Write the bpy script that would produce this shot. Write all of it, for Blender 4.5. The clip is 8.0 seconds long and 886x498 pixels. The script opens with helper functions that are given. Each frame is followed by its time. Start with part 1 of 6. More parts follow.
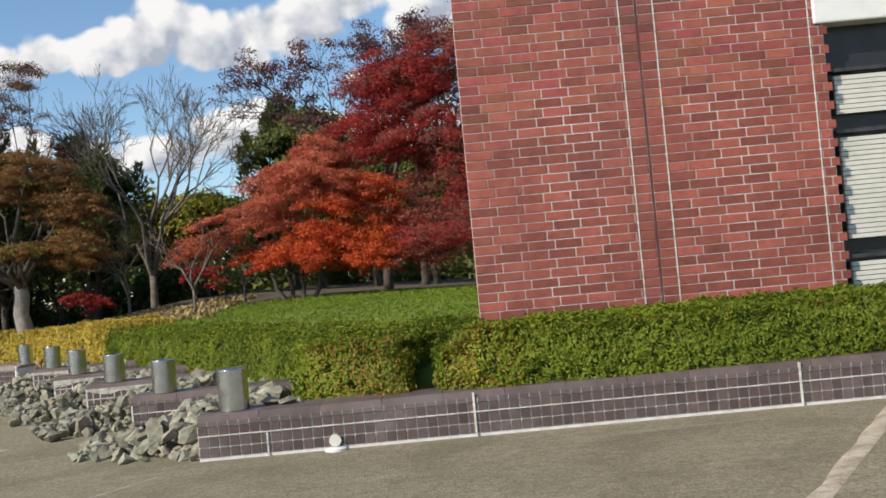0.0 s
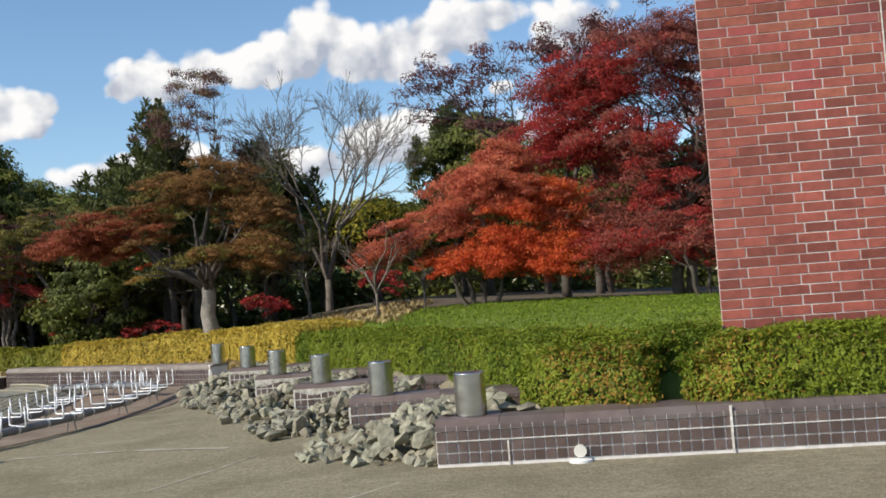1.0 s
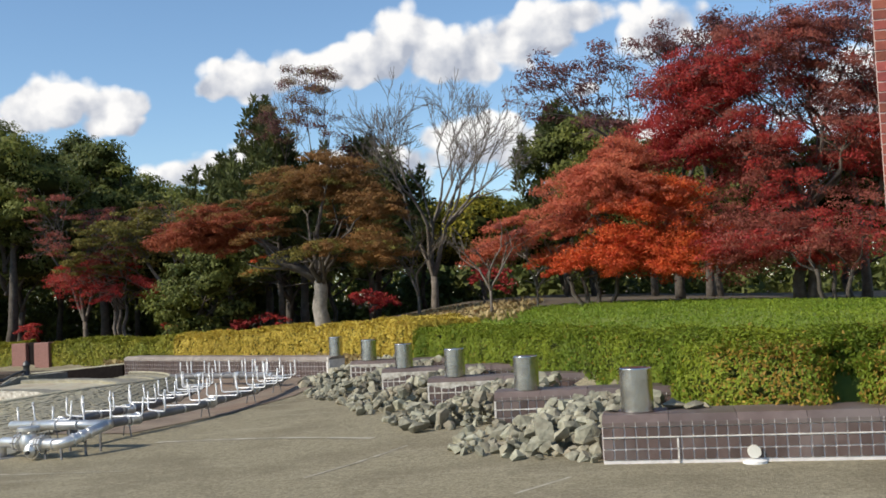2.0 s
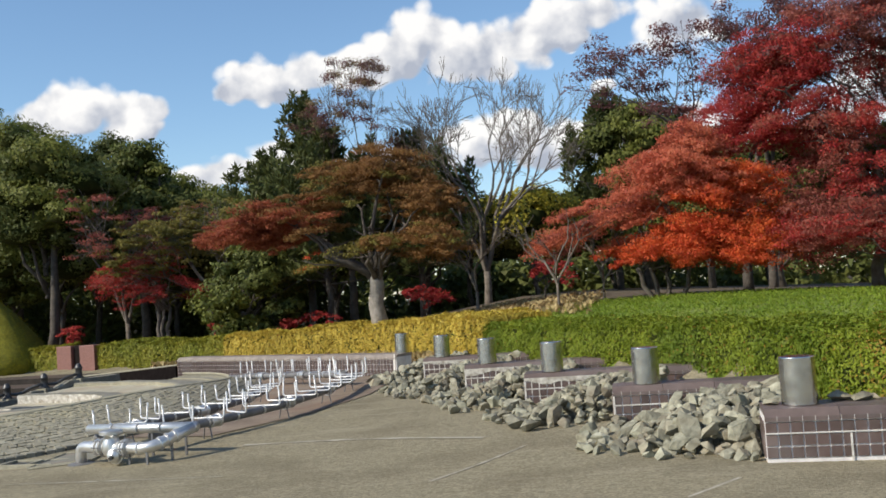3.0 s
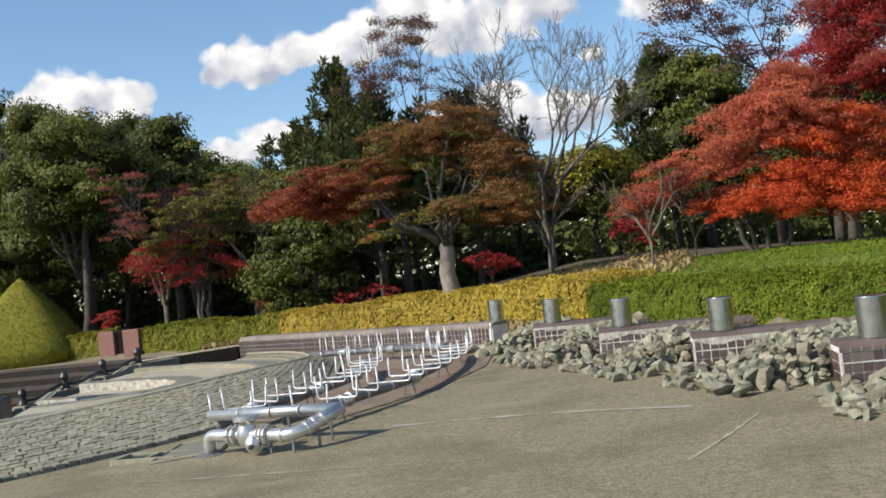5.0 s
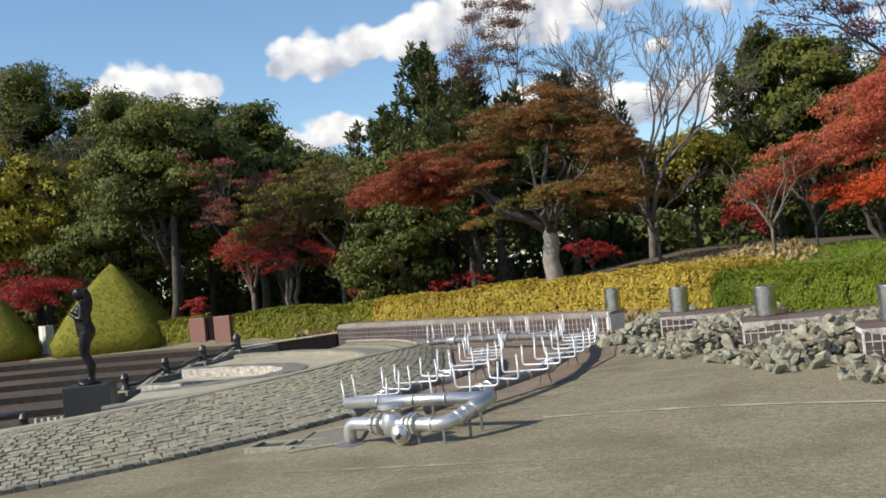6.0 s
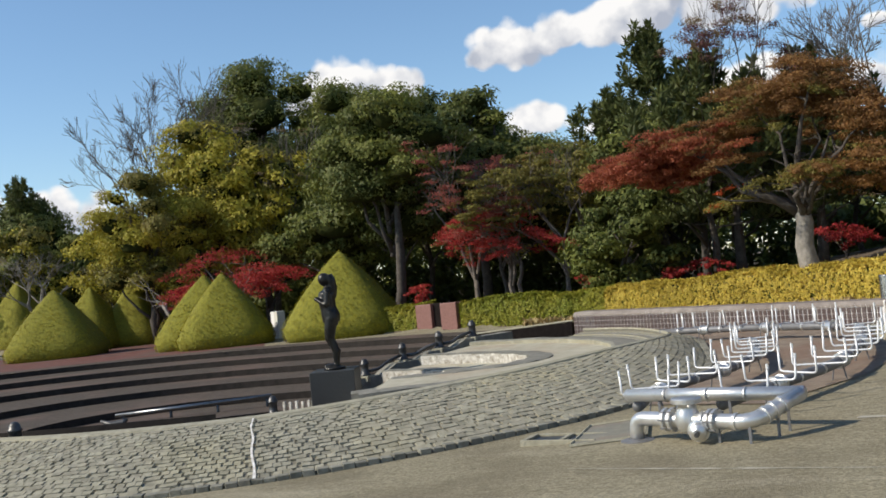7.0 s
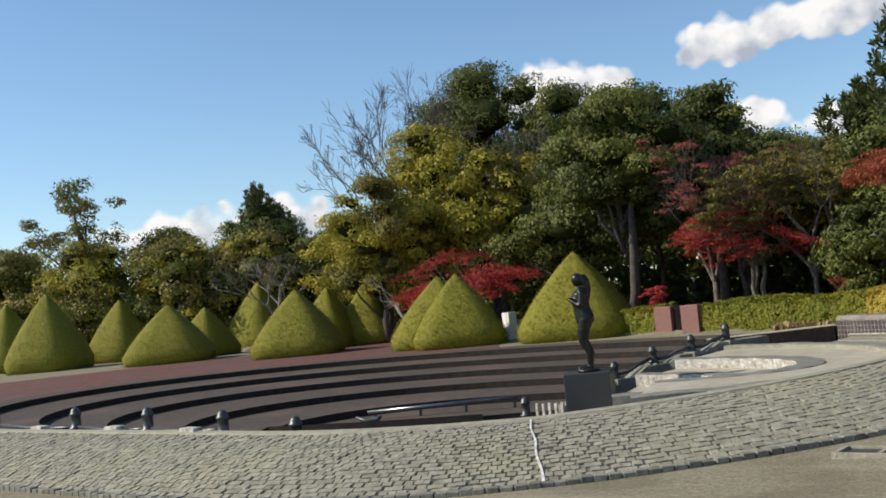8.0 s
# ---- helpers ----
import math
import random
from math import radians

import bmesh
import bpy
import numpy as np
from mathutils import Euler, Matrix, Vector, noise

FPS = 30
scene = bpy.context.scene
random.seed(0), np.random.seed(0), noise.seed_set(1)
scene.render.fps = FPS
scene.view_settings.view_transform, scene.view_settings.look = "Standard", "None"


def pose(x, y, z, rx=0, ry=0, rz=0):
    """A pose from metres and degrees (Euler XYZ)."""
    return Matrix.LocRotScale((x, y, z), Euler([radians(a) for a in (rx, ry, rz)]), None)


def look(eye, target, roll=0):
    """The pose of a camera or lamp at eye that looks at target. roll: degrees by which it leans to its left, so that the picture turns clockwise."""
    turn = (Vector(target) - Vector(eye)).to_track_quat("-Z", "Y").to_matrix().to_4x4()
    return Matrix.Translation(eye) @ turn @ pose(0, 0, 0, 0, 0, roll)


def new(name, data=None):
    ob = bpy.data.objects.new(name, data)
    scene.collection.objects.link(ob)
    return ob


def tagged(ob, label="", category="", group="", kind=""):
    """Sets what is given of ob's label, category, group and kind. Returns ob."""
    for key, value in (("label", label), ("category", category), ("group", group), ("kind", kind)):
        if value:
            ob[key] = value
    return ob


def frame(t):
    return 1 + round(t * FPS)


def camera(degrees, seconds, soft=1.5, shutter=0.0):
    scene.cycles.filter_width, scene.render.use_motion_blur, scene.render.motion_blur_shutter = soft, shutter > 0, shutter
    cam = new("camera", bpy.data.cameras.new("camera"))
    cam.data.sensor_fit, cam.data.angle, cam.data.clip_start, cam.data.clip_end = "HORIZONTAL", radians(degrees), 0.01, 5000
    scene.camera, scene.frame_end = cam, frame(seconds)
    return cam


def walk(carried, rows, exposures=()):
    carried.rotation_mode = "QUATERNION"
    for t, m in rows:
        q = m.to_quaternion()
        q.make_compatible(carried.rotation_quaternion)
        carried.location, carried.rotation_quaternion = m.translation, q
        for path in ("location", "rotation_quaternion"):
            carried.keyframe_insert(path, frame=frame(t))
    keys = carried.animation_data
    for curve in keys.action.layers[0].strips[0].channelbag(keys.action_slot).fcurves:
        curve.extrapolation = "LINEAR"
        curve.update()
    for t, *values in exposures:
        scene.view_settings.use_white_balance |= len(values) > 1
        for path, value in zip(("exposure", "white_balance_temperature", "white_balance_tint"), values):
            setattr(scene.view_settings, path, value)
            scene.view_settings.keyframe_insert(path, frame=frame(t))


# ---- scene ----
cam = camera(46.0, 8.0, 1.7)
PATH = [
    (0, (1.695, -9.283, 1.516), (1.703, -7.283, 1.551), -5.3),
    (0.5, (1.174, -8.964, 1.512), (1.038, -6.97, 1.574), -4.5),
    (1, (0.745, -8.85, 1.513), (0.483, -6.868, 1.59), -4.3),
    (1.5, (0.382, -8.9, 1.497), (0.03, -6.933, 1.576), -3.9),
    (2, (-0.03, -8.863, 1.475), (-0.444, -6.909, 1.564), -3.0),
    (2.2, (-0.236, -8.788, 1.47), (-0.669, -6.838, 1.563), -3.1),
    (3.5, (-1.726, -7.991, 1.4), (-2.173, -6.043, 1.483), -4.2),
    (4, (-2.271, -7.732, 1.395), (-2.715, -5.783, 1.469), -4.7),
    (5.3, (-3.581, -7.118, 1.385), (-4.029, -5.169, 1.423), -6.4),
    (5.5, (-3.794, -7.026, 1.382), (-4.262, -5.082, 1.421), -6.0),
    (6, (-4.319, -6.845, 1.371), (-4.881, -4.926, 1.41), -5.7),
    (6.5, (-4.856, -6.644, 1.39), (-5.58, -4.78, 1.435), -5.3),
    (7, (-5.325, -6.478, 1.397), (-6.24, -4.7, 1.452), -5.7),
    (7.5, (-5.725, -6.511, 1.434), (-6.819, -4.839, 1.508), -5.7),
    (8, (-6.157, -6.649, 1.44), (-7.403, -5.088, 1.538), -5.4),
]
walk(cam, [(t, look(eye, target, roll)) for t, eye, target, roll in PATH], [(0.0, -0.02), (1.0, 0.05), (6.0, 0.08), (7.0, 0.03), (8.0, 0.02)])

# ---- world, sun ----
SUN_AZ, SUN_EL = 232.0, 36.0     # compass from +y clockwise, degrees
world = bpy.data.worlds.new("sky")
scene.world = world
world.use_nodes = True
wn, wl = world.node_tree.nodes, world.node_tree.links
wn.clear()


def direction(az, el):
    a, e = radians(az), radians(el)
    return (math.sin(a) * math.cos(e), math.cos(a) * math.cos(e), math.sin(e))


def wnode(kind, **kw):
    n = wn.new(kind)
    for k, v in kw.items():
        n.inputs[k].default_value = v
    return n


def wmath(op, a, b=None, clamp=False):
    n = wn.new("ShaderNodeMath")
    n.operation, n.use_clamp = op, clamp
    for i, v in enumerate((a, b)):
        if v is None:
            continue
        if isinstance(v, (int, float)):
            n.inputs[i].default_value = v
        else:
            wl.new(v, n.inputs[i])
    return n.outputs[0]


sky = wn.new("ShaderNodeTexSky")
sky.sky_type, sky.sun_disc = "NISHITA", False
sky.sun_elevation, sky.sun_rotation = radians(SUN_EL), radians(SUN_AZ)
sky.air_density, sky.dust_density, sky.ozone_density = 1.0, 0.1, 4.0
coord = wn.new("ShaderNodeTexCoord")
# cumulus banks: (azimuth, elevation, half width, half height, density)
CLOUDS = [(-22.3, 12.0, 2.3, 1.4, 1.0), (-23.6, 11.8, 1.2, 0.9, 1.0), (-19.6, 12.5, 2.1, 1.1, 1.0), (-17.1, 12.5, 2.4, 1.3, 1.0), (-13.4, 13.9, 1.9, 1.9, 1.0), (-15.0, 13.0, 2.2, 1.4, 1.0), (-10.3, 12.7, 3.2, 1.7, 1.0), (-7.0, 13.7, 2.8, 1.3, 0.9), (-4.4, 14.5, 2.8, 1.2, 0.8),
          (-31.8, 10.7, 2.1, 1.5, 1.0), (-33.6, 10.2, 1.7, 1.1, 1.0), (-29.6, 10.2, 1.7, 1.3, 1.0), (-28.3, 10.8, 0.9, 0.8, 1.0),
          (-21.6, 8.0, 2.0, 1.0, 1.0), (-23.8, 7.4, 2.2, 0.9, 0.9), (-26.4, 7.1, 1.8, 0.8, 0.8), (-9.6, 8.2, 3.4, 1.5, 1.0), (-5.9, 7.5, 3.0, 1.3, 1.0), (-14.5, 7.2, 4.0, 1.2, 0.9), (-3.7, 10.7, 0.6, 0.4, 0.8),
          (-52.3, 4.8, 4.6, 1.1, 0.7), (-47.6, 5.0, 3.4, 1.4, 0.8), (0.5, 13.2, 3.0, 1.6, 0.8), (0.0, 7.5, 4.0, 1.6, 0.8), (14.0, 9.0, 7.0, 3.0, 0.8), (40.0, 14.0, 16.0, 4.0, 0.8), (90.0, 16.0, 20.0, 5.0, 0.8),
          (150.0, 14.0, 18.0, 4.0, 0.8), (-110.0, 12.0, 18.0, 4.0, 0.7)]
warp = wnode("ShaderNodeTexNoise", Scale=22.0, Detail=6.0, Roughness=0.5)
wl.new(coord.outputs["Generated"], warp.inputs["Vector"])
billow = wn.new("ShaderNodeTexVoronoi"); billow.feature = "SMOOTH_F1"
billow.inputs["Scale"].default_value = 52.0; billow.inputs["Smoothness"].default_value = 0.25
wl.new(coord.outputs["Generated"], billow.inputs["Vector"])


def wdot(v):
    n = wn.new("ShaderNodeVectorMath"); n.operation = "DOT_PRODUCT"
    wl.new(coord.outputs["Generated"], n.inputs[0]); n.inputs[1].default_value = v
    return n.outputs["Value"]


total, mass, rise = None, None, None
for az, el, hw, hh, dens in CLOUDS:
    d, r = Vector(direction(az, el)), Vector(direction(az + 90, 0))
    u = r.cross(d) * (1 if r.cross(d).z > 0 else -1)
    a = wmath("DIVIDE", wdot(r), radians(hw * 1.12))
    b = wmath("DIVIDE", wdot(u), radians(hh * 1.15))
    b = wmath("MULTIPLY", b, wmath("ADD", 1.0, wmath("MULTIPLY", wmath("LESS_THAN", b, 0.0), 0.45)))      # flatter bases
    q = wmath("SUBTRACT", 1.0, wmath("ADD", wmath("MULTIPLY", a, a), wmath("MULTIPLY", b, b)))
    q = wmath("MULTIPLY", wmath("MAXIMUM", q, -1.5), dens)
    q = wmath("SUBTRACT", q, wmath("MULTIPLY", wmath("LESS_THAN", wdot(d), 0.0), 9.0))
    total = q if total is None else wmath("MAXIMUM", total, q)
    weight = wmath("MAXIMUM", wmath("ADD", q, 0.3), 0.0001)
    mass = weight if mass is None else wmath("ADD", mass, weight)
    lift_ = wmath("MULTIPLY", weight, wmath("MAXIMUM", wmath("MINIMUM", b, 1.5), -1.5))
    rise = lift_ if rise is None else wmath("ADD", rise, lift_)
puff = wmath("ADD", total, wmath("MULTIPLY", wmath("SUBTRACT", warp.outputs["Fac"], 0.46), 1.7))
puff = wmath("ADD", puff, wmath("MULTIPLY", wmath("SUBTRACT", 0.52, billow.outputs["Distance"]), 1.0))
cover = wn.new("ShaderNodeMapRange"); cover.interpolation_type = "SMOOTHSTEP"
wl.new(puff, cover.inputs["Value"]); cover.inputs["From Min"].default_value = 0.0; cover.inputs["From Max"].default_value = 0.55
# the same billows sampled a little towards the sun: lit heads, greyer undersides
lifted = wn.new("ShaderNodeVectorMath"); lifted.operation = "ADD"
wl.new(coord.outputs["Generated"], lifted.inputs[0]); lifted.inputs[1].default_value = (-0.009, -0.004, 0.012)
warp_up = wnode("ShaderNodeTexNoise", Scale=22.0, Detail=3.0, Roughness=0.45)
wl.new(lifted.outputs["Vector"], warp_up.inputs["Vector"])
relief = wmath("MULTIPLY", wmath("SUBTRACT", warp.outputs["Fac"], warp_up.outputs["Fac"]), 1.9)
tone = wmath("ADD", wmath("MULTIPLY", wmath("DIVIDE", rise, mass), 0.26), wmath("ADD", relief, 0.6))
tone = wmath("SUBTRACT", tone, wmath("MULTIPLY", billow.outputs["Distance"], 0.16))
ramp = wn.new("ShaderNodeValToRGB")
ramp.color_ramp.elements[0].position, ramp.color_ramp.elements[0].color = 0.2, (3.5, 3.8, 4.5, 1)
ramp.color_ramp.elements[1].position, ramp.color_ramp.elements[1].color = 0.72, (7.7, 7.6, 7.5, 1)
wl.new(tone, ramp.inputs["Fac"])
blend = wn.new("ShaderNodeMixRGB")
wl.new(cover.outputs["Result"], blend.inputs["Fac"])
deep = wn.new("ShaderNodeHueSaturation"); deep.inputs["Hue"].default_value = 0.497; deep.inputs["Saturation"].default_value = 1.0; deep.inputs["Value"].default_value = 1.16
wl.new(sky.outputs["Color"], deep.inputs["Color"])
wl.new(deep.outputs["Color"], blend.inputs["Color1"])
wl.new(ramp.outputs["Color"], blend.inputs["Color2"])
bg = wnode("ShaderNodeBackground", Strength=0.125)
wl.new(blend.outputs["Color"], bg.inputs["Color"])
wout = wn.new("ShaderNodeOutputWorld")
wl.new(bg.outputs[0], wout.inputs[0])

sun_data = bpy.data.lights.new("sun", "SUN")
sun_data.energy, sun_data.angle, sun_data.color = 5.0, radians(0.53), (1.0, 0.905, 0.755)
sun = new("sun", sun_data)
sun.matrix_world = look(direction(SUN_AZ, SUN_EL), (0, 0, 0))


# ---- materials ----
def node_material(name):
    m = bpy.data.materials.new(name)
    m.use_nodes = True
    return m, m.node_tree.nodes, m.node_tree.links, m.node_tree.nodes["Principled BSDF"]


def surface(name, colour_a, colour_b, scale=3.0, rough=0.8, metal=0.0, bump=0.3, bump_scale=40.0, stain=None, stain_scale=0.6, stain_amount=0.5, vary=0.0, spec=0.5, island=False):
    """Two colours mixed by fine grain, a second tint laid over in large patches, bump by grain; vary: brightness by object or island."""
    m, n, l, p = node_material(name)
    tc = n.new("ShaderNodeTexCoord")
    geo = n.new("ShaderNodeNewGeometry")
    n1 = n.new("ShaderNodeTexNoise"); n1.inputs["Scale"].default_value = scale; n1.inputs["Detail"].default_value = 7; n1.inputs["Roughness"].default_value = 0.65
    l.new(geo.outputs["Position"], n1.inputs["Vector"])
    r = n.new("ShaderNodeValToRGB")
    r.color_ramp.elements[0].position, r.color_ramp.elements[0].color = 0.32, (*colour_a, 1)
    r.color_ramp.elements[1].position, r.color_ramp.elements[1].color = 0.68, (*colour_b, 1)
    l.new(n1.outputs["Fac"], r.inputs["Fac"])
    col = r.outputs["Color"]
    if stain:
        n2 = n.new("ShaderNodeTexNoise"); n2.inputs["Scale"].default_value = stain_scale; n2.inputs["Detail"].default_value = 5
        l.new(geo.outputs["Position"], n2.inputs["Vector"])
        mr = n.new("ShaderNodeMapRange"); mr.inputs["From Min"].default_value = 0.48; mr.inputs["From Max"].default_value = 0.66; mr.inputs["To Max"].default_value = stain_amount
        l.new(n2.outputs["Fac"], mr.inputs["Value"])
        mx = n.new("ShaderNodeMixRGB"); mx.inputs["Color2"].default_value = (*stain, 1)
        l.new(mr.outputs["Result"], mx.inputs["Fac"]); l.new(col, mx.inputs["Color1"])
        col = mx.outputs["Color"]
    if vary:
        hs = n.new("ShaderNodeHueSaturation")
        oi = n.new("ShaderNodeObjectInfo")
        mv = n.new("ShaderNodeMapRange"); mv.inputs["To Min"].default_value = 1 - vary; mv.inputs["To Max"].default_value = 1 + vary
        l.new(geo.outputs["Random Per Island"] if island else oi.outputs["Random"], mv.inputs["Value"])
        l.new(mv.outputs["Result"], hs.inputs["Value"])
        if island:
            mh = n.new("ShaderNodeMapRange"); mh.inputs["To Min"].default_value = 0.5 - vary * 0.035; mh.inputs["To Max"].default_value = 0.5 + vary * 0.035
            w = n.new("ShaderNodeMath"); w.operation = "FRACT"
            w2 = n.new("ShaderNodeMath"); w2.operation = "MULTIPLY"; w2.inputs[1].default_value = 7.31
            l.new(geo.outputs["Random Per Island"], w2.inputs[0]); l.new(w2.outputs[0], w.inputs[0])
            l.new(w.outputs[0], mh.inputs["Value"]); l.new(mh.outputs["Result"], hs.inputs["Hue"])
        l.new(col, hs.inputs["Color"])
        col = hs.outputs["Color"]
    l.new(col, p.inputs["Base Color"])
    p.inputs["Roughness"].default_value, p.inputs["Metallic"].default_value = rough, metal
    p.inputs["Specular IOR Level"].default_value = spec
    if bump:
        n3 = n.new("ShaderNodeTexNoise"); n3.inputs["Scale"].default_value = bump_scale; n3.inputs["Detail"].default_value = 4
        l.new(geo.outputs["Position"], n3.inputs["Vector"])
        b = n.new("ShaderNodeBump"); b.inputs["Strength"].default_value = bump; b.inputs["Distance"].default_value = 0.02
        l.new(n3.outputs["Fac"], b.inputs["Height"])
        l.new(b.outputs["Normal"], p.inputs["Normal"])
    return m


def leaf_material(name, colour_a, colour_b, vary=0.35, through_light=0.25, scale=0.9):
    m = surface(name, colour_a, colour_b, scale=scale, rough=0.6, bump=0, vary=vary, island=True, spec=0.25)
    n, l = m.node_tree.nodes, m.node_tree.links
    p = n["Principled BSDF"]
    tr = n.new("ShaderNodeBsdfTranslucent")
    l.new(p.inputs["Base Color"].links[0].from_socket, tr.inputs["Color"])
    mix = n.new("ShaderNodeMixShader"); mix.inputs["Fac"].default_value = through_light
    l.new(p.outputs[0], mix.inputs[1]); l.new(tr.outputs[0], mix.inputs[2])
    l.new(mix.outputs[0], n["Material Output"].inputs[0])
    return m


ASPHALT = surface("old_asphalt", (0.19, 0.168, 0.112), (0.295, 0.264, 0.182), scale=14, rough=0.92, bump=0.5, bump_scale=70, stain=(0.14, 0.118, 0.078), stain_scale=0.9, stain_amount=0.5, spec=0.15)
an, al = ASPHALT.node_tree.nodes, ASPHALT.node_tree.links      # pale worn streaks and scattered grit
ap, ag = an["Principled BSDF"], an.new("ShaderNodeNewGeometry")
am = an.new("ShaderNodeMapping"); am.inputs["Scale"].default_value = (0.35, 2.1, 1.0); am.inputs["Rotation"].default_value = (0, 0, radians(14))
al.new(ag.outputs["Position"], am.inputs["Vector"])
a1 = an.new("ShaderNodeTexNoise"); a1.inputs["Scale"].default_value = 1.1; a1.inputs["Detail"].default_value = 8; a1.inputs["Roughness"].default_value = 0.7
al.new(am.outputs["Vector"], a1.inputs["Vector"])
a2 = an.new("ShaderNodeMapRange"); a2.inputs["From Min"].default_value = 0.55; a2.inputs["From Max"].default_value = 0.78; a2.inputs["To Max"].default_value = 0.75
al.new(a1.outputs["Fac"], a2.inputs["Value"])
a3 = an.new("ShaderNodeMixRGB"); a3.inputs["Color2"].default_value = (0.36, 0.325, 0.24, 1)
al.new(a2.outputs["Result"], a3.inputs["Fac"]); al.new(ap.inputs["Base Color"].links[0].from_socket, a3.inputs["Color1"])
a4 = an.new("ShaderNodeTexNoise"); a4.inputs["Scale"].default_value = 42; a4.inputs["Detail"].default_value = 3
al.new(ag.outputs["Position"], a4.inputs["Vector"])
a5 = an.new("ShaderNodeMapRange"); a5.inputs["From Min"].default_value = 0.36; a5.inputs["From Max"].default_value = 0.64; a5.inputs["To Min"].default_value = 0.76; a5.inputs["To Max"].default_value = 1.24
al.new(a4.outputs["Fac"], a5.inputs["Value"])
a6 = an.new("ShaderNodeMixRGB"); a6.blend_type = "MULTIPLY"; a6.inputs["Fac"].default_value = 1.0
al.new(a3.outputs["Color"], a6.inputs["Color1"]); al.new(a5.outputs["Result"], a6.inputs["Color2"])
al.new(a6.outputs["Color"], ap.inputs["Base Color"])
POOL_FLOOR = surface("pool_floor", (0.15, 0.11, 0.08), (0.25, 0.2, 0.15), scale=3, rough=0.9, bump=0.4, stain=(0.2, 0.11, 0.07), stain_scale=0.7)
SEAM = surface("faded_seam", (0.23, 0.21, 0.155), (0.46, 0.43, 0.35), scale=5, rough=0.9, bump=0.2)
JOINT_WHITE = surface("lime_joint", (0.4, 0.37, 0.33), (0.82, 0.8, 0.76), scale=11, rough=0.8, bump=0.2)
GROUT = surface("tile_grout", (0.55, 0.52, 0.5), (0.78, 0.75, 0.73), scale=8, rough=0.9, bump=0.2)
TILE = surface("brown_glazed_tile", (0.085, 0.058, 0.052), (0.125, 0.088, 0.08), scale=6, rough=0.32, bump=0.08, vary=0.25, stain=(0.2, 0.17, 0.16), stain_scale=1.5, stain_amount=0.4)
COPING = surface("brown_coping", (0.095, 0.07, 0.062), (0.14, 0.105, 0.095), scale=7, rough=0.45, bump=0.15, vary=0.15, stain=(0.2, 0.18, 0.17), stain_scale=1.2, stain_amount=0.35)
# far wall's coping: sunlight put into a paler base colour, plus brown stains
SUNLIT_COPING = surface("sunlit_pale_coping", (0.17, 0.145, 0.125), (0.3, 0.26, 0.225), scale=6, rough=0.7, bump=0.2, stain=(0.12, 0.09, 0.08), stain_scale=1.1, stain_amount=0.5)
BRICK = surface("red_brick", (0.22, 0.056, 0.04), (0.33, 0.09, 0.064), scale=9, rough=0.75, bump=0.3, bump_scale=60, vary=0.32, stain=(0.12, 0.05, 0.045), stain_scale=0.9, stain_amount=0.5)
BRICK_JOINED = surface("red_brick_joined", (0.22, 0.056, 0.04), (0.33, 0.09, 0.064), scale=9, rough=0.75, bump=0.3, bump_scale=60, vary=0.32, island=True, stain=(0.12, 0.05, 0.045), stain_scale=0.9, stain_amount=0.5)
MORTAR = surface("mortar", (0.3, 0.14, 0.115), (0.86, 0.8, 0.75), scale=1.1, rough=0.9, bump=0.3)
STEEL = surface("brushed_steel", (0.46, 0.455, 0.445), (0.66, 0.65, 0.635), scale=9, rough=0.24, metal=1.0, bump=0.05, bump_scale=90)
PIPE_GREY = surface("silver_painted_pipe", (0.58, 0.58, 0.565), (0.76, 0.755, 0.74), scale=4, rough=0.32, metal=0.75, bump=0.08, stain=(0.4, 0.38, 0.36), stain_scale=3, stain_amount=0.4)
PIPE_DARK = surface("galvanised_pipe", (0.13, 0.13, 0.133), (0.22, 0.22, 0.225), scale=4, rough=0.55, metal=0.35, bump=0.1)
NOZZLE = surface("pale_nozzle_pipe", (0.66, 0.67, 0.68), (0.82, 0.83, 0.84), scale=5, rough=0.4, metal=0.25, bump=0.03)
ROCK = surface("green_grey_rock", (0.14, 0.138, 0.1), (0.36, 0.35, 0.265), scale=9, rough=0.88, bump=1.0, bump_scale=16, vary=0.3, stain=(0.22, 0.17, 0.11), stain_scale=2.5, stain_amount=0.5)
ROCK_JOINED = surface("green_grey_rock_joined", (0.14, 0.138, 0.1), (0.36, 0.35, 0.265), scale=9, rough=0.88, bump=1.0, bump_scale=16, vary=0.3, island=True, stain=(0.22, 0.17, 0.11), stain_scale=2.5, stain_amount=0.5)
COBBLE = surface("grey_cobble", (0.205, 0.192, 0.138), (0.335, 0.315, 0.24), scale=7, rough=0.85, bump=0.5, bump_scale=35, vary=0.16, stain=(0.3, 0.275, 0.18), stain_scale=0.8, stain_amount=0.6)
COBBLE_JOINED = surface("grey_cobble_joined", (0.205, 0.192, 0.138), (0.335, 0.315, 0.24), scale=7, rough=0.85, bump=0.5, bump_scale=35, vary=0.16, island=True, stain=(0.3, 0.275, 0.18), stain_scale=0.8, stain_amount=0.6)
COBBLE_DARK = surface("dark_edge_stone", (0.13, 0.126, 0.1), (0.25, 0.242, 0.195), scale=8, rough=0.9, bump=0.5, vary=0.25)
BED = surface("cobble_bed", (0.135, 0.126, 0.095), (0.22, 0.206, 0.16), scale=12, rough=0.95, bump=0.4)
BASIN = surface("cream_basin", (0.33, 0.305, 0.225), (0.47, 0.44, 0.34), scale=4, rough=0.85, bump=0.25, stain=(0.35, 0.24, 0.15), stain_scale=0.9, stain_amount=0.4)
LIP = surface("limed_basin_lip", (0.22, 0.19, 0.145), (0.68, 0.66, 0.6), scale=11, rough=0.8, bump=0.4)
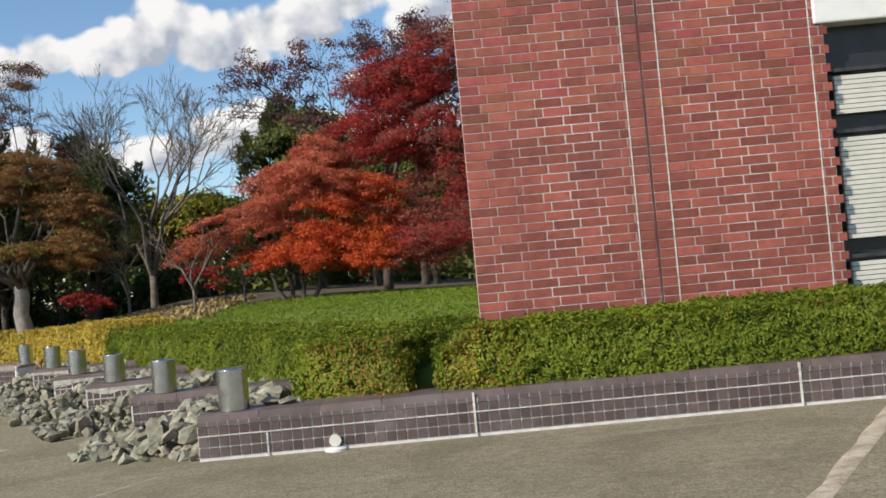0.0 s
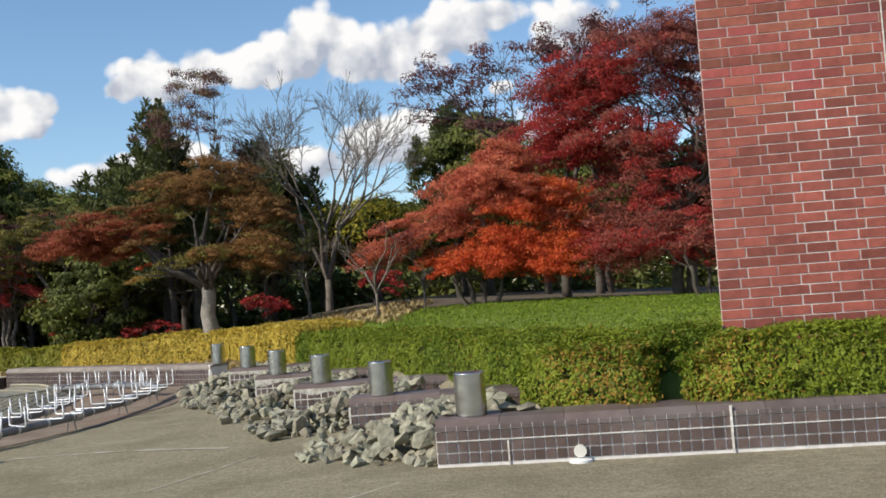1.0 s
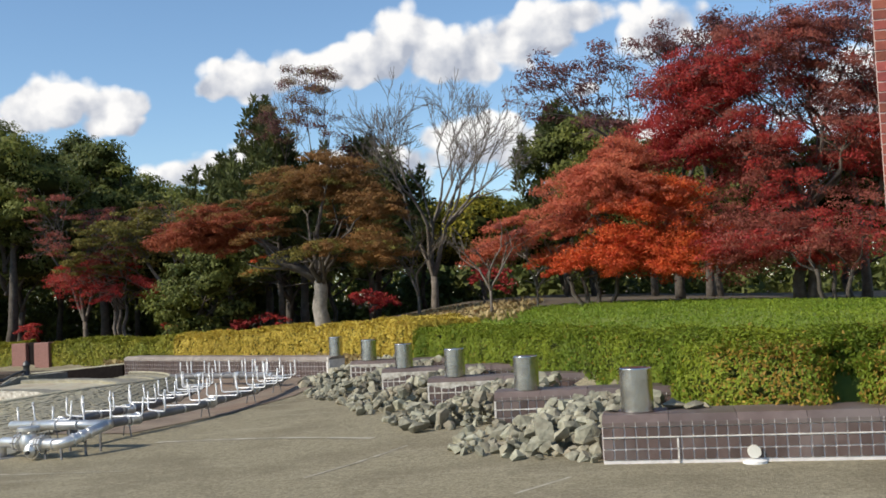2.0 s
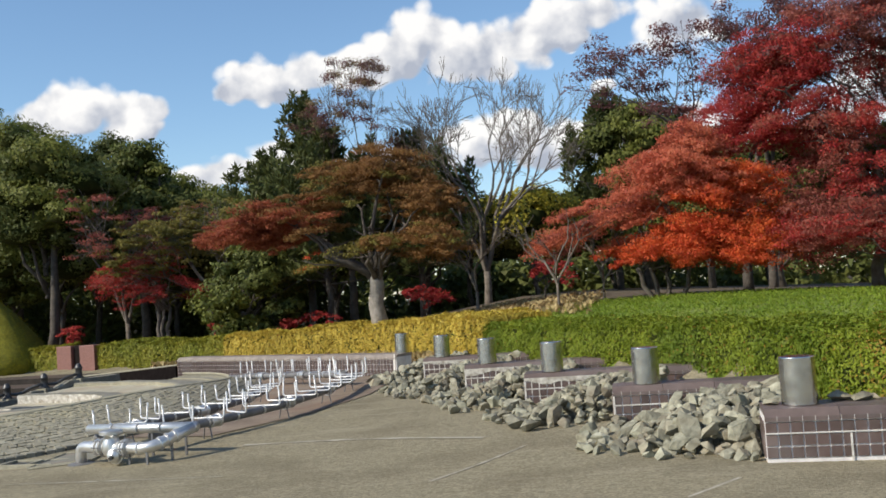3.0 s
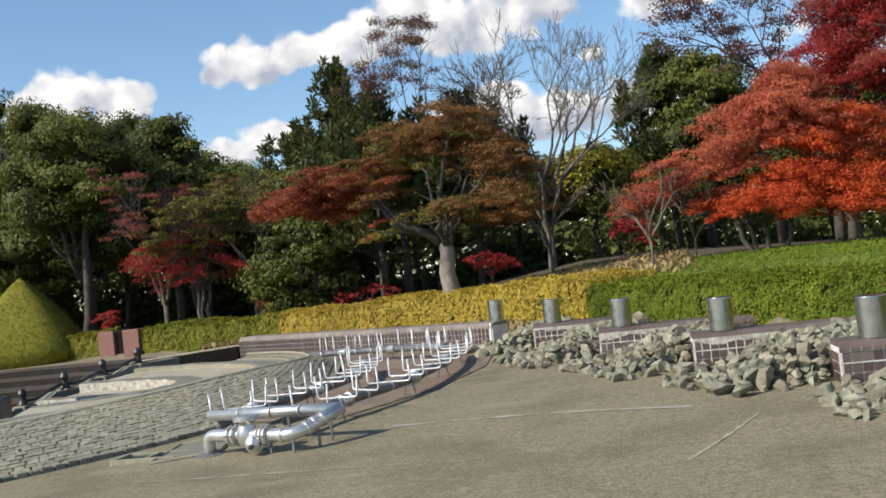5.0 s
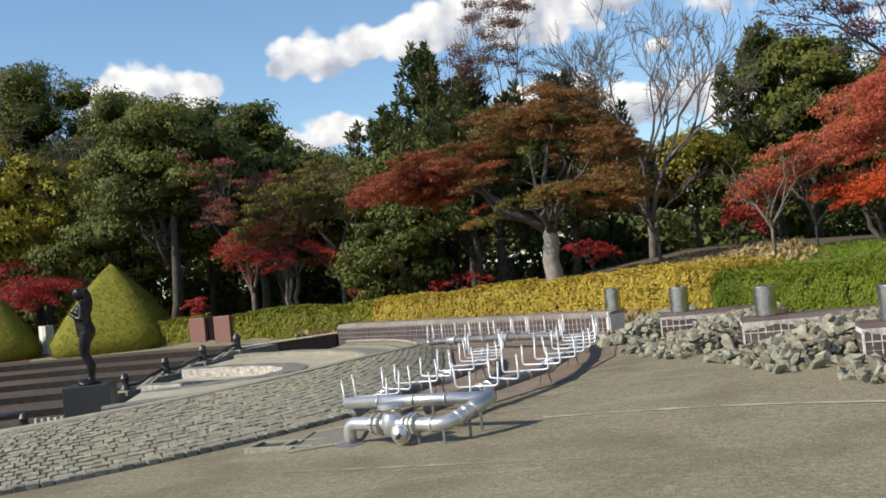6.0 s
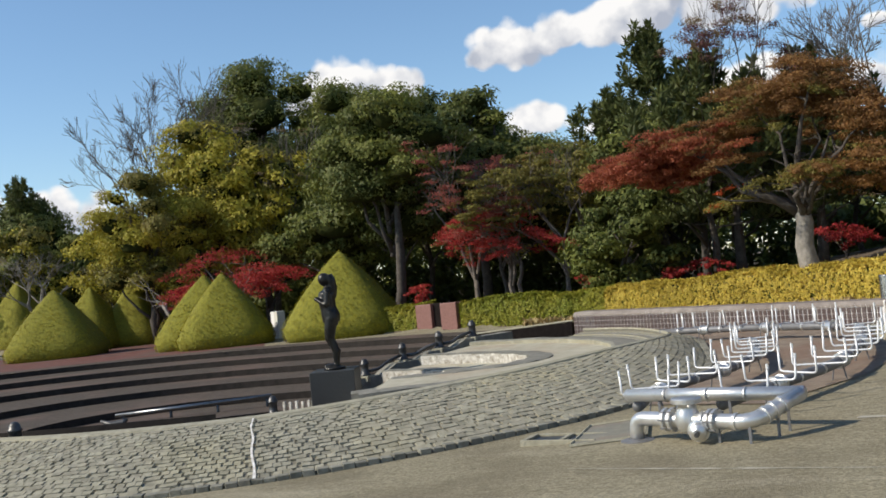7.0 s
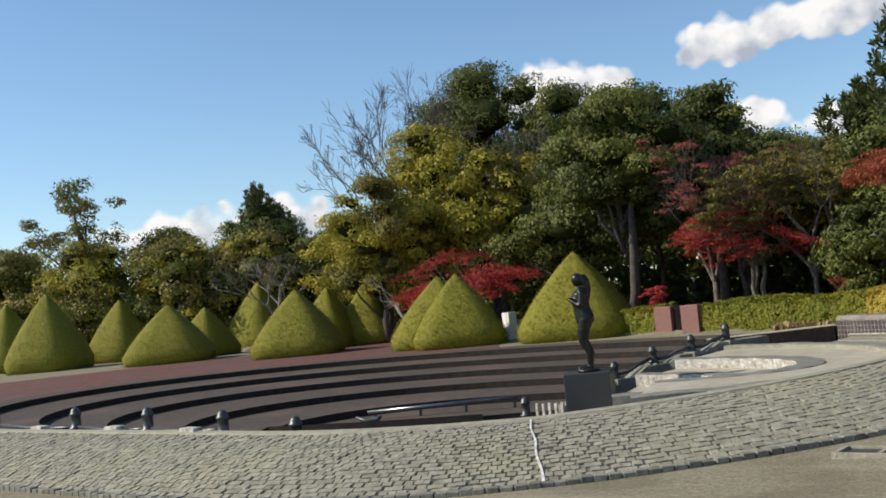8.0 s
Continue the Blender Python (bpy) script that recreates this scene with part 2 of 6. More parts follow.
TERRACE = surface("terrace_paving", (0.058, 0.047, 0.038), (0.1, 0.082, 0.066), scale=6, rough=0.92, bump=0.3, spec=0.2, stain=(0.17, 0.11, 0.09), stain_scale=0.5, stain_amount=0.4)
# risers much darker than treads: the shade on them is in the colour
RISER = surface("shaded_terrace_riser", (0.02, 0.017, 0.015), (0.042, 0.035, 0.03), scale=6, rough=0.85, bump=0.2, spec=0.2)
RED_PAVE = surface("red_paving", (0.105, 0.044, 0.035), (0.175, 0.08, 0.066), scale=3, rough=0.9, bump=0.3, spec=0.2, stain=(0.1, 0.085, 0.075), stain_scale=0.55, stain_amount=0.7)
BRONZE = surface("dark_bronze", (0.018, 0.018, 0.017), (0.04, 0.038, 0.034), scale=8, rough=0.38, metal=0.7, bump=0.1)
BLACK_STONE = surface("black_granite", (0.025, 0.026, 0.026), (0.045, 0.046, 0.046), scale=60, rough=0.45, bump=0.05)
IRON = surface("cast_iron_post", (0.05, 0.05, 0.05), (0.1, 0.1, 0.1), scale=9, rough=0.42, metal=0.5, bump=0.15)
PLATE = surface("grey_cover_plate", (0.16, 0.155, 0.125), (0.22, 0.212, 0.172), scale=8, rough=0.9, bump=0.2, stain=(0.24, 0.16, 0.11), stain_scale=2.2, stain_amount=0.5)
RAIL_STEEL = surface("dull_rail_steel", (0.16, 0.16, 0.16), (0.26, 0.26, 0.255), scale=5, rough=0.28, metal=0.9, bump=0.05)
RED_STONE = surface("red_granite", (0.17, 0.075, 0.06), (0.25, 0.12, 0.1), scale=20, rough=0.6, bump=0.1)
WHITE_PAINT = surface("white_paint", (0.72, 0.72, 0.7), (0.82, 0.82, 0.8), scale=3, rough=0.6, bump=0.1)
LOUVRE = surface("grey_louvre", (0.58, 0.565, 0.5), (0.7, 0.685, 0.615), scale=3, rough=0.5, bump=0.1)
# near-black colour that stands in for shade in the bay and drain slot
DARK_GAP = surface("recess_shade", (0.015, 0.015, 0.017), (0.03, 0.03, 0.032), scale=3, rough=0.3, bump=0.0)
WORN_EDGE = surface("worn_concrete_edge", (0.24, 0.185, 0.115), (0.56, 0.5, 0.4), scale=5, rough=0.95, bump=0.8, bump_scale=18)
DARK_RED = surface("dark_red_joint", (0.07, 0.02, 0.016), (0.14, 0.045, 0.036), scale=5, rough=0.8, bump=0.1)
CURB_DARK = surface("dark_brown_curb", (0.009, 0.007, 0.007), (0.02, 0.016, 0.015), scale=9, rough=0.9, bump=0.2, spec=0.05)
SOIL = surface("dry_soil", (0.06, 0.043, 0.028), (0.13, 0.098, 0.062), scale=6, rough=0.95, bump=0.6, bump_scale=30, stain=(0.1, 0.08, 0.05))
GRASS_BED = surface("lawn_ground", (0.095, 0.15, 0.015), (0.16, 0.225, 0.026), scale=5, rough=0.95, bump=0.7, bump_scale=60, stain=(0.2, 0.2, 0.05), stain_scale=0.7, stain_amount=0.35)
BARK = surface("grey_bark", (0.085, 0.07, 0.056), (0.19, 0.165, 0.14), scale=7, rough=0.9, bump=0.8, bump_scale=25)
BARK_PALE = surface("pale_bark", (0.16, 0.145, 0.125), (0.34, 0.31, 0.27), scale=6, rough=0.9, bump=0.8, bump_scale=25)
BARK_DARK = surface("dark_bark", (0.05, 0.042, 0.036), (0.11, 0.095, 0.08), scale=7, rough=0.9, bump=0.8, bump_scale=25)
L_HEDGE = leaf_material("hedge_leaves", (0.1, 0.152, 0.012), (0.215, 0.262, 0.022), vary=0.2)
L_HEDGE_TIP = leaf_material("rusty_hedge_tips", (0.24, 0.14, 0.025), (0.34, 0.22, 0.035), vary=0.25)
# hedge body under the blades, its darker colour painting the shade between them
L_HEDGE_IN = surface("hedge_inner_shade", (0.045, 0.06, 0.009), (0.11, 0.125, 0.018), scale=14, rough=0.9, bump=0.6)
L_YELLOW = leaf_material("yellow_hedge_leaves", (0.4, 0.31, 0.045), (0.6, 0.46, 0.085), vary=0.2)
L_HEDGE_FAR = leaf_material("far_hedge_leaves", (0.16, 0.19, 0.02), (0.3, 0.27, 0.03), vary=0.35)
L_CONE = leaf_material("clipped_cone_leaves", (0.185, 0.172, 0.008), (0.3, 0.255, 0.013), vary=0.14)
# cone body toned below its leaves, shade among the blades painted in
L_CONE_IN = surface("cone_inner_shade", (0.12, 0.12, 0.007), (0.23, 0.212, 0.014), scale=10, rough=0.9, bump=0.6)
L_RUST = leaf_material("rust_maple_leaves", (0.18, 0.09, 0.032), (0.3, 0.16, 0.055), vary=0.25, through_light=0.38)
L_RUSTRED = leaf_material("red_brown_maple_leaves", (0.25, 0.064, 0.033), (0.37, 0.11, 0.052), vary=0.25, through_light=0.38)
L_SCARLET = leaf_material("scarlet_maple_leaves", (0.46, 0.06, 0.022), (0.64, 0.135, 0.036), vary=0.22, through_light=0.38)
L_DUSTY = leaf_material("dusty_red_leaves", (0.28, 0.08, 0.062), (0.39, 0.135, 0.1), vary=0.2, through_light=0.42)
L_CRIMSON = leaf_material("crimson_maple_leaves", (0.33, 0.034, 0.032), (0.5, 0.07, 0.058), vary=0.22, through_light=0.42)
L_PURPLE = leaf_material("dull_purple_leaves", (0.1, 0.042, 0.045), (0.18, 0.075, 0.07), vary=0.3)
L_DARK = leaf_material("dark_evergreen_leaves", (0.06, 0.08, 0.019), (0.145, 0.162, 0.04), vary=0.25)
L_MID = leaf_material("evergreen_leaves", (0.09, 0.11, 0.02), (0.2, 0.21, 0.043), vary=0.25)
L_CAMPHOR = leaf_material("yellow_green_leaves", (0.26, 0.24, 0.024), (0.45, 0.38, 0.05), vary=0.25)
L_OLIVE = leaf_material("olive_leaves", (0.13, 0.12, 0.026), (0.23, 0.195, 0.045), vary=0.28)
L_SALMON = leaf_material("salmon_maple_leaves", (0.48, 0.12, 0.068), (0.62, 0.2, 0.11), vary=0.18, through_light=0.4)
L_PINE = leaf_material("pine_needles", (0.05, 0.065, 0.02), (0.11, 0.125, 0.036), vary=0.3)
L_DRY = leaf_material("dry_brown_leaves", (0.15, 0.1, 0.05), (0.26, 0.19, 0.1), vary=0.4)
L_GRASS = leaf_material("grass_blades", (0.11, 0.175, 0.015), (0.2, 0.265, 0.026), vary=0.3)
L_DRYGRASS = leaf_material("straw_blades", (0.3, 0.22, 0.1), (0.46, 0.36, 0.18), vary=0.3)


# ---- building helpers ----
def lie(x, y):
    """Height of the plaza, which falls gently towards -x and rises a little towards +y."""
    z = 0.04 * (max(-13.0, min(-1.0, x)) + 1.0) + 0.02 * max(0.0, min(24.0, y) - 2.0)
    east, near = max(0.0, min(1.0, (x + 6.0) / 3.0)), max(0.0, min(1.0, (2.4 - y) / 1.6))
    z -= 0.045 * east * east * (3 - 2 * east) * near * near * (3 - 2 * near)
    level = max(0.0, min(1.0, (-17.0 - x) / 7.0)) * max(0.0, min(1.0, (y - 2.8) / 4.0))
    return z * (1 - level) - 0.15 * level


def thing(name, label, category, group="", kind="", at=(0, 0, 0), turn=0.0):
    ob = new(name)
    ob.empty_display_size = 0.1
    ob.matrix_world = pose(*at, 0, 0, turn)
    return tagged(ob, label, category, group, kind)


def mesh_of(bm, name, material, smooth=False):
    me = bpy.data.meshes.new(name)
    bm.to_mesh(me)
    bm.free()
    for m in (material if isinstance(material, (list, tuple)) else [material]):
        me.materials.append(m)
    if smooth:
        me.polygons.foreach_set("use_smooth", [True] * len(me.polygons))
    return me


def part(name, bm, material, parent=None, label="", smooth=False, at=None):
    ob = new(name, bm if isinstance(bm, bpy.types.Mesh) else mesh_of(bm, name, material, smooth))
    if parent:
        ob.parent = parent
    if at is not None:
        ob.matrix_local = at
    if label:
        ob["label"] = label
    return ob


def raw_mesh(name, verts, faces, material, smooth=False):
    me = bpy.data.meshes.new(name)
    me.from_pydata(verts, [], faces)
    for m in (material if isinstance(material, (list, tuple)) else [material]):
        me.materials.append(m)
    if smooth:
        me.polygons.foreach_set("use_smooth", [True] * len(me.polygons))
    me.update()
    return me


def box(bm, x0, x1, y0, y1, z0, z1, bevel=0.0):
    vs = bmesh.ops.create_cube(bm, size=1.0)["verts"]
    for v in vs:
        v.co = Vector((x0 + (v.co.x + 0.5) * (x1 - x0), y0 + (v.co.y + 0.5) * (y1 - y0), z0 + (v.co.z + 0.5) * (z1 - z0)))
    if bevel:
        es = list({e for v in vs for e in v.link_edges})
        bmesh.ops.bevel(bm, geom=es, offset=bevel, segments=2, affect="EDGES", profile=0.5)
    return bm


def tube(bm, pts, radii, sides=8, caps=True):
    """A tapered tube along the points."""
    pts = [Vector(p) for p in pts]
    if isinstance(radii, (int, float)):
        radii = [radii] * len(pts)
    rings, ref = [], None
    for i, p in enumerate(pts):
        d = (pts[min(i + 1, len(pts) - 1)] - pts[max(i - 1, 0)]).normalized()
        if ref is None:
            ref = d.orthogonal().normalized()
        ref = (ref - d * ref.dot(d))
        ref = ref.normalized() if ref.length > 1e-5 else d.orthogonal().normalized()
        side = d.cross(ref)
        rings.append([bm.verts.new(p + (ref * math.cos(a) + side * math.sin(a)) * radii[i]) for a in (2 * math.pi * k / sides for k in range(sides))])
    for a, b in zip(rings, rings[1:]):
        for k in range(sides):
            bm.faces.new((a[k], a[(k + 1) % sides], b[(k + 1) % sides], b[k]))
    if caps:
        bm.faces.new(rings[0][::-1])
        bm.faces.new(rings[-1])
    return bm


def lathe(bm, profile, sides=20, centre=(0, 0, 0)):
    """Turned shape from (radius, height) pairs."""
    c = Vector(centre)
    rings = []
    for r, z in profile:
        rings.append([bm.verts.new(c + Vector((r * math.cos(a), r * math.sin(a), z))) for a in (2 * math.pi * k / sides for k in range(sides))])
    for a, b in zip(rings, rings[1:]):
        for k in range(sides):
            bm.faces.new((a[k], a[(k + 1) % sides], b[(k + 1) % sides], b[k]))
    bm.faces.new(rings[0][::-1])
    bm.faces.new(rings[-1])
    return bm


def bend(points, radius=0.12, steps=5):
    """Rounds the inner corners of a polyline."""
    pts = [Vector(p) for p in points]
    out = [pts[0]]
    for a, b, c in zip(pts, pts[1:], pts[2:]):
        u, w = (a - b), (c - b)
        r = min(radius, u.length * 0.49, w.length * 0.49)
        p, q = b + u.normalized() * r, b + w.normalized() * r
        for i in range(steps + 1):
            s = i / steps
            out.append(p * (1 - s) ** 2 + b * 2 * s * (1 - s) + q * s ** 2)
    out.append(pts[-1])
    return out


def leaf_cloud(rng, centres, spreads, per, size, flat=0.5, upright=0.0, corners=4, facing=None):
    """Corners of many small leaf blades round the centres, four or three to a blade (numpy)."""
    centres, spreads = np.asarray(centres, float), np.asarray(spreads, float)
    n = len(centres) * per
    c = np.repeat(centres, per, 0)
    s = np.repeat(spreads, per, 0)
    g = rng.normal(size=(n, 3))
    g /= np.linalg.norm(g, axis=1, keepdims=True)
    p = c + g * s * (rng.random((n, 1)) ** 0.45)
    nrm = rng.normal(size=(n, 3)) * 0.55 + np.array((0, 0, flat * 0.6)) + g * 1.1
    if facing is not None:                  # clipped surfaces: blades lie along the clipped face
        nrm = np.repeat(np.asarray(facing, float), per, 0) + rng.normal(size=(n, 3)) * 0.42
    nrm /= np.linalg.norm(nrm, axis=1, keepdims=True)
    t = rng.normal(size=(n, 3)) + np.array((0, 0, upright * 3))
    t -= nrm * (t * nrm).sum(1, keepdims=True)
    t /= np.linalg.norm(t, axis=1, keepdims=True)
    b = np.cross(nrm, t)
    w = size * (0.6 + 0.8 * rng.random((n, 1)))
    if corners == 3:
        return np.stack([p - t * w * 0.8 - b * w * 0.4, p + t * w, p - t * w * 0.3 + b * w * 0.55], 1).reshape(-1, 3)
    return np.stack([p - t * w, p - b * w * 0.5 + nrm * w * 0.15, p + t * w, p + b * w * 0.5 + nrm * w * 0.15], 1).reshape(-1, 3)


def blades_mesh(name, v, material, corners=4):
    n = len(v) // corners
    me = bpy.data.meshes.new(name)
    me.vertices.add(len(v)); me.loops.add(len(v)); me.polygons.add(n)
    me.vertices.foreach_set("co", v.astype(np.float32).ravel())
    me.loops.foreach_set("vertex_index", np.arange(len(v), dtype=np.int32))
    me.polygons.foreach_set("loop_start", np.arange(0, len(v), corners, dtype=np.int32))
    me.polygons.foreach_set("loop_total", np.full(n, corners, dtype=np.int32))
    me.materials.append(material)
    me.update()
    return me


# ---- the large structure ----
HEDGE_LINE = [(14.0, 0.8), (1.1, 0.8), (0.5, 2.2), (-0.4, 3.6), (-1.8, 6.0), (-3.2, 8.4), (-4.7, 10.9), (-6.0, 13.2), (-8.0, 15.9), (-10.5, 17.5), (-14.0, 19.2), (-17.5, 20.2), (-21.0, 20.9), (-26.0, 24.5), (-34.0, 27.0), (-90.0, 30.0)]
BX, BY, R_OUT, R_RIM = -16.6, 9.0, 8.65, 6.7       # stone bank
STEP_H, STEPS = 0.15, 5                            # sunken terraces: oval rings that drift towards the statue


def oval(k):
    """Centre and half axes of the lip of terrace k."""
    b = 7.7 - 0.98 * k
    return -21.8 + 1.25 * k, 10.79 - 0.535 * k, 1.45 * b, b


def behind(x, y):
    """Signed distance behind the hedge line, positive on the garden side."""
    best, sign = 1e9, 1
    for (ax, ay), (bx, by) in zip(HEDGE_LINE, HEDGE_LINE[1:]):
        dx, dy = bx - ax, by - ay
        s = max(0.0, min(1.0, ((x - ax) * dx + (y - ay) * dy) / (dx * dx + dy * dy)))
        d = math.hypot(x - ax - s * dx, y - ay - s * dy)
        if d < best:
            best, sign = d, (1 if dx * (y - ay) - dy * (x - ax) < 0 else -1)
    return best * sign


def ground_height(x, y):
    d = behind(x, y)
    base = lie(x, y)
    if d <= 0:
        return base
    top = 1.27 - 0.045 * max(0.0, min(6.0, x) + 4.0) if x > -6 else max(base + 0.35, 1.27 - (-6 - x) * 0.12)
    low = min(top, base + (0.5 if x > -8 else 0.2))
    s = min(1.0, d / 8.0)
    return low * min(1.0, d / 0.4) + base * (1 - min(1.0, d / 0.4)) + (top - low) * s * (2 - s)


def in_pit(x, y, grow=0.0):
    if math.hypot(x - BX, y - BY) < R_RIM + 0.9 + grow and x > -17:
        return True
    cx, cy, a, b = oval(0)
    return ((x - cx) / (a + 0.6 + grow)) ** 2 + ((y - cy) / (b + 0.6 + grow)) ** 2 < 1 and x < -14


def axis(fine_a, fine_b, step, far):
    a = list(np.arange(fine_a, fine_b + 1e-6, step))
    out, s = [], step
    x = fine_b
    while x < far:
        s *= 1.35
        x += s
        out.append(x)
    s, x = step, fine_a
    back = []
    while x > -far:
        s *= 1.35
        x -= s
        back.append(x)
    return back[::-1] + a + out


xs, ys = axis(-45.0, 10.0, 0.5, 900), axis(-10.0, 32.0, 0.5, 900)
gv = [(x, y, ground_height(x, y)) for y in ys for x in xs]
gf, gm = [], []
for j in range(len(ys) - 1):
    for i in range(len(xs) - 1):
        cx, cy = (xs[i] + xs[i + 1]) / 2, (ys[j] + ys[j + 1]) / 2
        if in_pit(cx, cy, -0.35):
            continue
        k = j * len(xs) + i
        gf.append((k, k + 1, k + 1 + len(xs), k + len(xs)))
        d = behind(cx, cy)
        gm.append(0 if d < 0.1 else (1 if cx > -6.3 and cy < 15.5 and d < 13 else 2))
ground_mesh = raw_mesh("ground", gv, gf, [ASPHALT, GRASS_BED, SOIL], True)
ground_mesh.polygons.foreach_set("material_index", gm)
ground = tagged(new("ground", ground_mesh), "weathered grey-brown asphalt plaza with planted ground beyond", "ground", kind="structure")


def ring_mesh(name, profile, a0, a1, steps, centre, material, smooth=False, follow=True):
    """Sweeps (radius, height over the plaza) pairs round a centre."""
    vs, fs = [], []
    for i in range(steps + 1):
        a = a0 + (a1 - a0) * i / steps
        for r, z in profile:
            x, y = centre[0] + r * math.cos(a), centre[1] + r * math.sin(a)
            vs.append((x, y, z + (lie(x, y) if follow else 0)))
    n = len(profile)
    for i in range(steps):
        for k in range(n - 1):
            fs.append((i * n + k, i * n + k + 1, (i + 1) * n + k + 1, (i + 1) * n + k))
    return raw_mesh(name, vs, fs, material, smooth)


def oval_point(k, f, grow=0.0):
    """Along the lip of terrace k, from the post line round the far side and back (f from 0 to 1)."""
    cx, cy, a, b = oval(k)
    a, b = a + grow, b + grow
    start = math.acos(max(-1.0, min(1.0, (-14.85 - cx) / a)))
    t = start + (2 * math.pi - 2 * start) * f
    return cx + a * math.cos(t), cy + b * math.sin(t)


TOP_Z = -0.15
terraces = thing("sunken_terraces", "concentric sunken stone terraces stepping down into a dry pit", "terraces", kind="structure")
for k in range(STEPS + 1):
    n = 96
    z0, z1 = TOP_Z - STEP_H * k, TOP_Z - STEP_H * (k + 1)
    vs = []
    for i in range(n + 1):
        x, y = oval_point(k, i / n)
        vs += [(x, y, z0), (x, y, z1 - 0.02)]
    part("riser", raw_mesh("riser", vs, [(2 * i, 2 * i + 1, 2 * i + 3, 2 * i + 2) for i in range(n)], RISER, True), None, terraces, "terrace riser coloured dark for its shade")
    vs = []
    for i in range(n + 1):
        x, y = oval_point(k, i / n, 0.02)
        x1, y1 = oval_point(min(k + 1, STEPS), i / n) if k < STEPS else (oval(k)[0] + 0.6, oval(k)[1])
        vs += [(x, y, z1), (x1, y1, z1)]
    part("tread", raw_mesh("tread", vs, [(2 * i, 2 * i + 1, 2 * i + 3, 2 * i + 2) for i in range(n)], TERRACE, True), None, terraces)
floor_z = TOP_Z - STEP_H * (STEPS + 1) - 0.01
part("pit_floor", lathe(bmesh.new(), [(0.01, floor_z - 0.4), (12.5, floor_z - 0.4)], 48, (-21, 9, 0)), TERRACE, terraces)


def oval_ring(name, g0, g1, f0, f1, material, label, lift):
    vs, n = [], 90
    for i in range(n + 1):
        f = f0 + (f1 - f0) * i / n
        for q in range(4):
            g = g0 + (g1 - g0) * q / 3
            x, y = oval_point(0, f, g)
            z = lie(x, y) + lift
            if g < 0.7:
                z = TOP_Z + (z - TOP_Z) * max(0.0, g) / 0.7
            vs.append((x, y, z))
    fs = [(4 * i + q, 4 * i + q + 1, 4 * i + q + 5, 4 * i + q + 4) for i in range(n) for q in range(3)]
    return tagged(new(name, raw_mesh(name, vs, fs, material)), label, "paving", kind="structure")


oval_ring("terrace_rim_paving", -0.005, 1.0, 0.0, 0.93, TERRACE, "grey stone paving along the rim of the sunken terraces", 0.014)
oval_ring("red_paving", 1.0, 12.5, 0.2, 0.66, RED_PAVE, "worn red brick paving in front of the clipped cones", 0.010)

# stone bank round the pit
BANK_A0, BANK_A1 = math.radians(-90), math.radians(58)


def foot_radius(a):
    """The foot of the bank draws in towards its far end."""
    f = max(0.0, min(1.0, (math.degrees(a) + 35.0) / 50.0))
    return R_OUT - 1.4 * f * f * (3 - 2 * f)


def bank_point(s, u):
    """s: metres along the foot from the far left end; u: 0 at the foot, 1 at the rim."""
    straight = 8.4
    a = BANK_A0 + max(0.0, s - straight) / R_OUT
    r = foot_radius(a) * (1 - u) + R_RIM * u
    if s < straight:
        x, y = BX - (straight - s), BY - r
    else:
        x, y = BX + r * math.cos(a), BY + r * math.sin(a)
    low = max(0.0, min(1.0, (s - 19.0) / 7.5))          # the bank dies down towards its far end
    return x, y, lie(x, y) + (0.44 - 0.22 * low * low * (3 - 2 * low)) * (1 - max(0.0, 1 - u) ** 1.5)


BANK_LEN = 8.4 + R_OUT * (BANK_A1 - BANK_A0)
bank = thing("stone_bank", "sloping bank of grey cobbles ringing the sunken pit", "stone bank", kind="structure")
prof = [0, 0.15, 0.3, 0.45, 0.6, 0.75, 0.9, 1.0]
vs, fs, ns = [], [], 150
for i in range(ns + 1):
    s = BANK_LEN * i / ns
    col = [bank_point(s, u) for u in prof]
    xi, yi, zi = bank_point(s, 1.06)
    col = [(col[0][0], col[0][1], col[0][2] - 0.15)] + [(x, y, z - 0.014) for x, y, z in col] + [(xi, yi, zi - 0.03), (xi, yi, -2.2)]
    vs += col
m = len(prof) + 3
for i in range(ns):
    for k in range(m - 1):
        fs.append((i * m + k, (i + 1) * m + k, (i + 1) * m + k + 1, i * m + k + 1))
fs += [tuple(range(m)), tuple(range(ns * m + m - 1, ns * m - 1, -1))]
part("bed", raw_mesh("bed", vs, fs, BED), None, bank, "dark mortar bed of the bank")

BAND = surface("grey_band_stone", (0.15, 0.145, 0.12), (0.25, 0.24, 0.2), scale=6, rough=0.85, bump=0.4, bump_scale=30)
# dry cascade: stepped crescent basins between the post line and the bank
cascade = thing("dry_cascade", "dry stepped fountain cascade with cream basins and limed lips", "fountain", kind="structure")
# left end (x, y), half axes, height
LIPS = [(-15.1, 13.3, 4.3, 4.2, -0.09), (-15.3, 11.5, 3.0, 2.0, -0.27), (-15.7, 10.65, 2.4, 1.6, -0.5), (-15.6, 9.6, 1.6, 1.2, -0.68)]


def lip_point(k, i, n, grow=0.0):
    x0, y0, ex, ey, _ = LIPS[k]
    a = math.radians(90 - 150 * i / n)
    return x0 + (ex + grow) * math.cos(a), y0 - ey + (ey + grow) * math.sin(a)


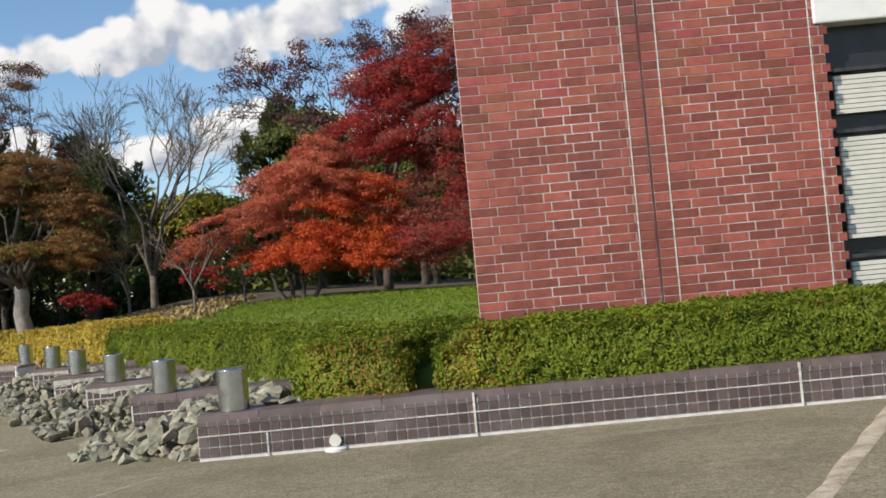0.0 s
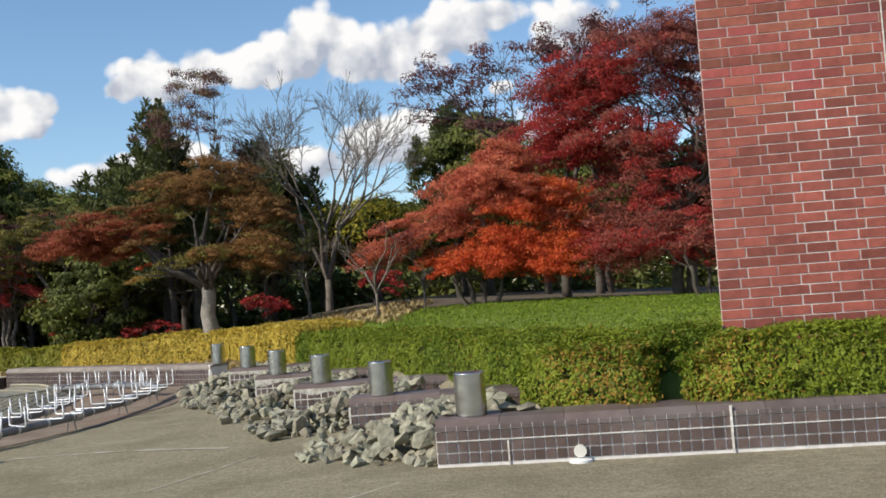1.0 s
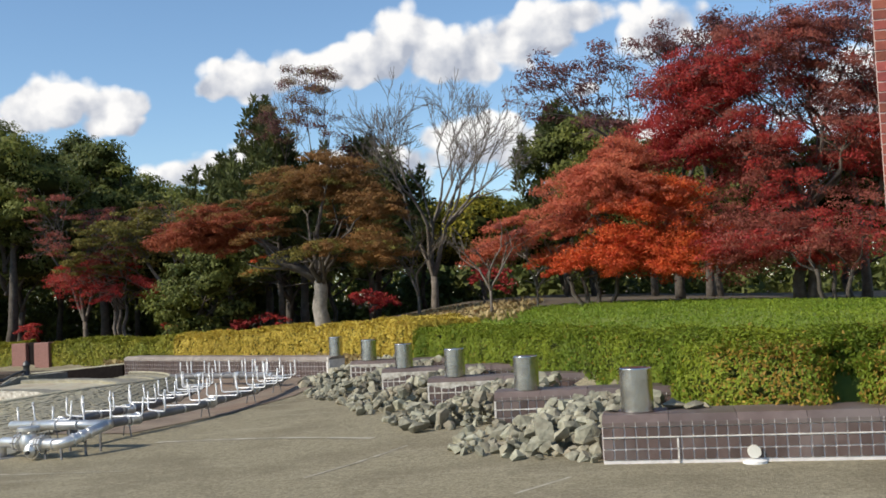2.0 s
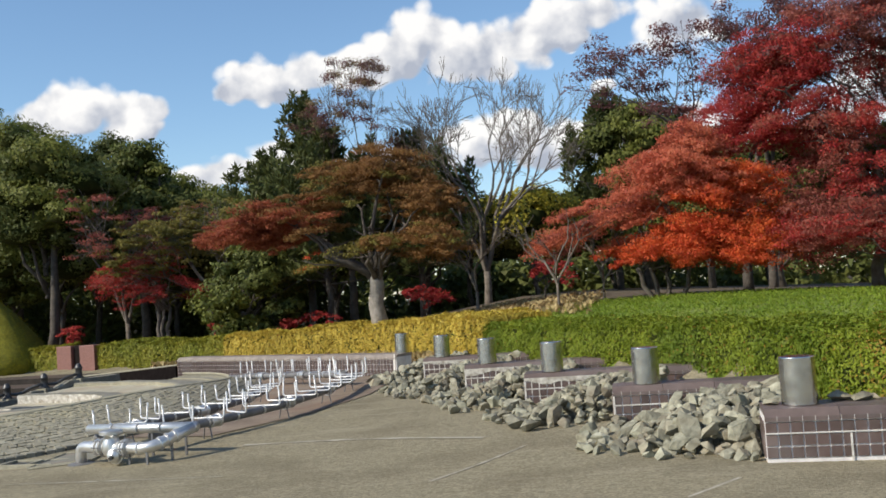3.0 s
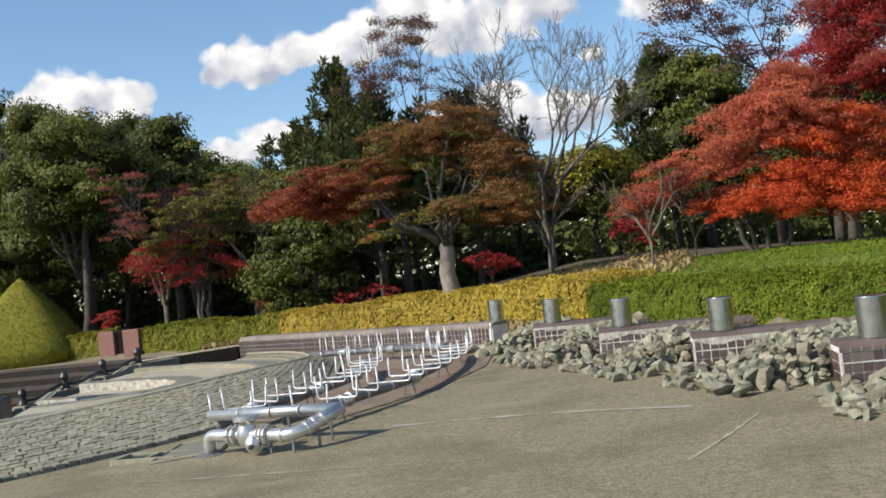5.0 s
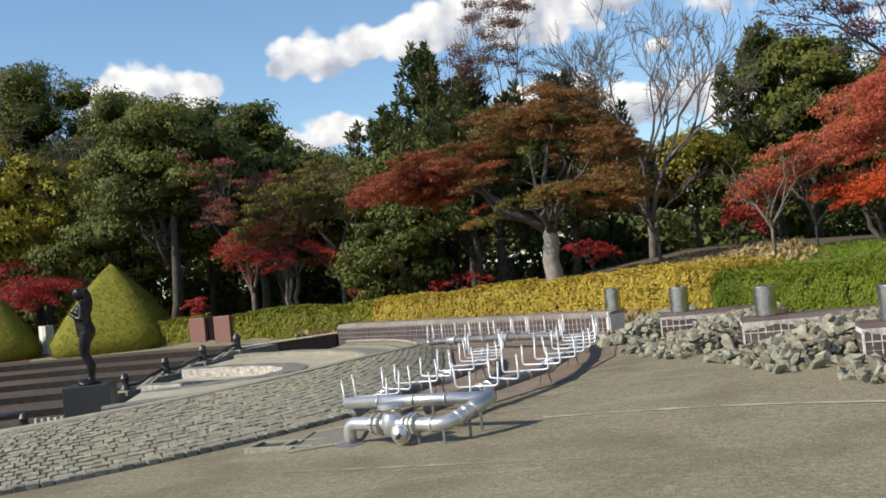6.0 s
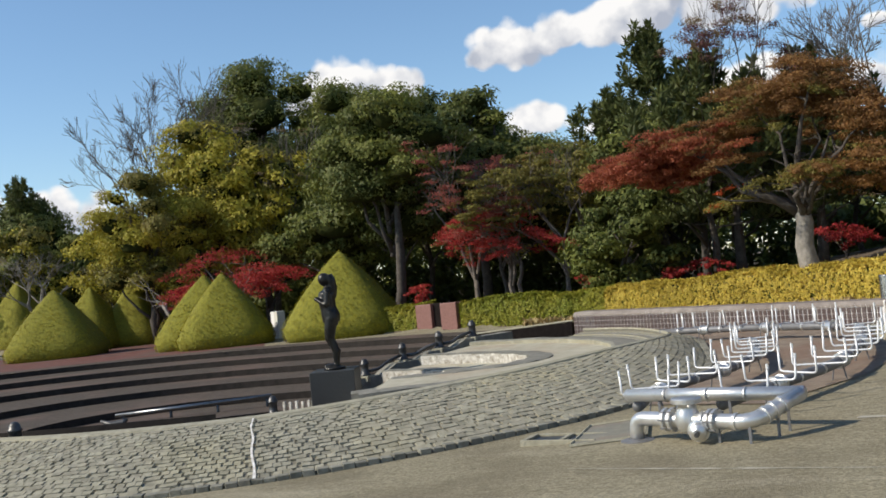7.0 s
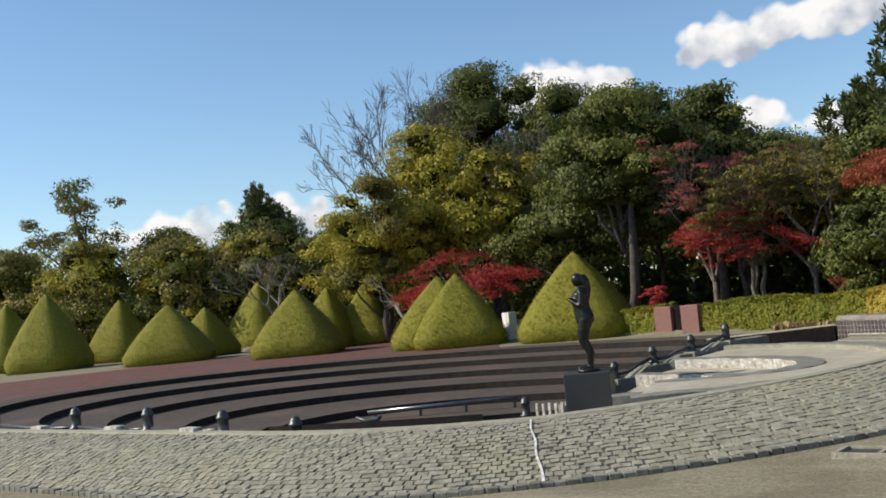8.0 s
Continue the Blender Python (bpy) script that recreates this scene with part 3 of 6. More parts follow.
for k, (x_left, y0, ex, ey, z) in enumerate(LIPS):
    n = 36
    vs, fs = [], []
    for i in range(n + 1):
        x0, y0_ = lip_point(k, i, n)
        x1, y1_ = lip_point(k + 1, i, n, 0.02) if k + 1 < len(LIPS) else (x_left, y0 - ey)
        for f in (0.0, 0.5, 1.0):
            vs.append((x0 + (x1 - x0) * f, y0_ + (y1_ - y0_) * f, z - 0.03 * math.sin(math.pi * f)))
    for i in range(n):
        for f in range(2):
            fs.append((3 * i + f, 3 * i + f + 1, 3 * i + f + 4, 3 * i + f + 3))
    part("basin", raw_mesh("basin", vs, fs, BASIN, True), None, cascade, "cream limed basin floor")
    bml, rows = bmesh.new(), []
    up = (LIPS[k - 1][4] - z if k else 0.07) + 0.015       # the lip stands a little over the basin behind it
    for i in range(n + 1):
        ring = []
        for dr, dz in ((0.0, -0.14), (-0.01, up - 0.02), (0.05, up), (0.32, up - 0.005), (0.46, up - 0.02), (0.48, -0.1)):
            x, y = lip_point(k, i, n, dr * (0.55 + 0.45 * math.sin(math.pi * min(1.0, 0.15 + i / n))))
            ring.append(bml.verts.new((x, y, z + dz + 0.008 * math.sin(i * 1.7))))
        rows.append(ring)
    for a_, b_ in zip(rows, rows[1:]):
        for q in range(5):
            f = bml.faces.new((a_[q], b_[q], b_[q + 1], a_[q + 1]))
            f.material_index = (1, 2, 0, 0, 0)[q]
    part("lip", mesh_of(bml, "lip", [BAND, LIP if k else COBBLE, COBBLE_DARK]), None, cascade, "stone lip with a limed face")
# stepped slope inside the rim
RISES = 6
for k in range(RISES):
    vs, fs = [], []
    for i in range(61):
        a = math.radians(-100 + 158 * i / 60)
        rim = bank_point(8.4 + R_OUT * (a - BANK_A0), 1.0)[2] - 0.03 if a > BANK_A0 else -0.1
        for q in range(3):
            f = (k + (0, 0, 1)[q]) / RISES
            r = R_RIM + 0.12 - 0.8 * f - (0.01 if q else 0.0)
            x, y = BX + r * math.cos(a), BY + r * math.sin(a)
            drop = 0.12 + 0.8 * max(0.0, min(1.0, (math.radians(15) - a) / 0.8))
            vs.append((max(x, -14.7), y, rim - drop * (max(0, k - (1 if q == 0 else 0))) / RISES))
    for i in range(60):
        for q in range(2):
            fs.append((3 * i + q, 3 * i + q + 1, 3 * i + q + 4, 3 * i + q + 3))
    part("slope_step", raw_mesh("slope_step", vs, fs, COBBLE if k % 2 else BAND), None, cascade, "narrow stone step inside the rim")
vs, fs = [], []
for i in range(61):
    a = math.radians(-100 + 158 * i / 60)
    for q, r in enumerate((R_RIM - 0.68, 5.6, 5.0, 2.0)):
        x, y = BX + r * math.cos(a), BY + r * math.sin(a)
        drop = 0.15 + 0.8 * max(0.0, min(1.0, (math.radians(15) - a) / 0.8))
        rim = bank_point(8.4 + R_OUT * (a - BANK_A0), 1.0)[2] - 0.03 if a > BANK_A0 else -0.1
        vs.append((max(x, -14.7), y, (rim - drop, rim - drop - 0.06, min(rim - drop - 0.08, -0.5), min(rim - drop - 0.1, -0.72))[q]))
for i in range(60):
    for k in range(3):
        fs.append((4 * i + k, 4 * i + k + 1, 4 * i + k + 5, 4 * i + k + 4))
part("shelf", raw_mesh("shelf", vs, fs, COBBLE, True), None, cascade, "grey stone slope inside the rim")
# stepped side wall that carries the iron posts
side = [(-17.3, 10.5, -0.8), (-16.9, 11.15, -0.62), (-16.78, 11.35, -0.45), (-16.5, 11.85, -0.44), (-16.4, 12.2, -0.26), (-16.1, 12.7, -0.24), (-15.85, 12.78, -0.1), (-15.5, 13.15, -0.085), (-15.35, 13.4, 0.055), (-15.05, 13.95, 0.07), (-14.8, 14.6, 0.08)]
bm, rows = bmesh.new(), []
for i, (x, y, z) in enumerate(side):
    d = Vector((side[min(i + 1, len(side) - 1)][0] - side[max(i - 1, 0)][0], side[min(i + 1, len(side) - 1)][1] - side[max(i - 1, 0)][1], 0)).normalized()
    o = Vector((d.y, -d.x, 0)) * 0.17
    rows.append([bm.verts.new((x + sg * o.x, y + sg * o.y, z + dz)) for sg, dz in ((-1, -2.0), (-1, 0.0), (1, 0.0), (1, -2.0))])
for p, q in zip(rows, rows[1:]):
    for k in range(3):
        bm.faces.new((p[k], p[k + 1], q[k + 1], q[k]))
bm.faces.new(rows[0][::-1]); bm.faces.new(rows[-1])
part("side_wall", bm, BAND, cascade, "grey stone side wall carrying the posts")

# floor of the empty pool round the pipes
bm = bmesh.new()
poly = [(-7.4, 4.4), (-6.6, 6.0), (-6.3, 8.0), (-6.5, 9.8), (-6.95, 11.3), (-13.4, 15.2)] + [(BX + (foot_radius(math.radians(a)) - 0.1) * math.cos(math.radians(a)), BY + (foot_radius(math.radians(a)) - 0.1) * math.sin(math.radians(a))) for a in range(56, -30, -6)]
bm.faces.new([bm.verts.new((x, y, lie(x, y) + 0.012)) for x, y in poly])
bmesh.ops.triangulate(bm, faces=bm.faces[:])
tagged(new("pool_floor", mesh_of(bm, "pool_floor", POOL_FLOOR)), "rust-stained brown floor of the empty fountain pool", "pool floor", kind="structure")

# ---- brown tiled walls ----
TW = 0.095


def tile_piece():
    bm = bmesh.new()
    box(bm, 0.005, TW - 0.005, -0.009, 0.0, 0.005, TW - 0.005)
    for v in bm.verts:
        if v.co.y < -0.006:
            v.co.x += 0.002 if v.co.x < TW / 2 else -0.002
            v.co.z += 0.002 if v.co.z < TW / 2 else -0.002
    return mesh_of(bm, "tile", TILE)


TILE_MESH = tile_piece()


def tiled_wall(name, label, p0, p1, z0, z1, depth, single=True, end=True, cap=None):
    """A low wall whose tiled front runs from p0 to p1; the tiles of its front stand as pieces of their own."""
    p0, p1 = Vector((*p0, 0)), Vector((*p1, 0))
    L = (p1 - p0).length
    turn = math.degrees(math.atan2(p1.y - p0.y, p1.x - p0.x))
    w = thing(name, label, "wall", kind="structure", at=(p0.x, p0.y, z0), turn=turn)
    h = z1 - z0
    bm = bmesh.new()
    box(bm, 0, L, 0.0, depth, -0.35, h - 0.05)
    part("core", bm, GROUT, w)
    n = max(1, round(L / 0.57))
    for i in range(n):
        bm = bmesh.new()
        a, b = L * i / n, L * (i + 1) / n
        prof_c = [(-0.014, h - 0.095), (-0.012, h - 0.06), (0.05, h), (depth + 0.01, h + 0.004), (depth + 0.01, h - 0.06)]
        va = [bm.verts.new((a + 0.002, y, z)) for y, z in prof_c]
        vb = [bm.verts.new((b - 0.002, y, z)) for y, z in prof_c]
        for k in range(4):
            bm.faces.new((va[k], vb[k], vb[k + 1], va[k + 1]))
        bm.faces.new(va[::-1]); bm.faces.new(vb)
        part("coping", bm, cap or COPING, w)
    vs, fs = [], []
    for c in range(1, int(L / TW)):
        q = len(vs)
        vs += [(c * TW - 0.002, -0.0165, h - 0.096), (c * TW + 0.002, -0.0165, h - 0.096), (c * TW + 0.0018, -0.0155, h - 0.056), (c * TW - 0.0018, -0.0155, h - 0.056)]
        fs += [(q, q + 1, q + 2, q + 3)]
    part("joint_line", raw_mesh("joint_line", vs, fs, GROUT), None, w, "thin pale joints across the coping")["kind"] = "stuff"
    rows, cols = max(1, int((h - 0.095) / TW + 0.35)), int(L / TW)
    if single:
        for c in range(cols):
            for r in range(rows):
                part("tile", TILE_MESH, None, w, at=pose(c * TW, 0, h - 0.097 - (r + 1) * TW))
        if end:
            for c in range(int(depth / TW)):
                for r in range(rows):
                    part("tile", TILE_MESH, None, w, at=pose(0, depth - c * TW, h - 0.097 - (r + 1) * TW, 0, 0, -90))
    else:
        vs, fs = [], []
        for c in range(cols):
            for r in range(rows):
                b = len(vs)
                x0, x1, q0, q1 = c * TW + 0.011, (c + 1) * TW - 0.011, h - 0.097 - (r + 1) * TW + 0.004, h - 0.097 - r * TW - 0.004
                vs += [(x0, -0.012, q0), (x1, -0.012, q0), (x1, -0.012, q1), (x0, -0.012, q1), (x0, 0, q0), (x1, 0, q0), (x1, 0, q1), (x0, 0, q1)]
                fs += [(b, b + 1, b + 2, b + 3), (b + 4, b + 5, b + 1, b), (b + 3, b + 2, b + 6, b + 7), (b + 4, b, b + 3, b + 7), (b + 1, b + 5, b + 6, b + 2)]
        ob = part("tiles", raw_mesh("tiles", vs, fs, TILE), None, w)
        ob["kind"] = "stuff"
    return w, h, L


def streak(wall, x0, x1, z0, z1, y=-0.016, name="lime_joint"):
    bm = bmesh.new()
    box(bm, x0, x1, y, 0.0, z0, z1)
    return part(name, bm, JOINT_WHITE, wall, "white lime-stained joint")


WALL_TOP, FIRST_TOP = 0.355, 0.366

# ---- bollards ----
def steel_bollard(at, label):
    b = thing("steel_bollard", label, "bollard", "steel bollards on the stepped walls", at=at)
    bm = lathe(bmesh.new(), [(0.13, 0.0), (0.142, 0.003), (0.142, 0.008), (0.142, 0.376), (0.142, 0.381), (0.139, 0.386), (0.12, 0.387)], 36)
    drum = part("drum", bm, STEEL, b, smooth=False)
    for o in b.children:
        o.data.polygons.foreach_set("use_smooth", [len(p.vertices) == 4 for p in o.data.polygons])
    bm = lathe(bmesh.new(), [(0.118, 0.36), (0.118, 0.383), (0.02, 0.384)], 28)
    part("cap", bm, PIPE_DARK, drum, "dark recessed cap")
    return b


WALLS = [((-0.647, 0.25), (9.5, 0.25), 0.5), ((-2.0, 2.77), (0.6, 2.9), 0.42), ((-3.28, 5.0), (-0.7, 5.15), 0.42), ((-4.52, 7.15), (-2.2, 7.3), 0.42), ((-5.75, 9.45), (-3.6, 9.6), 0.42)]
made_walls = []
for i, (p0, p1, dep) in enumerate(WALLS):
    z0 = lie(*p0) - 0.0
    w, h, L = tiled_wall("low_wall_%d" % (i + 1), "low wall of square brown glazed tiles with white lime joints", p0, p1, z0, WALL_TOP if i else FIRST_TOP, dep, True)
    made_walls.append(w)
far_wall, fh, fL = tiled_wall("low_wall_6", "low brown tiled wall curving behind the empty pool", (-13.4, 15.1), (-6.75, 11.25), lie(-7, 11.2) - 0.15, 0.36, 0.42, False, cap=SUNLIT_COPING)
w1 = made_walls[0]
streak(w1, 0.0, 10.1, 0.222, 0.231)
streak(w1, 2.52, 2.54, 0.0, 0.40, -0.02)
streak(w1, 5.505, 5.525, 0.0, 0.40, -0.02)
streak(w1, 8.485, 8.505, 0.0, 0.40, -0.02)
streak(w1, 0.625, 0.64, 0.0, 0.215)
for k, w in enumerate(made_walls[1:]):
    wh = WALL_TOP - w.matrix_world.translation.z
    streak(w, 0.0, 1.1, wh - 0.2, wh - 0.188)
    streak(w, 0.0, 0.022, wh - 0.36, wh - 0.1)
    if k:
        r_ = random.Random(70 + k)
        n_, reach = 60, (0, 1.5, 1.25, 0.9)[k]
        bm = bmesh.new()
        up, dn = [], []
        for i_ in range(n_ + 1):
            x_ = reach * i_ / n_
            drop = 0.02 + 0.09 * max(0.0, noise.noise(Vector((x_ * 4.1, k * 3.7, 0.5))) + 0.35) * (1 - 0.4 * i_ / n_) + r_.uniform(0, 0.02)
            up.append(bm.verts.new((x_, -0.0175, wh - 0.052)))
            dn.append(bm.verts.new((x_, -0.0165, wh - 0.06 - drop)))
        for i_ in range(n_):
            bm.faces.new((dn[i_], dn[i_ + 1], up[i_ + 1], up[i_]))
        part("lime_crust", bm, LIP, w, "white lime crust running down from the coping")
        for c in range(int(reach / TW)):
            if r_.random() < 0.75:
                streak(w, (c + 1) * TW - 0.006, (c + 1) * TW + 0.006, wh - r_.uniform(0.2, 0.34), wh - 0.1, -0.0125)
streak(far_wall, fL - 0.05, fL - 0.02, 0.0, fh)
B_AT = [(-0.345, 0.52), (-1.65, 2.98), (-2.93, 5.2), (-4.2, 7.36), (-5.45, 9.66), (-6.72, 11.62)]
for i, (x, y) in enumerate(B_AT):
    steel_bollard((x, y, (FIRST_TOP, WALL_TOP, WALL_TOP, WALL_TOP, WALL_TOP, 0.36)[i] + 0.002), "brushed steel drum bollard standing on a brown tiled wall")

# ---- rocks ----
rng = random.Random(5)
ROCKS = []
for i in range(9):
    bm = bmesh.new()
    for k in range(13):
        v = Vector((rng.gauss(0, 1), rng.gauss(0, 1), rng.gauss(0, 1))).normalized()
        bm.verts.new((v.x * rng.uniform(0.8, 1.15), v.y * rng.uniform(0.7, 1.0), v.z * rng.uniform(0.55, 0.85)))
    bmesh.ops.convex_hull(bm, input=bm.verts[:])
    for v in [v for v in bm.verts if not v.link_faces]:
        bm.verts.remove(v)
    ROCKS.append(mesh_of(bm, "rock", ROCK))
pile = thing("rock_pile", "rough grey-green rocks heaped along the stepped walls", "rocks")
def along(line, s):
    f = s * (len(line) - 1)
    i = min(int(f), len(line) - 2)
    f -= i
    return line[i][0] * (1 - f) + line[i + 1][0] * f, line[i][1] * (1 - f) + line[i + 1][1] * f


# the heaps fill the notches between the ends of the stepped walls: (end of the nearer wall, its depth, foot of the heap, end of the next wall)
HEAPS = [((-0.68, 0.25), 0.5, [(-1.0, 0.42), (-1.6, 0.75), (-2.2, 1.28), (-2.27, 2.3)], (-2.0, 2.72)),
         ((-2.03, 2.77), 0.42, [(-2.95, 2.72), (-3.35, 3.4), (-3.7, 4.0), (-3.62, 4.7)], (-3.28, 4.95)),
         ((-3.31, 5.0), 0.42, [(-4.15, 4.6), (-4.55, 5.4), (-5.0, 6.3), (-4.9, 6.9)], (-4.52, 7.1)),
         ((-4.55, 7.15), 0.42, [(-5.35, 6.75), (-5.9, 7.5), (-6.3, 8.5), (-6.15, 9.2)], (-5.75, 9.4)),
         ((-5.78, 9.45), 0.42, [(-6.65, 9.3), (-6.95, 10.2), (-7.0, 10.8)], (-6.75, 11.2))]


def inside(poly, x, y):
    odd = False
    for (ax, ay), (bx, by) in zip(poly, poly[1:] + poly[:1]):
        if (ay > y) != (by > y) and x < ax + (y - ay) * (bx - ax) / (by - ay):
            odd = not odd
    return odd


def off_line(line, x, y):
    best = 1e9
    for (ax, ay), (bx, by) in zip(line, line[1:]):
        dx, dy = bx - ax, by - ay
        f = max(0.0, min(1.0, ((x - ax) * dx + (y - ay) * dy) / (dx * dx + dy * dy)))
        best = min(best, math.hypot(x - ax - f * dx, y - ay - f * dy))
    return best


loose_v, loose_f = [], []
for near, dep, foot, nxt in HEAPS:
    line = [near] + foot + [nxt]
    poly = line + [(near[0] + 0.5, nxt[1]), (near[0] + 0.45, near[1] + dep + 0.1), (near[0] - 0.04, near[1] + dep + 0.1)]
    x0, x1, y0, y1 = min(p[0] for p in poly), max(p[0] for p in poly), min(p[1] for p in poly), max(p[1] for p in poly)
    for level in (0.0, 0.5, 1.0):
        placed, tries = [], 0
        while tries < 3500 and len(placed) < 120:
            tries += 1
            x, y = rng.uniform(x0, x1), rng.uniform(y0, y1)
            if not inside(poly, x, y):
                continue
            edge = off_line(line, x, y)
            f = max(0.0, min(1.0, (x - nxt[0]) / (near[0] - nxt[0])))
            high = min(0.03 + 0.55 * edge, 0.09 + 0.21 * f * f * (3 - 2 * f))
            size = rng.choice((0.06, 0.075, 0.09, 0.115)) * rng.uniform(0.85, 1.15)
            if level and high < 0.09 * (1 + level):
                continue
            z = lie(x, y) + size * 0.42 + max(0.0, high - 0.5 * size) * level + rng.uniform(-0.02, 0.025) * level
            if any((x - a) ** 2 + (y - b) ** 2 < (0.74 * (size + c)) ** 2 for a, b, c in placed):
                continue
            placed.append((x, y, size))
            m = pose(x, y, z, rng.uniform(-50, 50), rng.uniform(-50, 50), rng.uniform(0, 360)) @ Matrix.Diagonal((size * rng.uniform(0.95, 1.4), size, size * rng.uniform(0.75, 1.1), 1))
            me = rng.choice(ROCKS)
            if level and len(pile.children) < 300:
                part("rock", me, None, pile, at=m)
            else:
                b = len(loose_v)
                loose_v += [tuple(m @ v.co) for v in me.vertices]
                loose_f += [tuple(b + k for k in p.vertices) for p in me.polygons]
smalls = part("rock_rubble", raw_mesh("rock_rubble", loose_v, loose_f, ROCK_JOINED), None, pile)
smalls["kind"] = "stuff"

# pale stones lying behind the first bollard
for k, (x, y, sz) in enumerate(((-0.02, 0.67, 0.1), (0.14, 0.63, 0.09), (0.27, 0.67, 0.07), (-0.57, 0.55, 0.07))):
    st = thing("pale_stone", "pale broken stone lying on the tiled wall", "stone", "stones behind the bollard", at=(x, y, FIRST_TOP + 0.005 + sz * 0.3), turn=40 * k)
    part("block", ROCKS[k], None, st, at=Matrix.Diagonal((sz * 1.3, sz, sz * 0.7, 1)))

# ---- hedges ----
def hedge(name, label, line, width, z0, z1, leaf, inner, count, size, round_top=0.08, seed=1, group="clipped hedges", tips=0.0, rusty=None):
    """A clipped hedge along a line (its front); z may follow the plaza."""
    h = thing(name, label, "hedge", group)
    rs = np.random.default_rng(seed)
    pts = [Vector((*p, 0)) for p in line]
    seg = [(b - a).length for a, b in zip(pts, pts[1:])]
    total = sum(seg)

    def spot(s):
        k = 0
        while k < len(seg) - 1 and s > seg[k]:
            s -= seg[k]
            k += 1
        d = (pts[k + 1] - pts[k]).normalized()
        return pts[k] + d * s, Vector((d.y, -d.x, 0))

    n = max(2, int(total / 0.35))
    bm, rings = bmesh.new(), []
    for i in range(n + 1):
        p, out = spot(min(total * 0.9999, total * i / n))
        lo, hi = (z0(p.x, p.y), z1(p.x, p.y))
        w = width
        shape = [(0.0, lo), (0.03, lo + (hi - lo) * 0.6), (-0.04, hi - round_top), (-0.14, hi), (-w + 0.14, hi), (-w + 0.02, hi - round_top), (-w, lo)]
        rings.append([bm.verts.new(p + out * ((o - 0.13) if o > -w / 2 else (o + 0.1)) + Vector((0, 0, z - (0.1 if z > lo + 0.01 else 0)))) for o, z in shape])
    for a, b in zip(rings, rings[1:]):
        for k in range(len(a) - 1):
            bm.faces.new((a[k], a[k + 1], b[k + 1], b[k]))
    bm.faces.new(rings[0]); bm.faces.new(rings[-1][::-1])
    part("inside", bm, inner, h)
    c, facing = [], []
    for i in range(count):
        p, out = spot(rs.random() * total * 0.9999)
        lo, hi = z0(p.x, p.y), z1(p.x, p.y)
        hgt, u = hi - lo, rs.random() * ((hi - lo) * 1.15 + width)
        lump = 0.02 + 0.075 * noise.noise(Vector((p.x * 1.6, p.y * 1.6, u * 2.0))) + 0.06 * noise.noise(Vector((p.x * 5, p.y * 5, u * 6)))
        if u < hgt:
            q = p + out * (lump - 0.02 - 0.02 * (u / hgt) ** 4 * 4) + Vector((0, 0, lo + u))
        elif u < hgt + width:
            v = u - hgt
            edge = min(v, width - v)
            q = p - out * v + Vector((0, 0, hi + lump - 0.07 * max(0, 1 - edge / 0.14) ** 2))
        else:
            q = p - out * (width + 0.0 - lump) + Vector((0, 0, lo + (u - hgt - width) / 0.15))
        c.append(q)
        facing.append((out.x, out.y, 0.25) if u < hgt else ((0, 0, 1.0) if u < hgt + width else (-out.x, -out.y, 0.25)))
    for e, (p, out) in enumerate((spot(0), spot(total * 0.9999))):
        d = Vector((out.y, -out.x, 0)) * (1 if e == 0 else -1)
        lo, hi = z0(p.x, p.y), z1(p.x, p.y)
        for i in range(int(count * width / total * 0.7)):
            c.append(p - out * rs.random() * width + Vector((0, 0, lo + rs.random() * (hi - lo))) + d * rs.normal() * 0.03)
            facing.append((d.x, d.y, 0.2))
    v = leaf_cloud(rs, c, np.full((len(c), 1), 0.05), 5, size, 0.3, 0.3, 3, facing)
    if tips:
        blades = v.reshape(-1, 3, 3)
        chance = (np.sin(blades[:, 0, 0] * 2.3 + 1.0) * np.sin(blades[:, 0, 1] * 1.9 + blades[:, 0, 2] * 4) * 0.8 + 1) * tips
        if rusty:
            chance += 0.4 * np.exp(-((blades[:, 0, 0] - rusty[0]) ** 2 + (blades[:, 0, 1] - rusty[1]) ** 2) / rusty[2] ** 2)
        turned = chance > rs.random(len(blades))
        part("tip_leaves", blades_mesh("tip_leaves", blades[turned].reshape(-1, 3), L_HEDGE_TIP, 3), None, h, "rust-tinged young tips")
        v = blades[~turned].reshape(-1, 3)
    part("leaves", blades_mesh("leaves", v, leaf, 3), None, h)
    return h


flat = lambda z: (lambda x, y: z)
hedge("clipped_hedge", "dense clipped green hedge behind the tiled wall", [(13.0, 0.4), (2.0, 0.4), (1.72, 0.49), (1.58, 0.72)][::-1], 1.2, flat(0.32), lambda x, y: 0.88 - 0.12 * max(0.0, min(1.0, (2.0 - x) / 0.42)) ** 2, L_HEDGE, L_HEDGE_IN, 24000, 0.023, seed=11, tips=0.015, rusty=(1.8, 0.3, 0.5))
hedge("clipped_hedge", "clipped green hedge with rusty tips stepping back behind the bollards", [(-5.0, 11.35), (-4.4, 10.4), (-2.9, 8.0), (-1.5, 5.75), (-0.15, 3.4), (0.05, 2.3), (0.12, 1.4), (0.3, 1.12), (0.66, 0.88), (1.08, 0.68), (1.27, 0.68)], 1.3, flat(0.1), lambda x, y: 0.84 - 0.002 * y - (0.1 * max(0.0, min(1.0, (x - 0.75) / 0.5)) ** 2 if y < 1.2 else 0), L_HEDGE, L_HEDGE_IN, 26000, 0.024, seed=12, tips=0.02, rusty=(0.85, 0.75, 0.65))
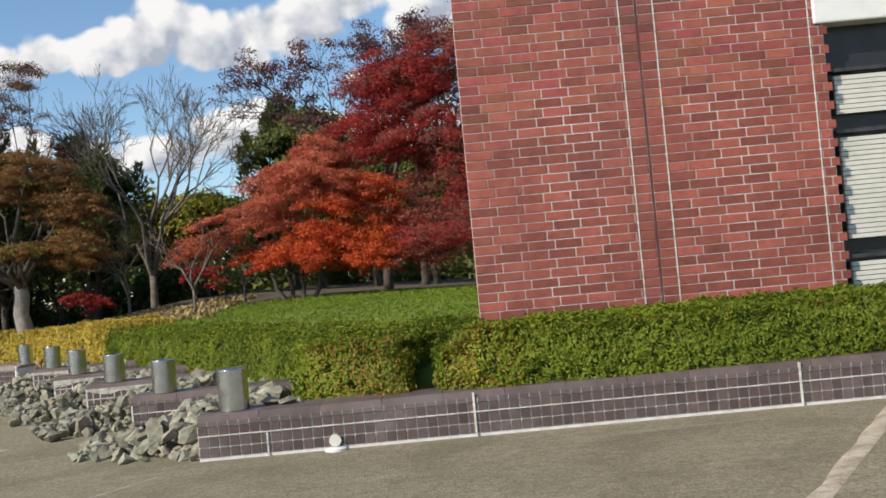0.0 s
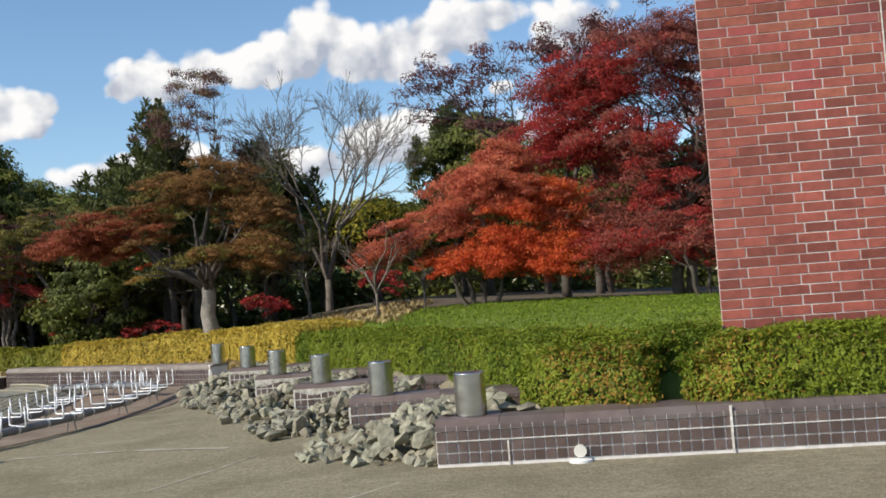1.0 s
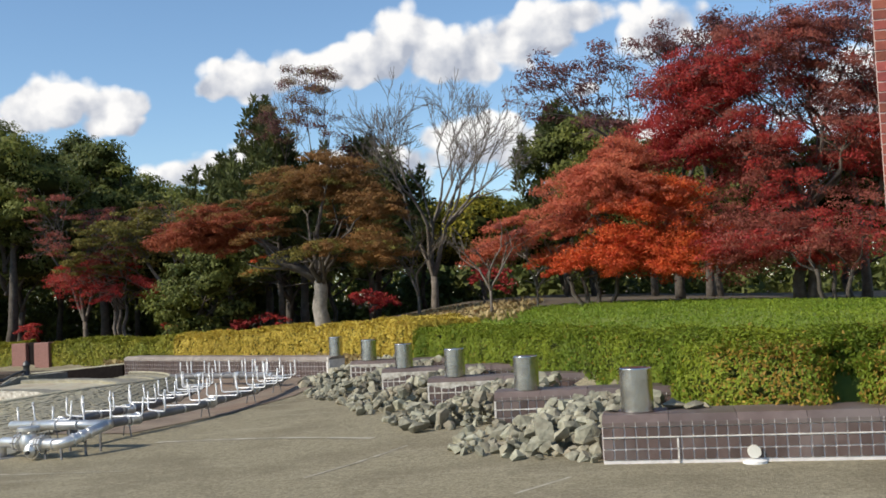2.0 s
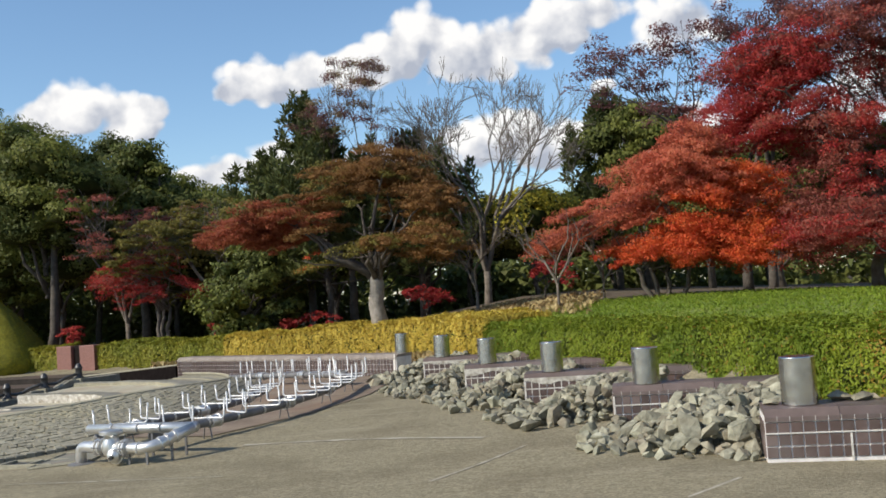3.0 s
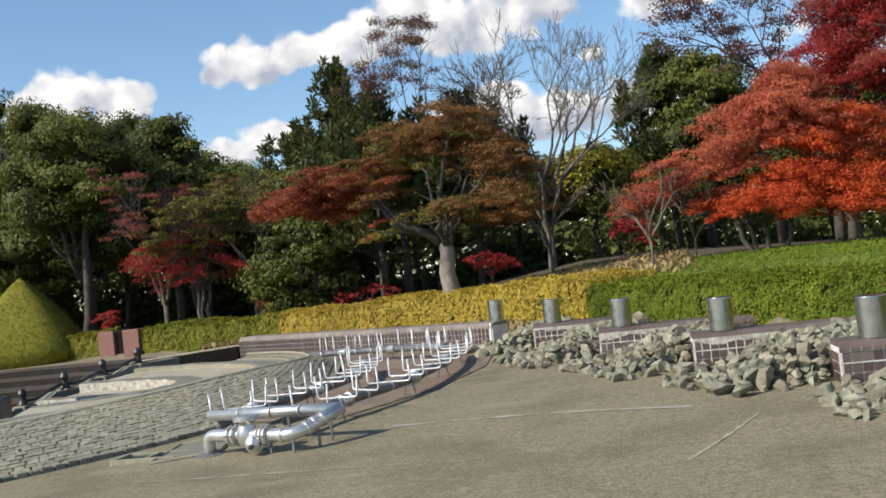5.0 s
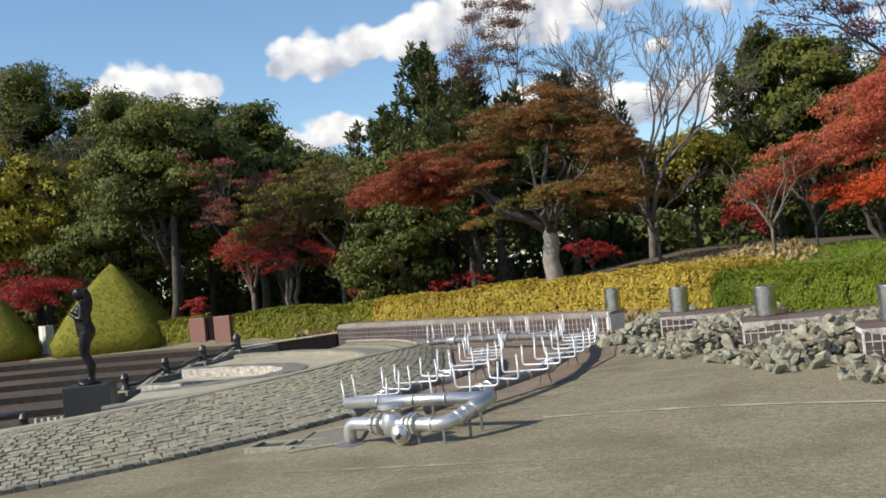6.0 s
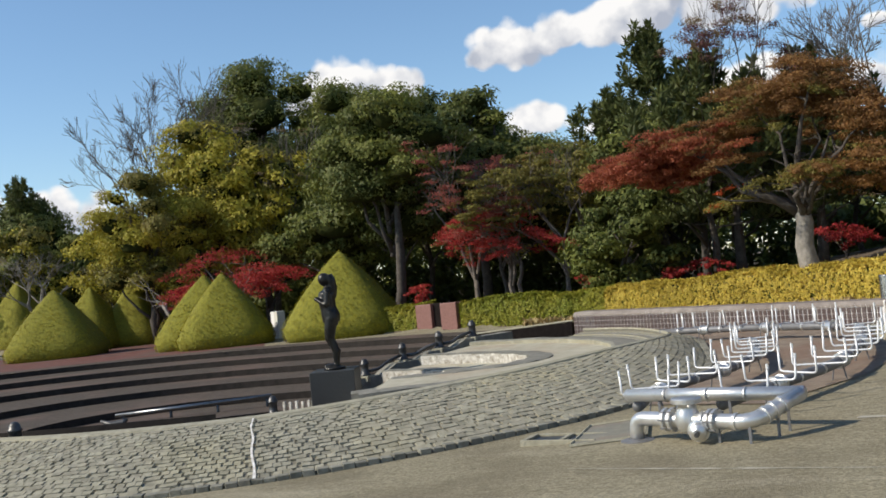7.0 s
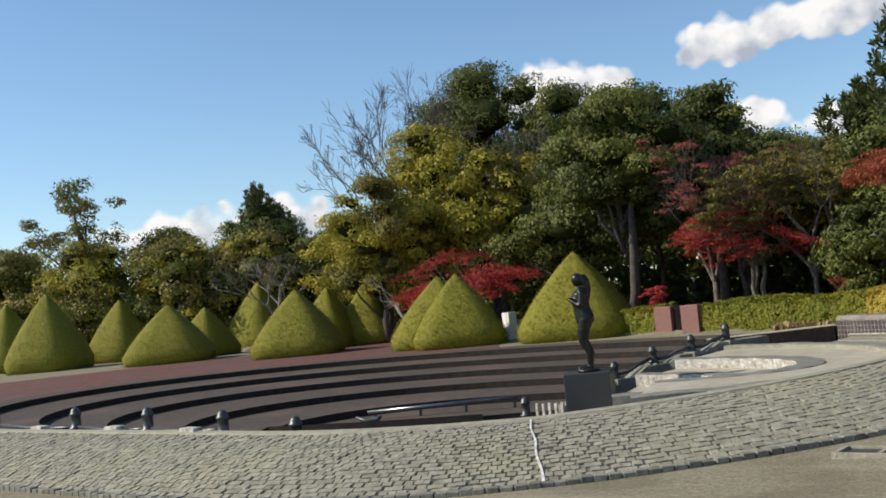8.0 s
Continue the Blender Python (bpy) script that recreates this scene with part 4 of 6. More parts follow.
hedge("clipped_hedge", "short clipped hedge run in the notch beside the building", [(0.5, 1.5), (2.0, 1.42)], 1.1, flat(0.1), flat(0.9), L_HEDGE, L_HEDGE_IN, 4200, 0.024, seed=16, tips=0.05)
hedge("yellow_hedge", "low clipped hedge of yellow-green leaves behind the pool", [(-13.9, 18.86), (-10.5, 17.2), (-8.0, 15.6), (-6.2, 13.3), (-5.0, 11.4)], 1.4, lambda x, y: lie(x, y) + 0.0, lambda x, y: 0.98 + 0.035 * (max(-17.0, x) + 5.4) + 0.03 * math.sin(x * 1.7), L_YELLOW, L_HEDGE_IN, 17000, 0.034, seed=13, tips=0.04)
hedge("far_hedge", "low clipped olive-green hedge beside the red granite blocks", [(-18.85, 20.5), (-17.8, 20.2), (-16.4, 19.75), (-13.9, 18.9)], 1.0, lie, lambda x, y: lie(x, y) + 0.78 + 0.05 * math.sin(x * 2.1), L_HEDGE_FAR, L_HEDGE_IN, 6000, 0.04, seed=14)
hedge("far_hedge", "low clipped olive-green hedge between a cone and the granite blocks", [(-23.2, 21.6), (-20.5, 20.95)], 1.0, lie, lambda x, y: lie(x, y) + 0.75, L_HEDGE_FAR, L_HEDGE_IN, 2800, 0.04, seed=15)

# lawn blades and straw on the mound
rs = np.random.default_rng(21)
spots, straw = [], []
while len(spots) < 19000:
    x, y = rs.uniform(-6.3, 6), rs.uniform(1.0, 15.5)
    d = behind(x, y)
    if 0.7 < d < 13:
        spots.append((x, y, ground_height(x, y) + 0.012))
while len(straw) < 1900:
    x, y = rs.uniform(-9, -3.0), rs.uniform(11, 18)
    if behind(x, y) > 1.4 + 0.5 * math.sin(x * 1.3) and rs.random() < 0.8 * min(1.0, (-3.0 - x) / 2.5):
        straw.append((x, y, ground_height(x, y) + 0.05))
FRONT = [(-16.4, 19.5), (-14.0, 18.7), (-10.5, 17.0), (-8.0, 15.4), (-6.3, 13.1)]
for i in range(700):
    x, y = along(FRONT, rs.random())
    straw.append((x + rs.normal() * 0.06, y - 0.08 + rs.normal() * 0.06, lie(x, y) + 0.06 + 0.1 * rs.random()))
lawn = tagged(new("lawn_grass", blades_mesh("lawn_grass", leaf_cloud(rs, spots, np.full((len(spots), 1), 0.06), 6, 0.022, 0.0, 0.6, 3), L_GRASS, 3)), "short bright green lawn grass on the mound", "grass", kind="stuff")
dry = tagged(new("dry_grass", blades_mesh("dry_grass", leaf_cloud(rs, straw, np.full((len(straw), 1), 0.1), 4, 0.07, 0.0, 0.9), L_DRYGRASS)), "dry straw-coloured grass along the mound's edge", "grass", kind="stuff")

# ---- brick building ----
FX0, FX1, FY = 2.06, 6.02, 1.74
building = thing("brick_building", "tall red brick building with a vertical downpipe groove", "building", at=(FX0, FY, 0))
BW, BH = FX1 - FX0, 9.0
bm = bmesh.new()
plan = [(0.0, 0.011), (BW - 0.05, 0.011), (BW - 0.05, 7.0), (2.6, 7.0)]
lo, hi = [bm.verts.new((x, y, 0.0)) for x, y in plan], [bm.verts.new((x, y, BH)) for x, y in plan]
for k in range(4):
    bm.faces.new((lo[k], lo[(k + 1) % 4], hi[(k + 1) % 4], hi[k]))
bm.faces.new(hi); bm.faces.new(lo[::-1])
part("wall", bm, MORTAR, building)
BP, BL = 0.1, 0.288


def brick_mesh(w):
    bm = bmesh.new()
    box(bm, 0.0065, w - 0.0065, 0.003, 0.02, 0.005, BP - 0.005)
    for v in bm.verts:
        if v.co.y < 0.01:
            v.co.x += 0.003 if v.co.x < w / 2 else -0.003
            v.co.z += 0.003 if v.co.z < BP / 2 else -0.003
    return mesh_of(bm, "brick", BRICK)


GROOVE = (1.76, 2.13)
brick_cache, brick_jobs, joined = {}, [], []
for r in range(int(BH / BP)):
    z = r * BP
    for a, b in ((0.0, GROOVE[0]), (GROOVE[0], (GROOVE[0] + GROOVE[1]) / 2 - 0.012), ((GROOVE[0] + GROOVE[1]) / 2 + 0.012, GROOVE[1]), (GROOVE[1], BW)):
        x = a - (BL * 0.27 if r % 2 else 0.0)
        while x < b - 0.02:
            x0, x1 = max(a, x), min(b - (0.05 if b == BW and r % 2 else 0.0), x + BL)
            if x1 - x0 > 0.03:
                (brick_jobs if 0.75 < z < 3.0 else joined).append((round(x0, 3), round(x1 - x0, 3), z))
            x += BL
for x0, w, z in brick_jobs:
    if w not in brick_cache:
        brick_cache[w] = brick_mesh(w)
    part("brick", brick_cache[w], None, building, at=pose(x0, 0, z))
vs, fs = [], []
for x0, w, z in joined:
    b = len(vs)
    vs += [(x0 + 0.009, 0.003, z + 0.0075), (x0 + w - 0.009, 0.003, z + 0.0075), (x0 + w - 0.009, 0.003, z + BP - 0.0075), (x0 + 0.009, 0.003, z + BP - 0.0075)]
    vs += [(x0 + 0.005, 0.02, z + 0.0035), (x0 + w - 0.005, 0.02, z + 0.0035), (x0 + w - 0.005, 0.02, z + BP - 0.0035), (x0 + 0.005, 0.02, z + BP - 0.0035)]
    fs += [(b, b + 1, b + 2, b + 3), (b + 4, b + 5, b + 1, b), (b + 3, b + 2, b + 6, b + 7), (b + 4, b, b + 3, b + 7), (b + 1, b + 5, b + 6, b + 2)]
upper = part("upper_bricks", raw_mesh("upper_bricks", vs, fs, BRICK_JOINED), None, building)
upper["kind"] = "stuff"
bm = bmesh.new()
box(bm, (GROOVE[0] + GROOVE[1]) / 2 - 0.01, (GROOVE[0] + GROOVE[1]) / 2 + 0.01, 0.0045, 0.019, 0, BH)
part("groove", bm, DARK_RED, building, "dark vertical movement joint")
for gx in (*GROOVE, BW - 0.2):
    bm = bmesh.new()
    box(bm, gx - 0.006, gx + 0.006, -0.003, 0.02, 0, BH)
    part("white_joint", bm, JOINT_WHITE, building, "white sealed joint")
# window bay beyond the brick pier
# bay wall painted near-black as the shade behind the louvres
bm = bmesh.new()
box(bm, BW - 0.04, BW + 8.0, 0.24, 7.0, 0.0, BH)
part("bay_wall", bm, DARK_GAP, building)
bm = bmesh.new()
box(bm, BW - 0.15, BW + 8.0, -0.03, 0.6, 3.72, 4.9, 0.02)
part("beam", bm, WHITE_PAINT, building, "white painted concrete beam")
for z0, z1 in ((0.5, 1.2), (1.42, 2.54), (2.76, 3.2)):
    n = int((z1 - z0) / 0.052)
    for j in range(n):
        bm = bmesh.new()
        box(bm, BW + 0.06, BW + 7.6, 0.12, 0.17, z0 + j * 0.052, z0 + j * 0.052 + 0.044)
        part("slat", bm, LOUVRE, building)
    bm = bmesh.new()
    box(bm, BW + 0.03, BW + 7.6, 0.1, 0.2, z1 + 0.01, z1 + 0.05)
    part("rail", bm, IRON, building)

# pale concrete ramp before the building
ramp = thing("concrete_ramp", "worn pale concrete ramp edge beside the tiled wall", "ramp", kind="structure")
bm = bmesh.new()
pts = [(3.72, -3.4), (4.93, -1.42), (5.75, 0.22), (9.4, 0.22), (9.4, -3.4)]
lo, hi = [bm.verts.new((x, y, -0.08)) for x, y in pts], [bm.verts.new((x, y, -0.025 + 0.03 * max(0, x - 4))) for x, y in pts]
for k in range(5):
    bm.faces.new((lo[k], lo[(k + 1) % 5], hi[(k + 1) % 5], hi[k]))
bm.faces.new(hi)
part("slab", bm, ASPHALT, ramp)
for x_, wd, hh, mat_, lab in ((3.68, 0.28, 0.04, WORN_EDGE, "pale worn concrete edge"), (3.98, 0.12, 0.035, WORN_EDGE, "narrow worn edge line")):
    bm, rows_ = bmesh.new(), []
    for i in range(25):
        f = i / 24
        c = Vector((x_, -3.5, 0)).lerp(Vector((x_ + 2.1, 0.19, 0)), f) + Vector((0, 0, -0.045))
        k = wd * (1 - 0.45 * f) * (1 + 0.25 * noise.noise(Vector((f * 9, x_, 0))))
        z_ = hh * (0.75 + 0.35 * noise.noise(Vector((f * 6, x_, 3))))
        rows_.append([bm.verts.new((c.x + o * k, c.y - o * k * 0.55, c.z + z)) for o, z in ((-0.6, -0.02), (-0.5, z_ * 0.35), (-0.15, z_), (0.45, z_ * 1.05), (0.6, -0.02))])
    for p_, q_ in zip(rows_, rows_[1:]):
        for k in range(4):
            bm.faces.new((p_[k], p_[k + 1], q_[k + 1], q_[k]))
    part("curb", bm, mat_, ramp, lab, True)

# lime seams across the plaza
seams = thing("plaza_seam", "thin whitish lime seams in the asphalt", "seam", kind="structure")
for line, w in (([(-6.45, 3.36), (-5.35, 3.2), (-4.4, 2.95), (-3.35, 2.5)], 0.06), ([(-3.4, 0.35), (-3.1, 1.1), (-2.8, 1.87)], 0.018), ([(-1.25, -0.95), (-0.88, -0.34)], 0.02), ([(-8.6, 1.75), (-7.4, 1.5), (-5.7, 1.2)], 0.022), ([(-5.6, -0.9), (-4.4, -1.0), (-3.3, -1.25)], 0.016)):
    pts = bend([(x, y, lie(x, y) + 0.004) for x, y in line], 0.6, 9)
    vs, fs = [], []
    for i, p in enumerate(pts):
        d = (pts[min(i + 1, len(pts) - 1)] - pts[max(0, i - 1)]).normalized()
        o = Vector((-d.y, d.x, 0)) * w * (0.25 + 1.1 * abs(noise.noise(Vector((i * 0.9, w * 90, 0.3)))) * 2)
        vs += [tuple(p + o), tuple(p - o)]
    fs = [(2 * i, 2 * i + 1, 2 * i + 3, 2 * i + 2) for i in range(len(pts) - 1)]
    part("seam", raw_mesh("seam", vs, fs, SEAM), None, seams)

# ---- fountain pipes ----
def pipe(name, pts, r, mat, parent, radius=0.15, sides=14, label=""):
    return part(name, tube(bmesh.new(), bend(pts, radius), r, sides), mat, parent, label, True)


def flange(parent, p, d, r=0.1, w=0.03):
    d = Vector(d).normalized()
    p = Vector(p)
    ring = part("flange", tube(bmesh.new(), [p - d * w / 2, p + d * w / 2], r, 20), PIPE_GREY, parent, "", False)
    if r > 0.095:
        a = d.orthogonal().normalized()
        b = d.cross(a)
        for k in range(8):
            c = p + (a * math.cos(k * math.pi / 4) + b * math.sin(k * math.pi / 4)) * r * 0.97
            part("bolt", tube(bmesh.new(), [c - d * w * 0.8, c + d * w * 0.8], 0.009, 6), PIPE_DARK, ring)
    return ring


manifold = thing("fountain_manifold", "silver-painted fountain supply pipes with a valve and elbows", "pipework")
Z0 = -0.27
FOOT, LOW_R, HIGH_R, HIGH_L = Vector((-8.32, 2.88, Z0)), Vector((-7.17, 2.42, Z0 + 0.21)), Vector((-6.84, 2.86, Z0 + 0.38)), Vector((-8.57, 3.48, Z0 + 0.33))
pipe("supply_pipe", [FOOT, FOOT + Vector((0, 0, 0.2)), LOW_R, HIGH_R], 0.066, PIPE_GREY, manifold, 0.17)
pipe("header_pipe", [HIGH_R + Vector((0.03, 0.02, 0)), HIGH_L], 0.062, PIPE_GREY, manifold, 0.14)
part("end_cap", tube(bmesh.new(), [HIGH_L - Vector((0.03, -0.012, 0)), HIGH_L], [0.03, 0.062], 14), PIPE_GREY, manifold, "rounded pipe end", True)
for q in (0.25, 0.5, 0.72):
    flange(manifold, HIGH_L.lerp(HIGH_R, q), HIGH_R - HIGH_L, 0.067, 0.014)
for q in (0.25, 0.42, 0.6):
    flange(manifold, LOW_R.lerp(HIGH_R, q), HIGH_R - LOW_R, 0.078, 0.03)
ax = (LOW_R - FOOT - Vector((0, 0, 0.2))).normalized()
for f, r_ in ((0.28, 0.1), (0.34, 0.105), (0.6, 0.085), (0.66, 0.105), (0.7, 0.105), (0.86, 0.076)):
    flange(manifold, FOOT + Vector((0, 0, 0.2)) + ax * 1.26 * f, ax, r_, 0.03)
vc = FOOT + Vector((0, 0, 0.2)) + ax * 0.58
valve = part("valve_body", lathe(bmesh.new(), [(0.05, -0.11), (0.095, -0.08), (0.11, 0.0), (0.1, 0.07), (0.085, 0.1), (0.085, 0.145), (0.1, 0.15), (0.1, 0.16), (0.03, 0.165)], 22, vc), PIPE_GREY, manifold, "cast valve body with bolted lid", True)
gear = [vc + Vector((0.12, -0.1, -0.07)), vc + Vector((0.125, -0.15, -0.075)), vc + Vector((0.125, -0.155, -0.075)), vc + Vector((0.13, -0.2, -0.08)), vc + Vector((0.133, -0.225, -0.085))]
part("gear_cover", tube(bmesh.new(), gear, [0.092, 0.097, 0.08, 0.072, 0.035], 22), PIPE_GREY, valve, "round valve gear cover")
part("gear_hub", tube(bmesh.new(), [gear[-1], gear[-1] + Vector((0.003, -0.05, -0.005))], 0.022, 10), IRON, valve, "dark spindle of the gear")
part("lid", lathe(bmesh.new(), [(0.12, 0.15), (0.135, 0.155), (0.135, 0.19), (0.125, 0.2), (0.05, 0.206)], 24, vc), PIPE_GREY, valve, "broad flat valve lid")
for p in (FOOT.lerp(LOW_R, 0.72), FOOT.lerp(LOW_R, 0.97), LOW_R.lerp(HIGH_R, 0.5), HIGH_L.lerp(HIGH_R, 0.2), HIGH_L.lerp(HIGH_R, 0.62), HIGH_L.lerp(HIGH_R, 0.93)):
    bm = bmesh.new()
    box(bm, p.x - 0.012, p.x + 0.012, p.y - 0.012, p.y + 0.012, lie(p.x, p.y), max(p.z, Z0 + 0.18))
    part("leg", bm, PIPE_DARK, manifold)
bm = lathe(bmesh.new(), [(0.16, 0.0), (0.16, 0.02), (0.1, 0.035)], 20, FOOT + Vector((0, 0, -0.02)))
part("base_plate", bm, PIPE_DARK, manifold)


def spray_arm(label, line, n, reach_a, reach_b, h=0.23):
    """A curved main with forked spray branches: a cross tube with an upright nozzle at each end."""
    arm = thing("spray_arm", label, "pipework", "curved spray arms of the fountain")
    pts = bend([(x, y, lie(x, y) + 0.21) for x, y in line], 1.2, 8)
    part("main_pipe", tube(bmesh.new(), pts, 0.058, 12), PIPE_DARK, arm, "dull grey main pipe", True)
    rnd = random.Random(n * 7 + int(h * 100))
    lens = [0.0]
    for a, b in zip(pts, pts[1:]):
        lens.append(lens[-1] + (b - a).length)
    for i in range(n):
        s = lens[-1] * (i + 0.9) / (n + 0.6)
        k = max(j for j in range(len(lens)) if lens[j] <= s)
        k = min(k, len(pts) - 2)
        d = (pts[k + 1] - pts[k]).normalized()
        p = pts[k] + d * (s - lens[k])
        side = Vector((d.y, -d.x, 0)).normalized()
        ha, hb, ra_, rb_ = h * rnd.uniform(0.92, 1.14), h * rnd.uniform(0.92, 1.14), reach_a * rnd.uniform(0.85, 1.08), reach_b * rnd.uniform(0.85, 1.08)
        slip = d * rnd.uniform(-0.09, 0.09)
        up, mid = Vector((0, 0, 1)), p + Vector((0, 0, 0.055))
        tip = Vector((rnd.gauss(0, 0.012), rnd.gauss(0, 0.012), 0))
        br = bend([mid + side * ra_ + slip + up * ha + tip, mid + side * ra_ + slip, mid + slip * 0.3, mid - side * rb_ - slip, mid - side * rb_ - slip + up * hb - tip], 0.045, 4)
        fork = part("spray_branch", tube(bmesh.new(), br, 0.0115, 7), NOZZLE, arm, "pale forked branch with upright nozzles", True)
        for q in (br[0], br[-1]):
            part("nozzle_tip", tube(bmesh.new(), [q - up * 0.05, q], [0.016, 0.013], 8), NOZZLE, fork)
        part("saddle", tube(bmesh.new(), [p - d * 0.018, p + d * 0.018], 0.064, 14), PIPE_GREY, arm, "silver saddle clamp", False)
        if i % 3 == 1:
            part("coupling", tube(bmesh.new(), [p + d * 0.12 + d * q for q in (-0.085, -0.06, -0.055, 0.055, 0.06, 0.085)], [0.088, 0.088, 0.076, 0.076, 0.088, 0.088], 18), PIPE_GREY, arm, "silver coupling", False)
            for q in (-0.04, 0.04):
                g = lie(p.x, p.y)
                part("leg", tube(bmesh.new(), [Vector((p.x, p.y, g)) + side * q * 2, Vector((p.x, p.y, p.z)) + side * q], 0.009, 5), PIPE_DARK, arm)
    return arm


spray_arm("curved grey spray pipe with forked white nozzles in the pool", [(-7.62, 3.3), (-7.45, 3.95), (-7.16, 4.65), (-6.88, 5.45), (-6.76, 6.6), (-6.78, 8.0), (-7.05, 9.6)], 12, 0.26, 0.26, 0.25)
spray_arm("inner curved grey spray pipe with forked white nozzles", [(-8.5, 3.55), (-8.6, 4.4), (-8.38, 5.2), (-8.1, 5.95), (-7.98, 6.8), (-8.12, 7.8), (-8.45, 9.0)], 12, 0.26, 0.26, 0.25)
spray_arm("far cross pipe of the fountain with upright nozzles", [(-10.6, 12.0), (-9.5, 11.5), (-8.3, 10.7), (-7.3, 9.8)], 8, 0.12, 0.2, 0.25)
# drain frame beside the supply foot
drain = thing("floor_drain", "pale concrete floor drain with an open slot", "drain")
bm = bmesh.new()
for a in ((-9.52, -9.47, 2.9, 3.3), (-9.47, -8.75, 2.9, 2.93), (-9.47, -8.75, 3.27, 3.3), (-9.13, -9.09, 2.93, 3.27)):
    box(bm, *a, lie(-9.3, 3) - 0.02, lie(-9.3, 3) + 0.05, 0.005)
part("frame", bm, COBBLE, drain)
# no hole here: a dark block gives the shade of the slot
bm = bmesh.new()
box(bm, -9.465, -8.75, 2.935, 3.265, lie(-9.3, 3) - 0.01, lie(-9.3, 3) + 0.026)
part("slot", bm, DARK_GAP, drain, "near-black block painted as the slot's shade")

cover_plate = thing("drain_cover", "flush grey concrete cover plate beside the supply pipe", "drain cover")
bm = bmesh.new()
plan = [(-8.93, 2.72), (-8.28, 3.0), (-8.55, 4.0), (-9.08, 3.72)]
lo, hi = [bm.verts.new((x, y, lie(x, y) - 0.04)) for x, y in plan], [bm.verts.new((x, y, lie(x, y) + 0.02)) for x, y in plan]
for k in range(4):
    bm.faces.new((lo[k], lo[(k + 1) % 4], hi[(k + 1) % 4], hi[k]))
bm.faces.new(hi)
part("plate", bm, PLATE, cover_plate)
for k in range(4):
    (ax_, ay_), (bx_, by_) = plan[k], plan[(k + 1) % 4]
    part("edging", tube(bmesh.new(), [(ax_, ay_, lie(ax_, ay_) + 0.012), (bx_, by_, lie(bx_, by_) + 0.012)], 0.024, 5), COBBLE, cover_plate, "pale concrete edging")

# ---- posts along the pit ----
def iron_post(at, label):
    p = thing("iron_post", label, "post", "iron posts along the pit", at=at)
    part("shaft", lathe(bmesh.new(), [(0.11, 0.0), (0.11, 0.03), (0.08, 0.045), (0.077, 0.22), (0.092, 0.23), (0.092, 0.25), (0.078, 0.262), (0.07, 0.3), (0.045, 0.335), (0.008, 0.35)], 16), IRON, p, smooth=True)
    return p


LEFT_POSTS = [(-15.2, 2.75), (-16.25, 2.62), (-17.55, 2.5), (-19.25, 2.5), (-21.3, 2.6), (-24.1, 2.75)]
for i, (x, y) in enumerate(LEFT_POSTS):
    iron_post((x, y, lie(x, y) + (0.08, 0.26, 0.37, 0.42, 0.42, 0.42)[i]), "short dark iron post with a domed cap on the bank's rim")
RIGHT_POSTS = [(-16.64, 11.54, -0.42), (-16.28, 12.5, -0.22), (-15.65, 12.98, -0.06), (-15.19, 13.67, 0.085)]
for x, y, z in RIGHT_POSTS:
    iron_post((x, y, z), "short dark iron post beside the dry cascade")
    bm = bmesh.new()
    box(bm, -0.14, 0.14, -0.15, 0.15, -0.12, 0.0, 0.015)
    pl = thing("post_footing", "stone footing under an iron post", "footing", "post footings", at=(x, y, z))
    part("block", bm, COBBLE, pl)
for (a, b) in zip(RIGHT_POSTS, RIGHT_POSTS[1:]):
    link = thing("link_pipe", "dark sagging link pipe between iron posts", "pipe", "links between posts")
    a, b = Vector(a), Vector(b)
    part("tube", tube(bmesh.new(), bend([a + Vector((0.0, 0.1, 0.08)), a.lerp(b, 0.35) + Vector((0, 0, 0.02)), a.lerp(b, 0.6) + Vector((0, 0, 0.1)), b + Vector((0, -0.1, 0.1))], 0.2), 0.035, 8), IRON, link, smooth=True)
for (a, b) in zip(LEFT_POSTS[2:], LEFT_POSTS[3:]):
    link = thing("link_pipe", "dark low link pipe between iron posts on the rim", "pipe", "links between posts")
    a, b = Vector((*a, lie(*a) + 0.46)), Vector((*b, lie(*b) + 0.46))
    part("tube", tube(bmesh.new(), bend([a, a.lerp(b, 0.4) + Vector((0, 0, -0.06)), b], 0.4), 0.035, 8), IRON, link, smooth=True)
for x, y in ((-22.0, 2.38), (-19.95, 2.4), (-18.0, 2.3)):
    sl = thing("rim_slab", "small white stone slab lying on the bank's rim", "slab", "slabs on the rim", at=(x, y, lie(x, y) + 0.44))
    part("block", box(bmesh.new(), -0.16, 0.16, -0.08, 0.08, -0.04, 0.07, 0.012), LIP, sl)
# handrail down in the pit
rail = thing("handrail", "grey metal handrail with a shiny top inside the pit", "handrail")
ra, rb = Vector((-21.3, 9.3, -0.74)), Vector((-18.7, 11.1, -0.68))
part("top_rail", tube(bmesh.new(), [ra, rb], 0.042, 12), RAIL_STEEL, rail, smooth=True)
for f in (0.05, 0.35, 0.65, 0.97):
    p = ra.lerp(rb, f)
    part("post", tube(bmesh.new(), [(p.x, p.y, floor_z), p], 0.03, 8), IRON, rail, smooth=True)

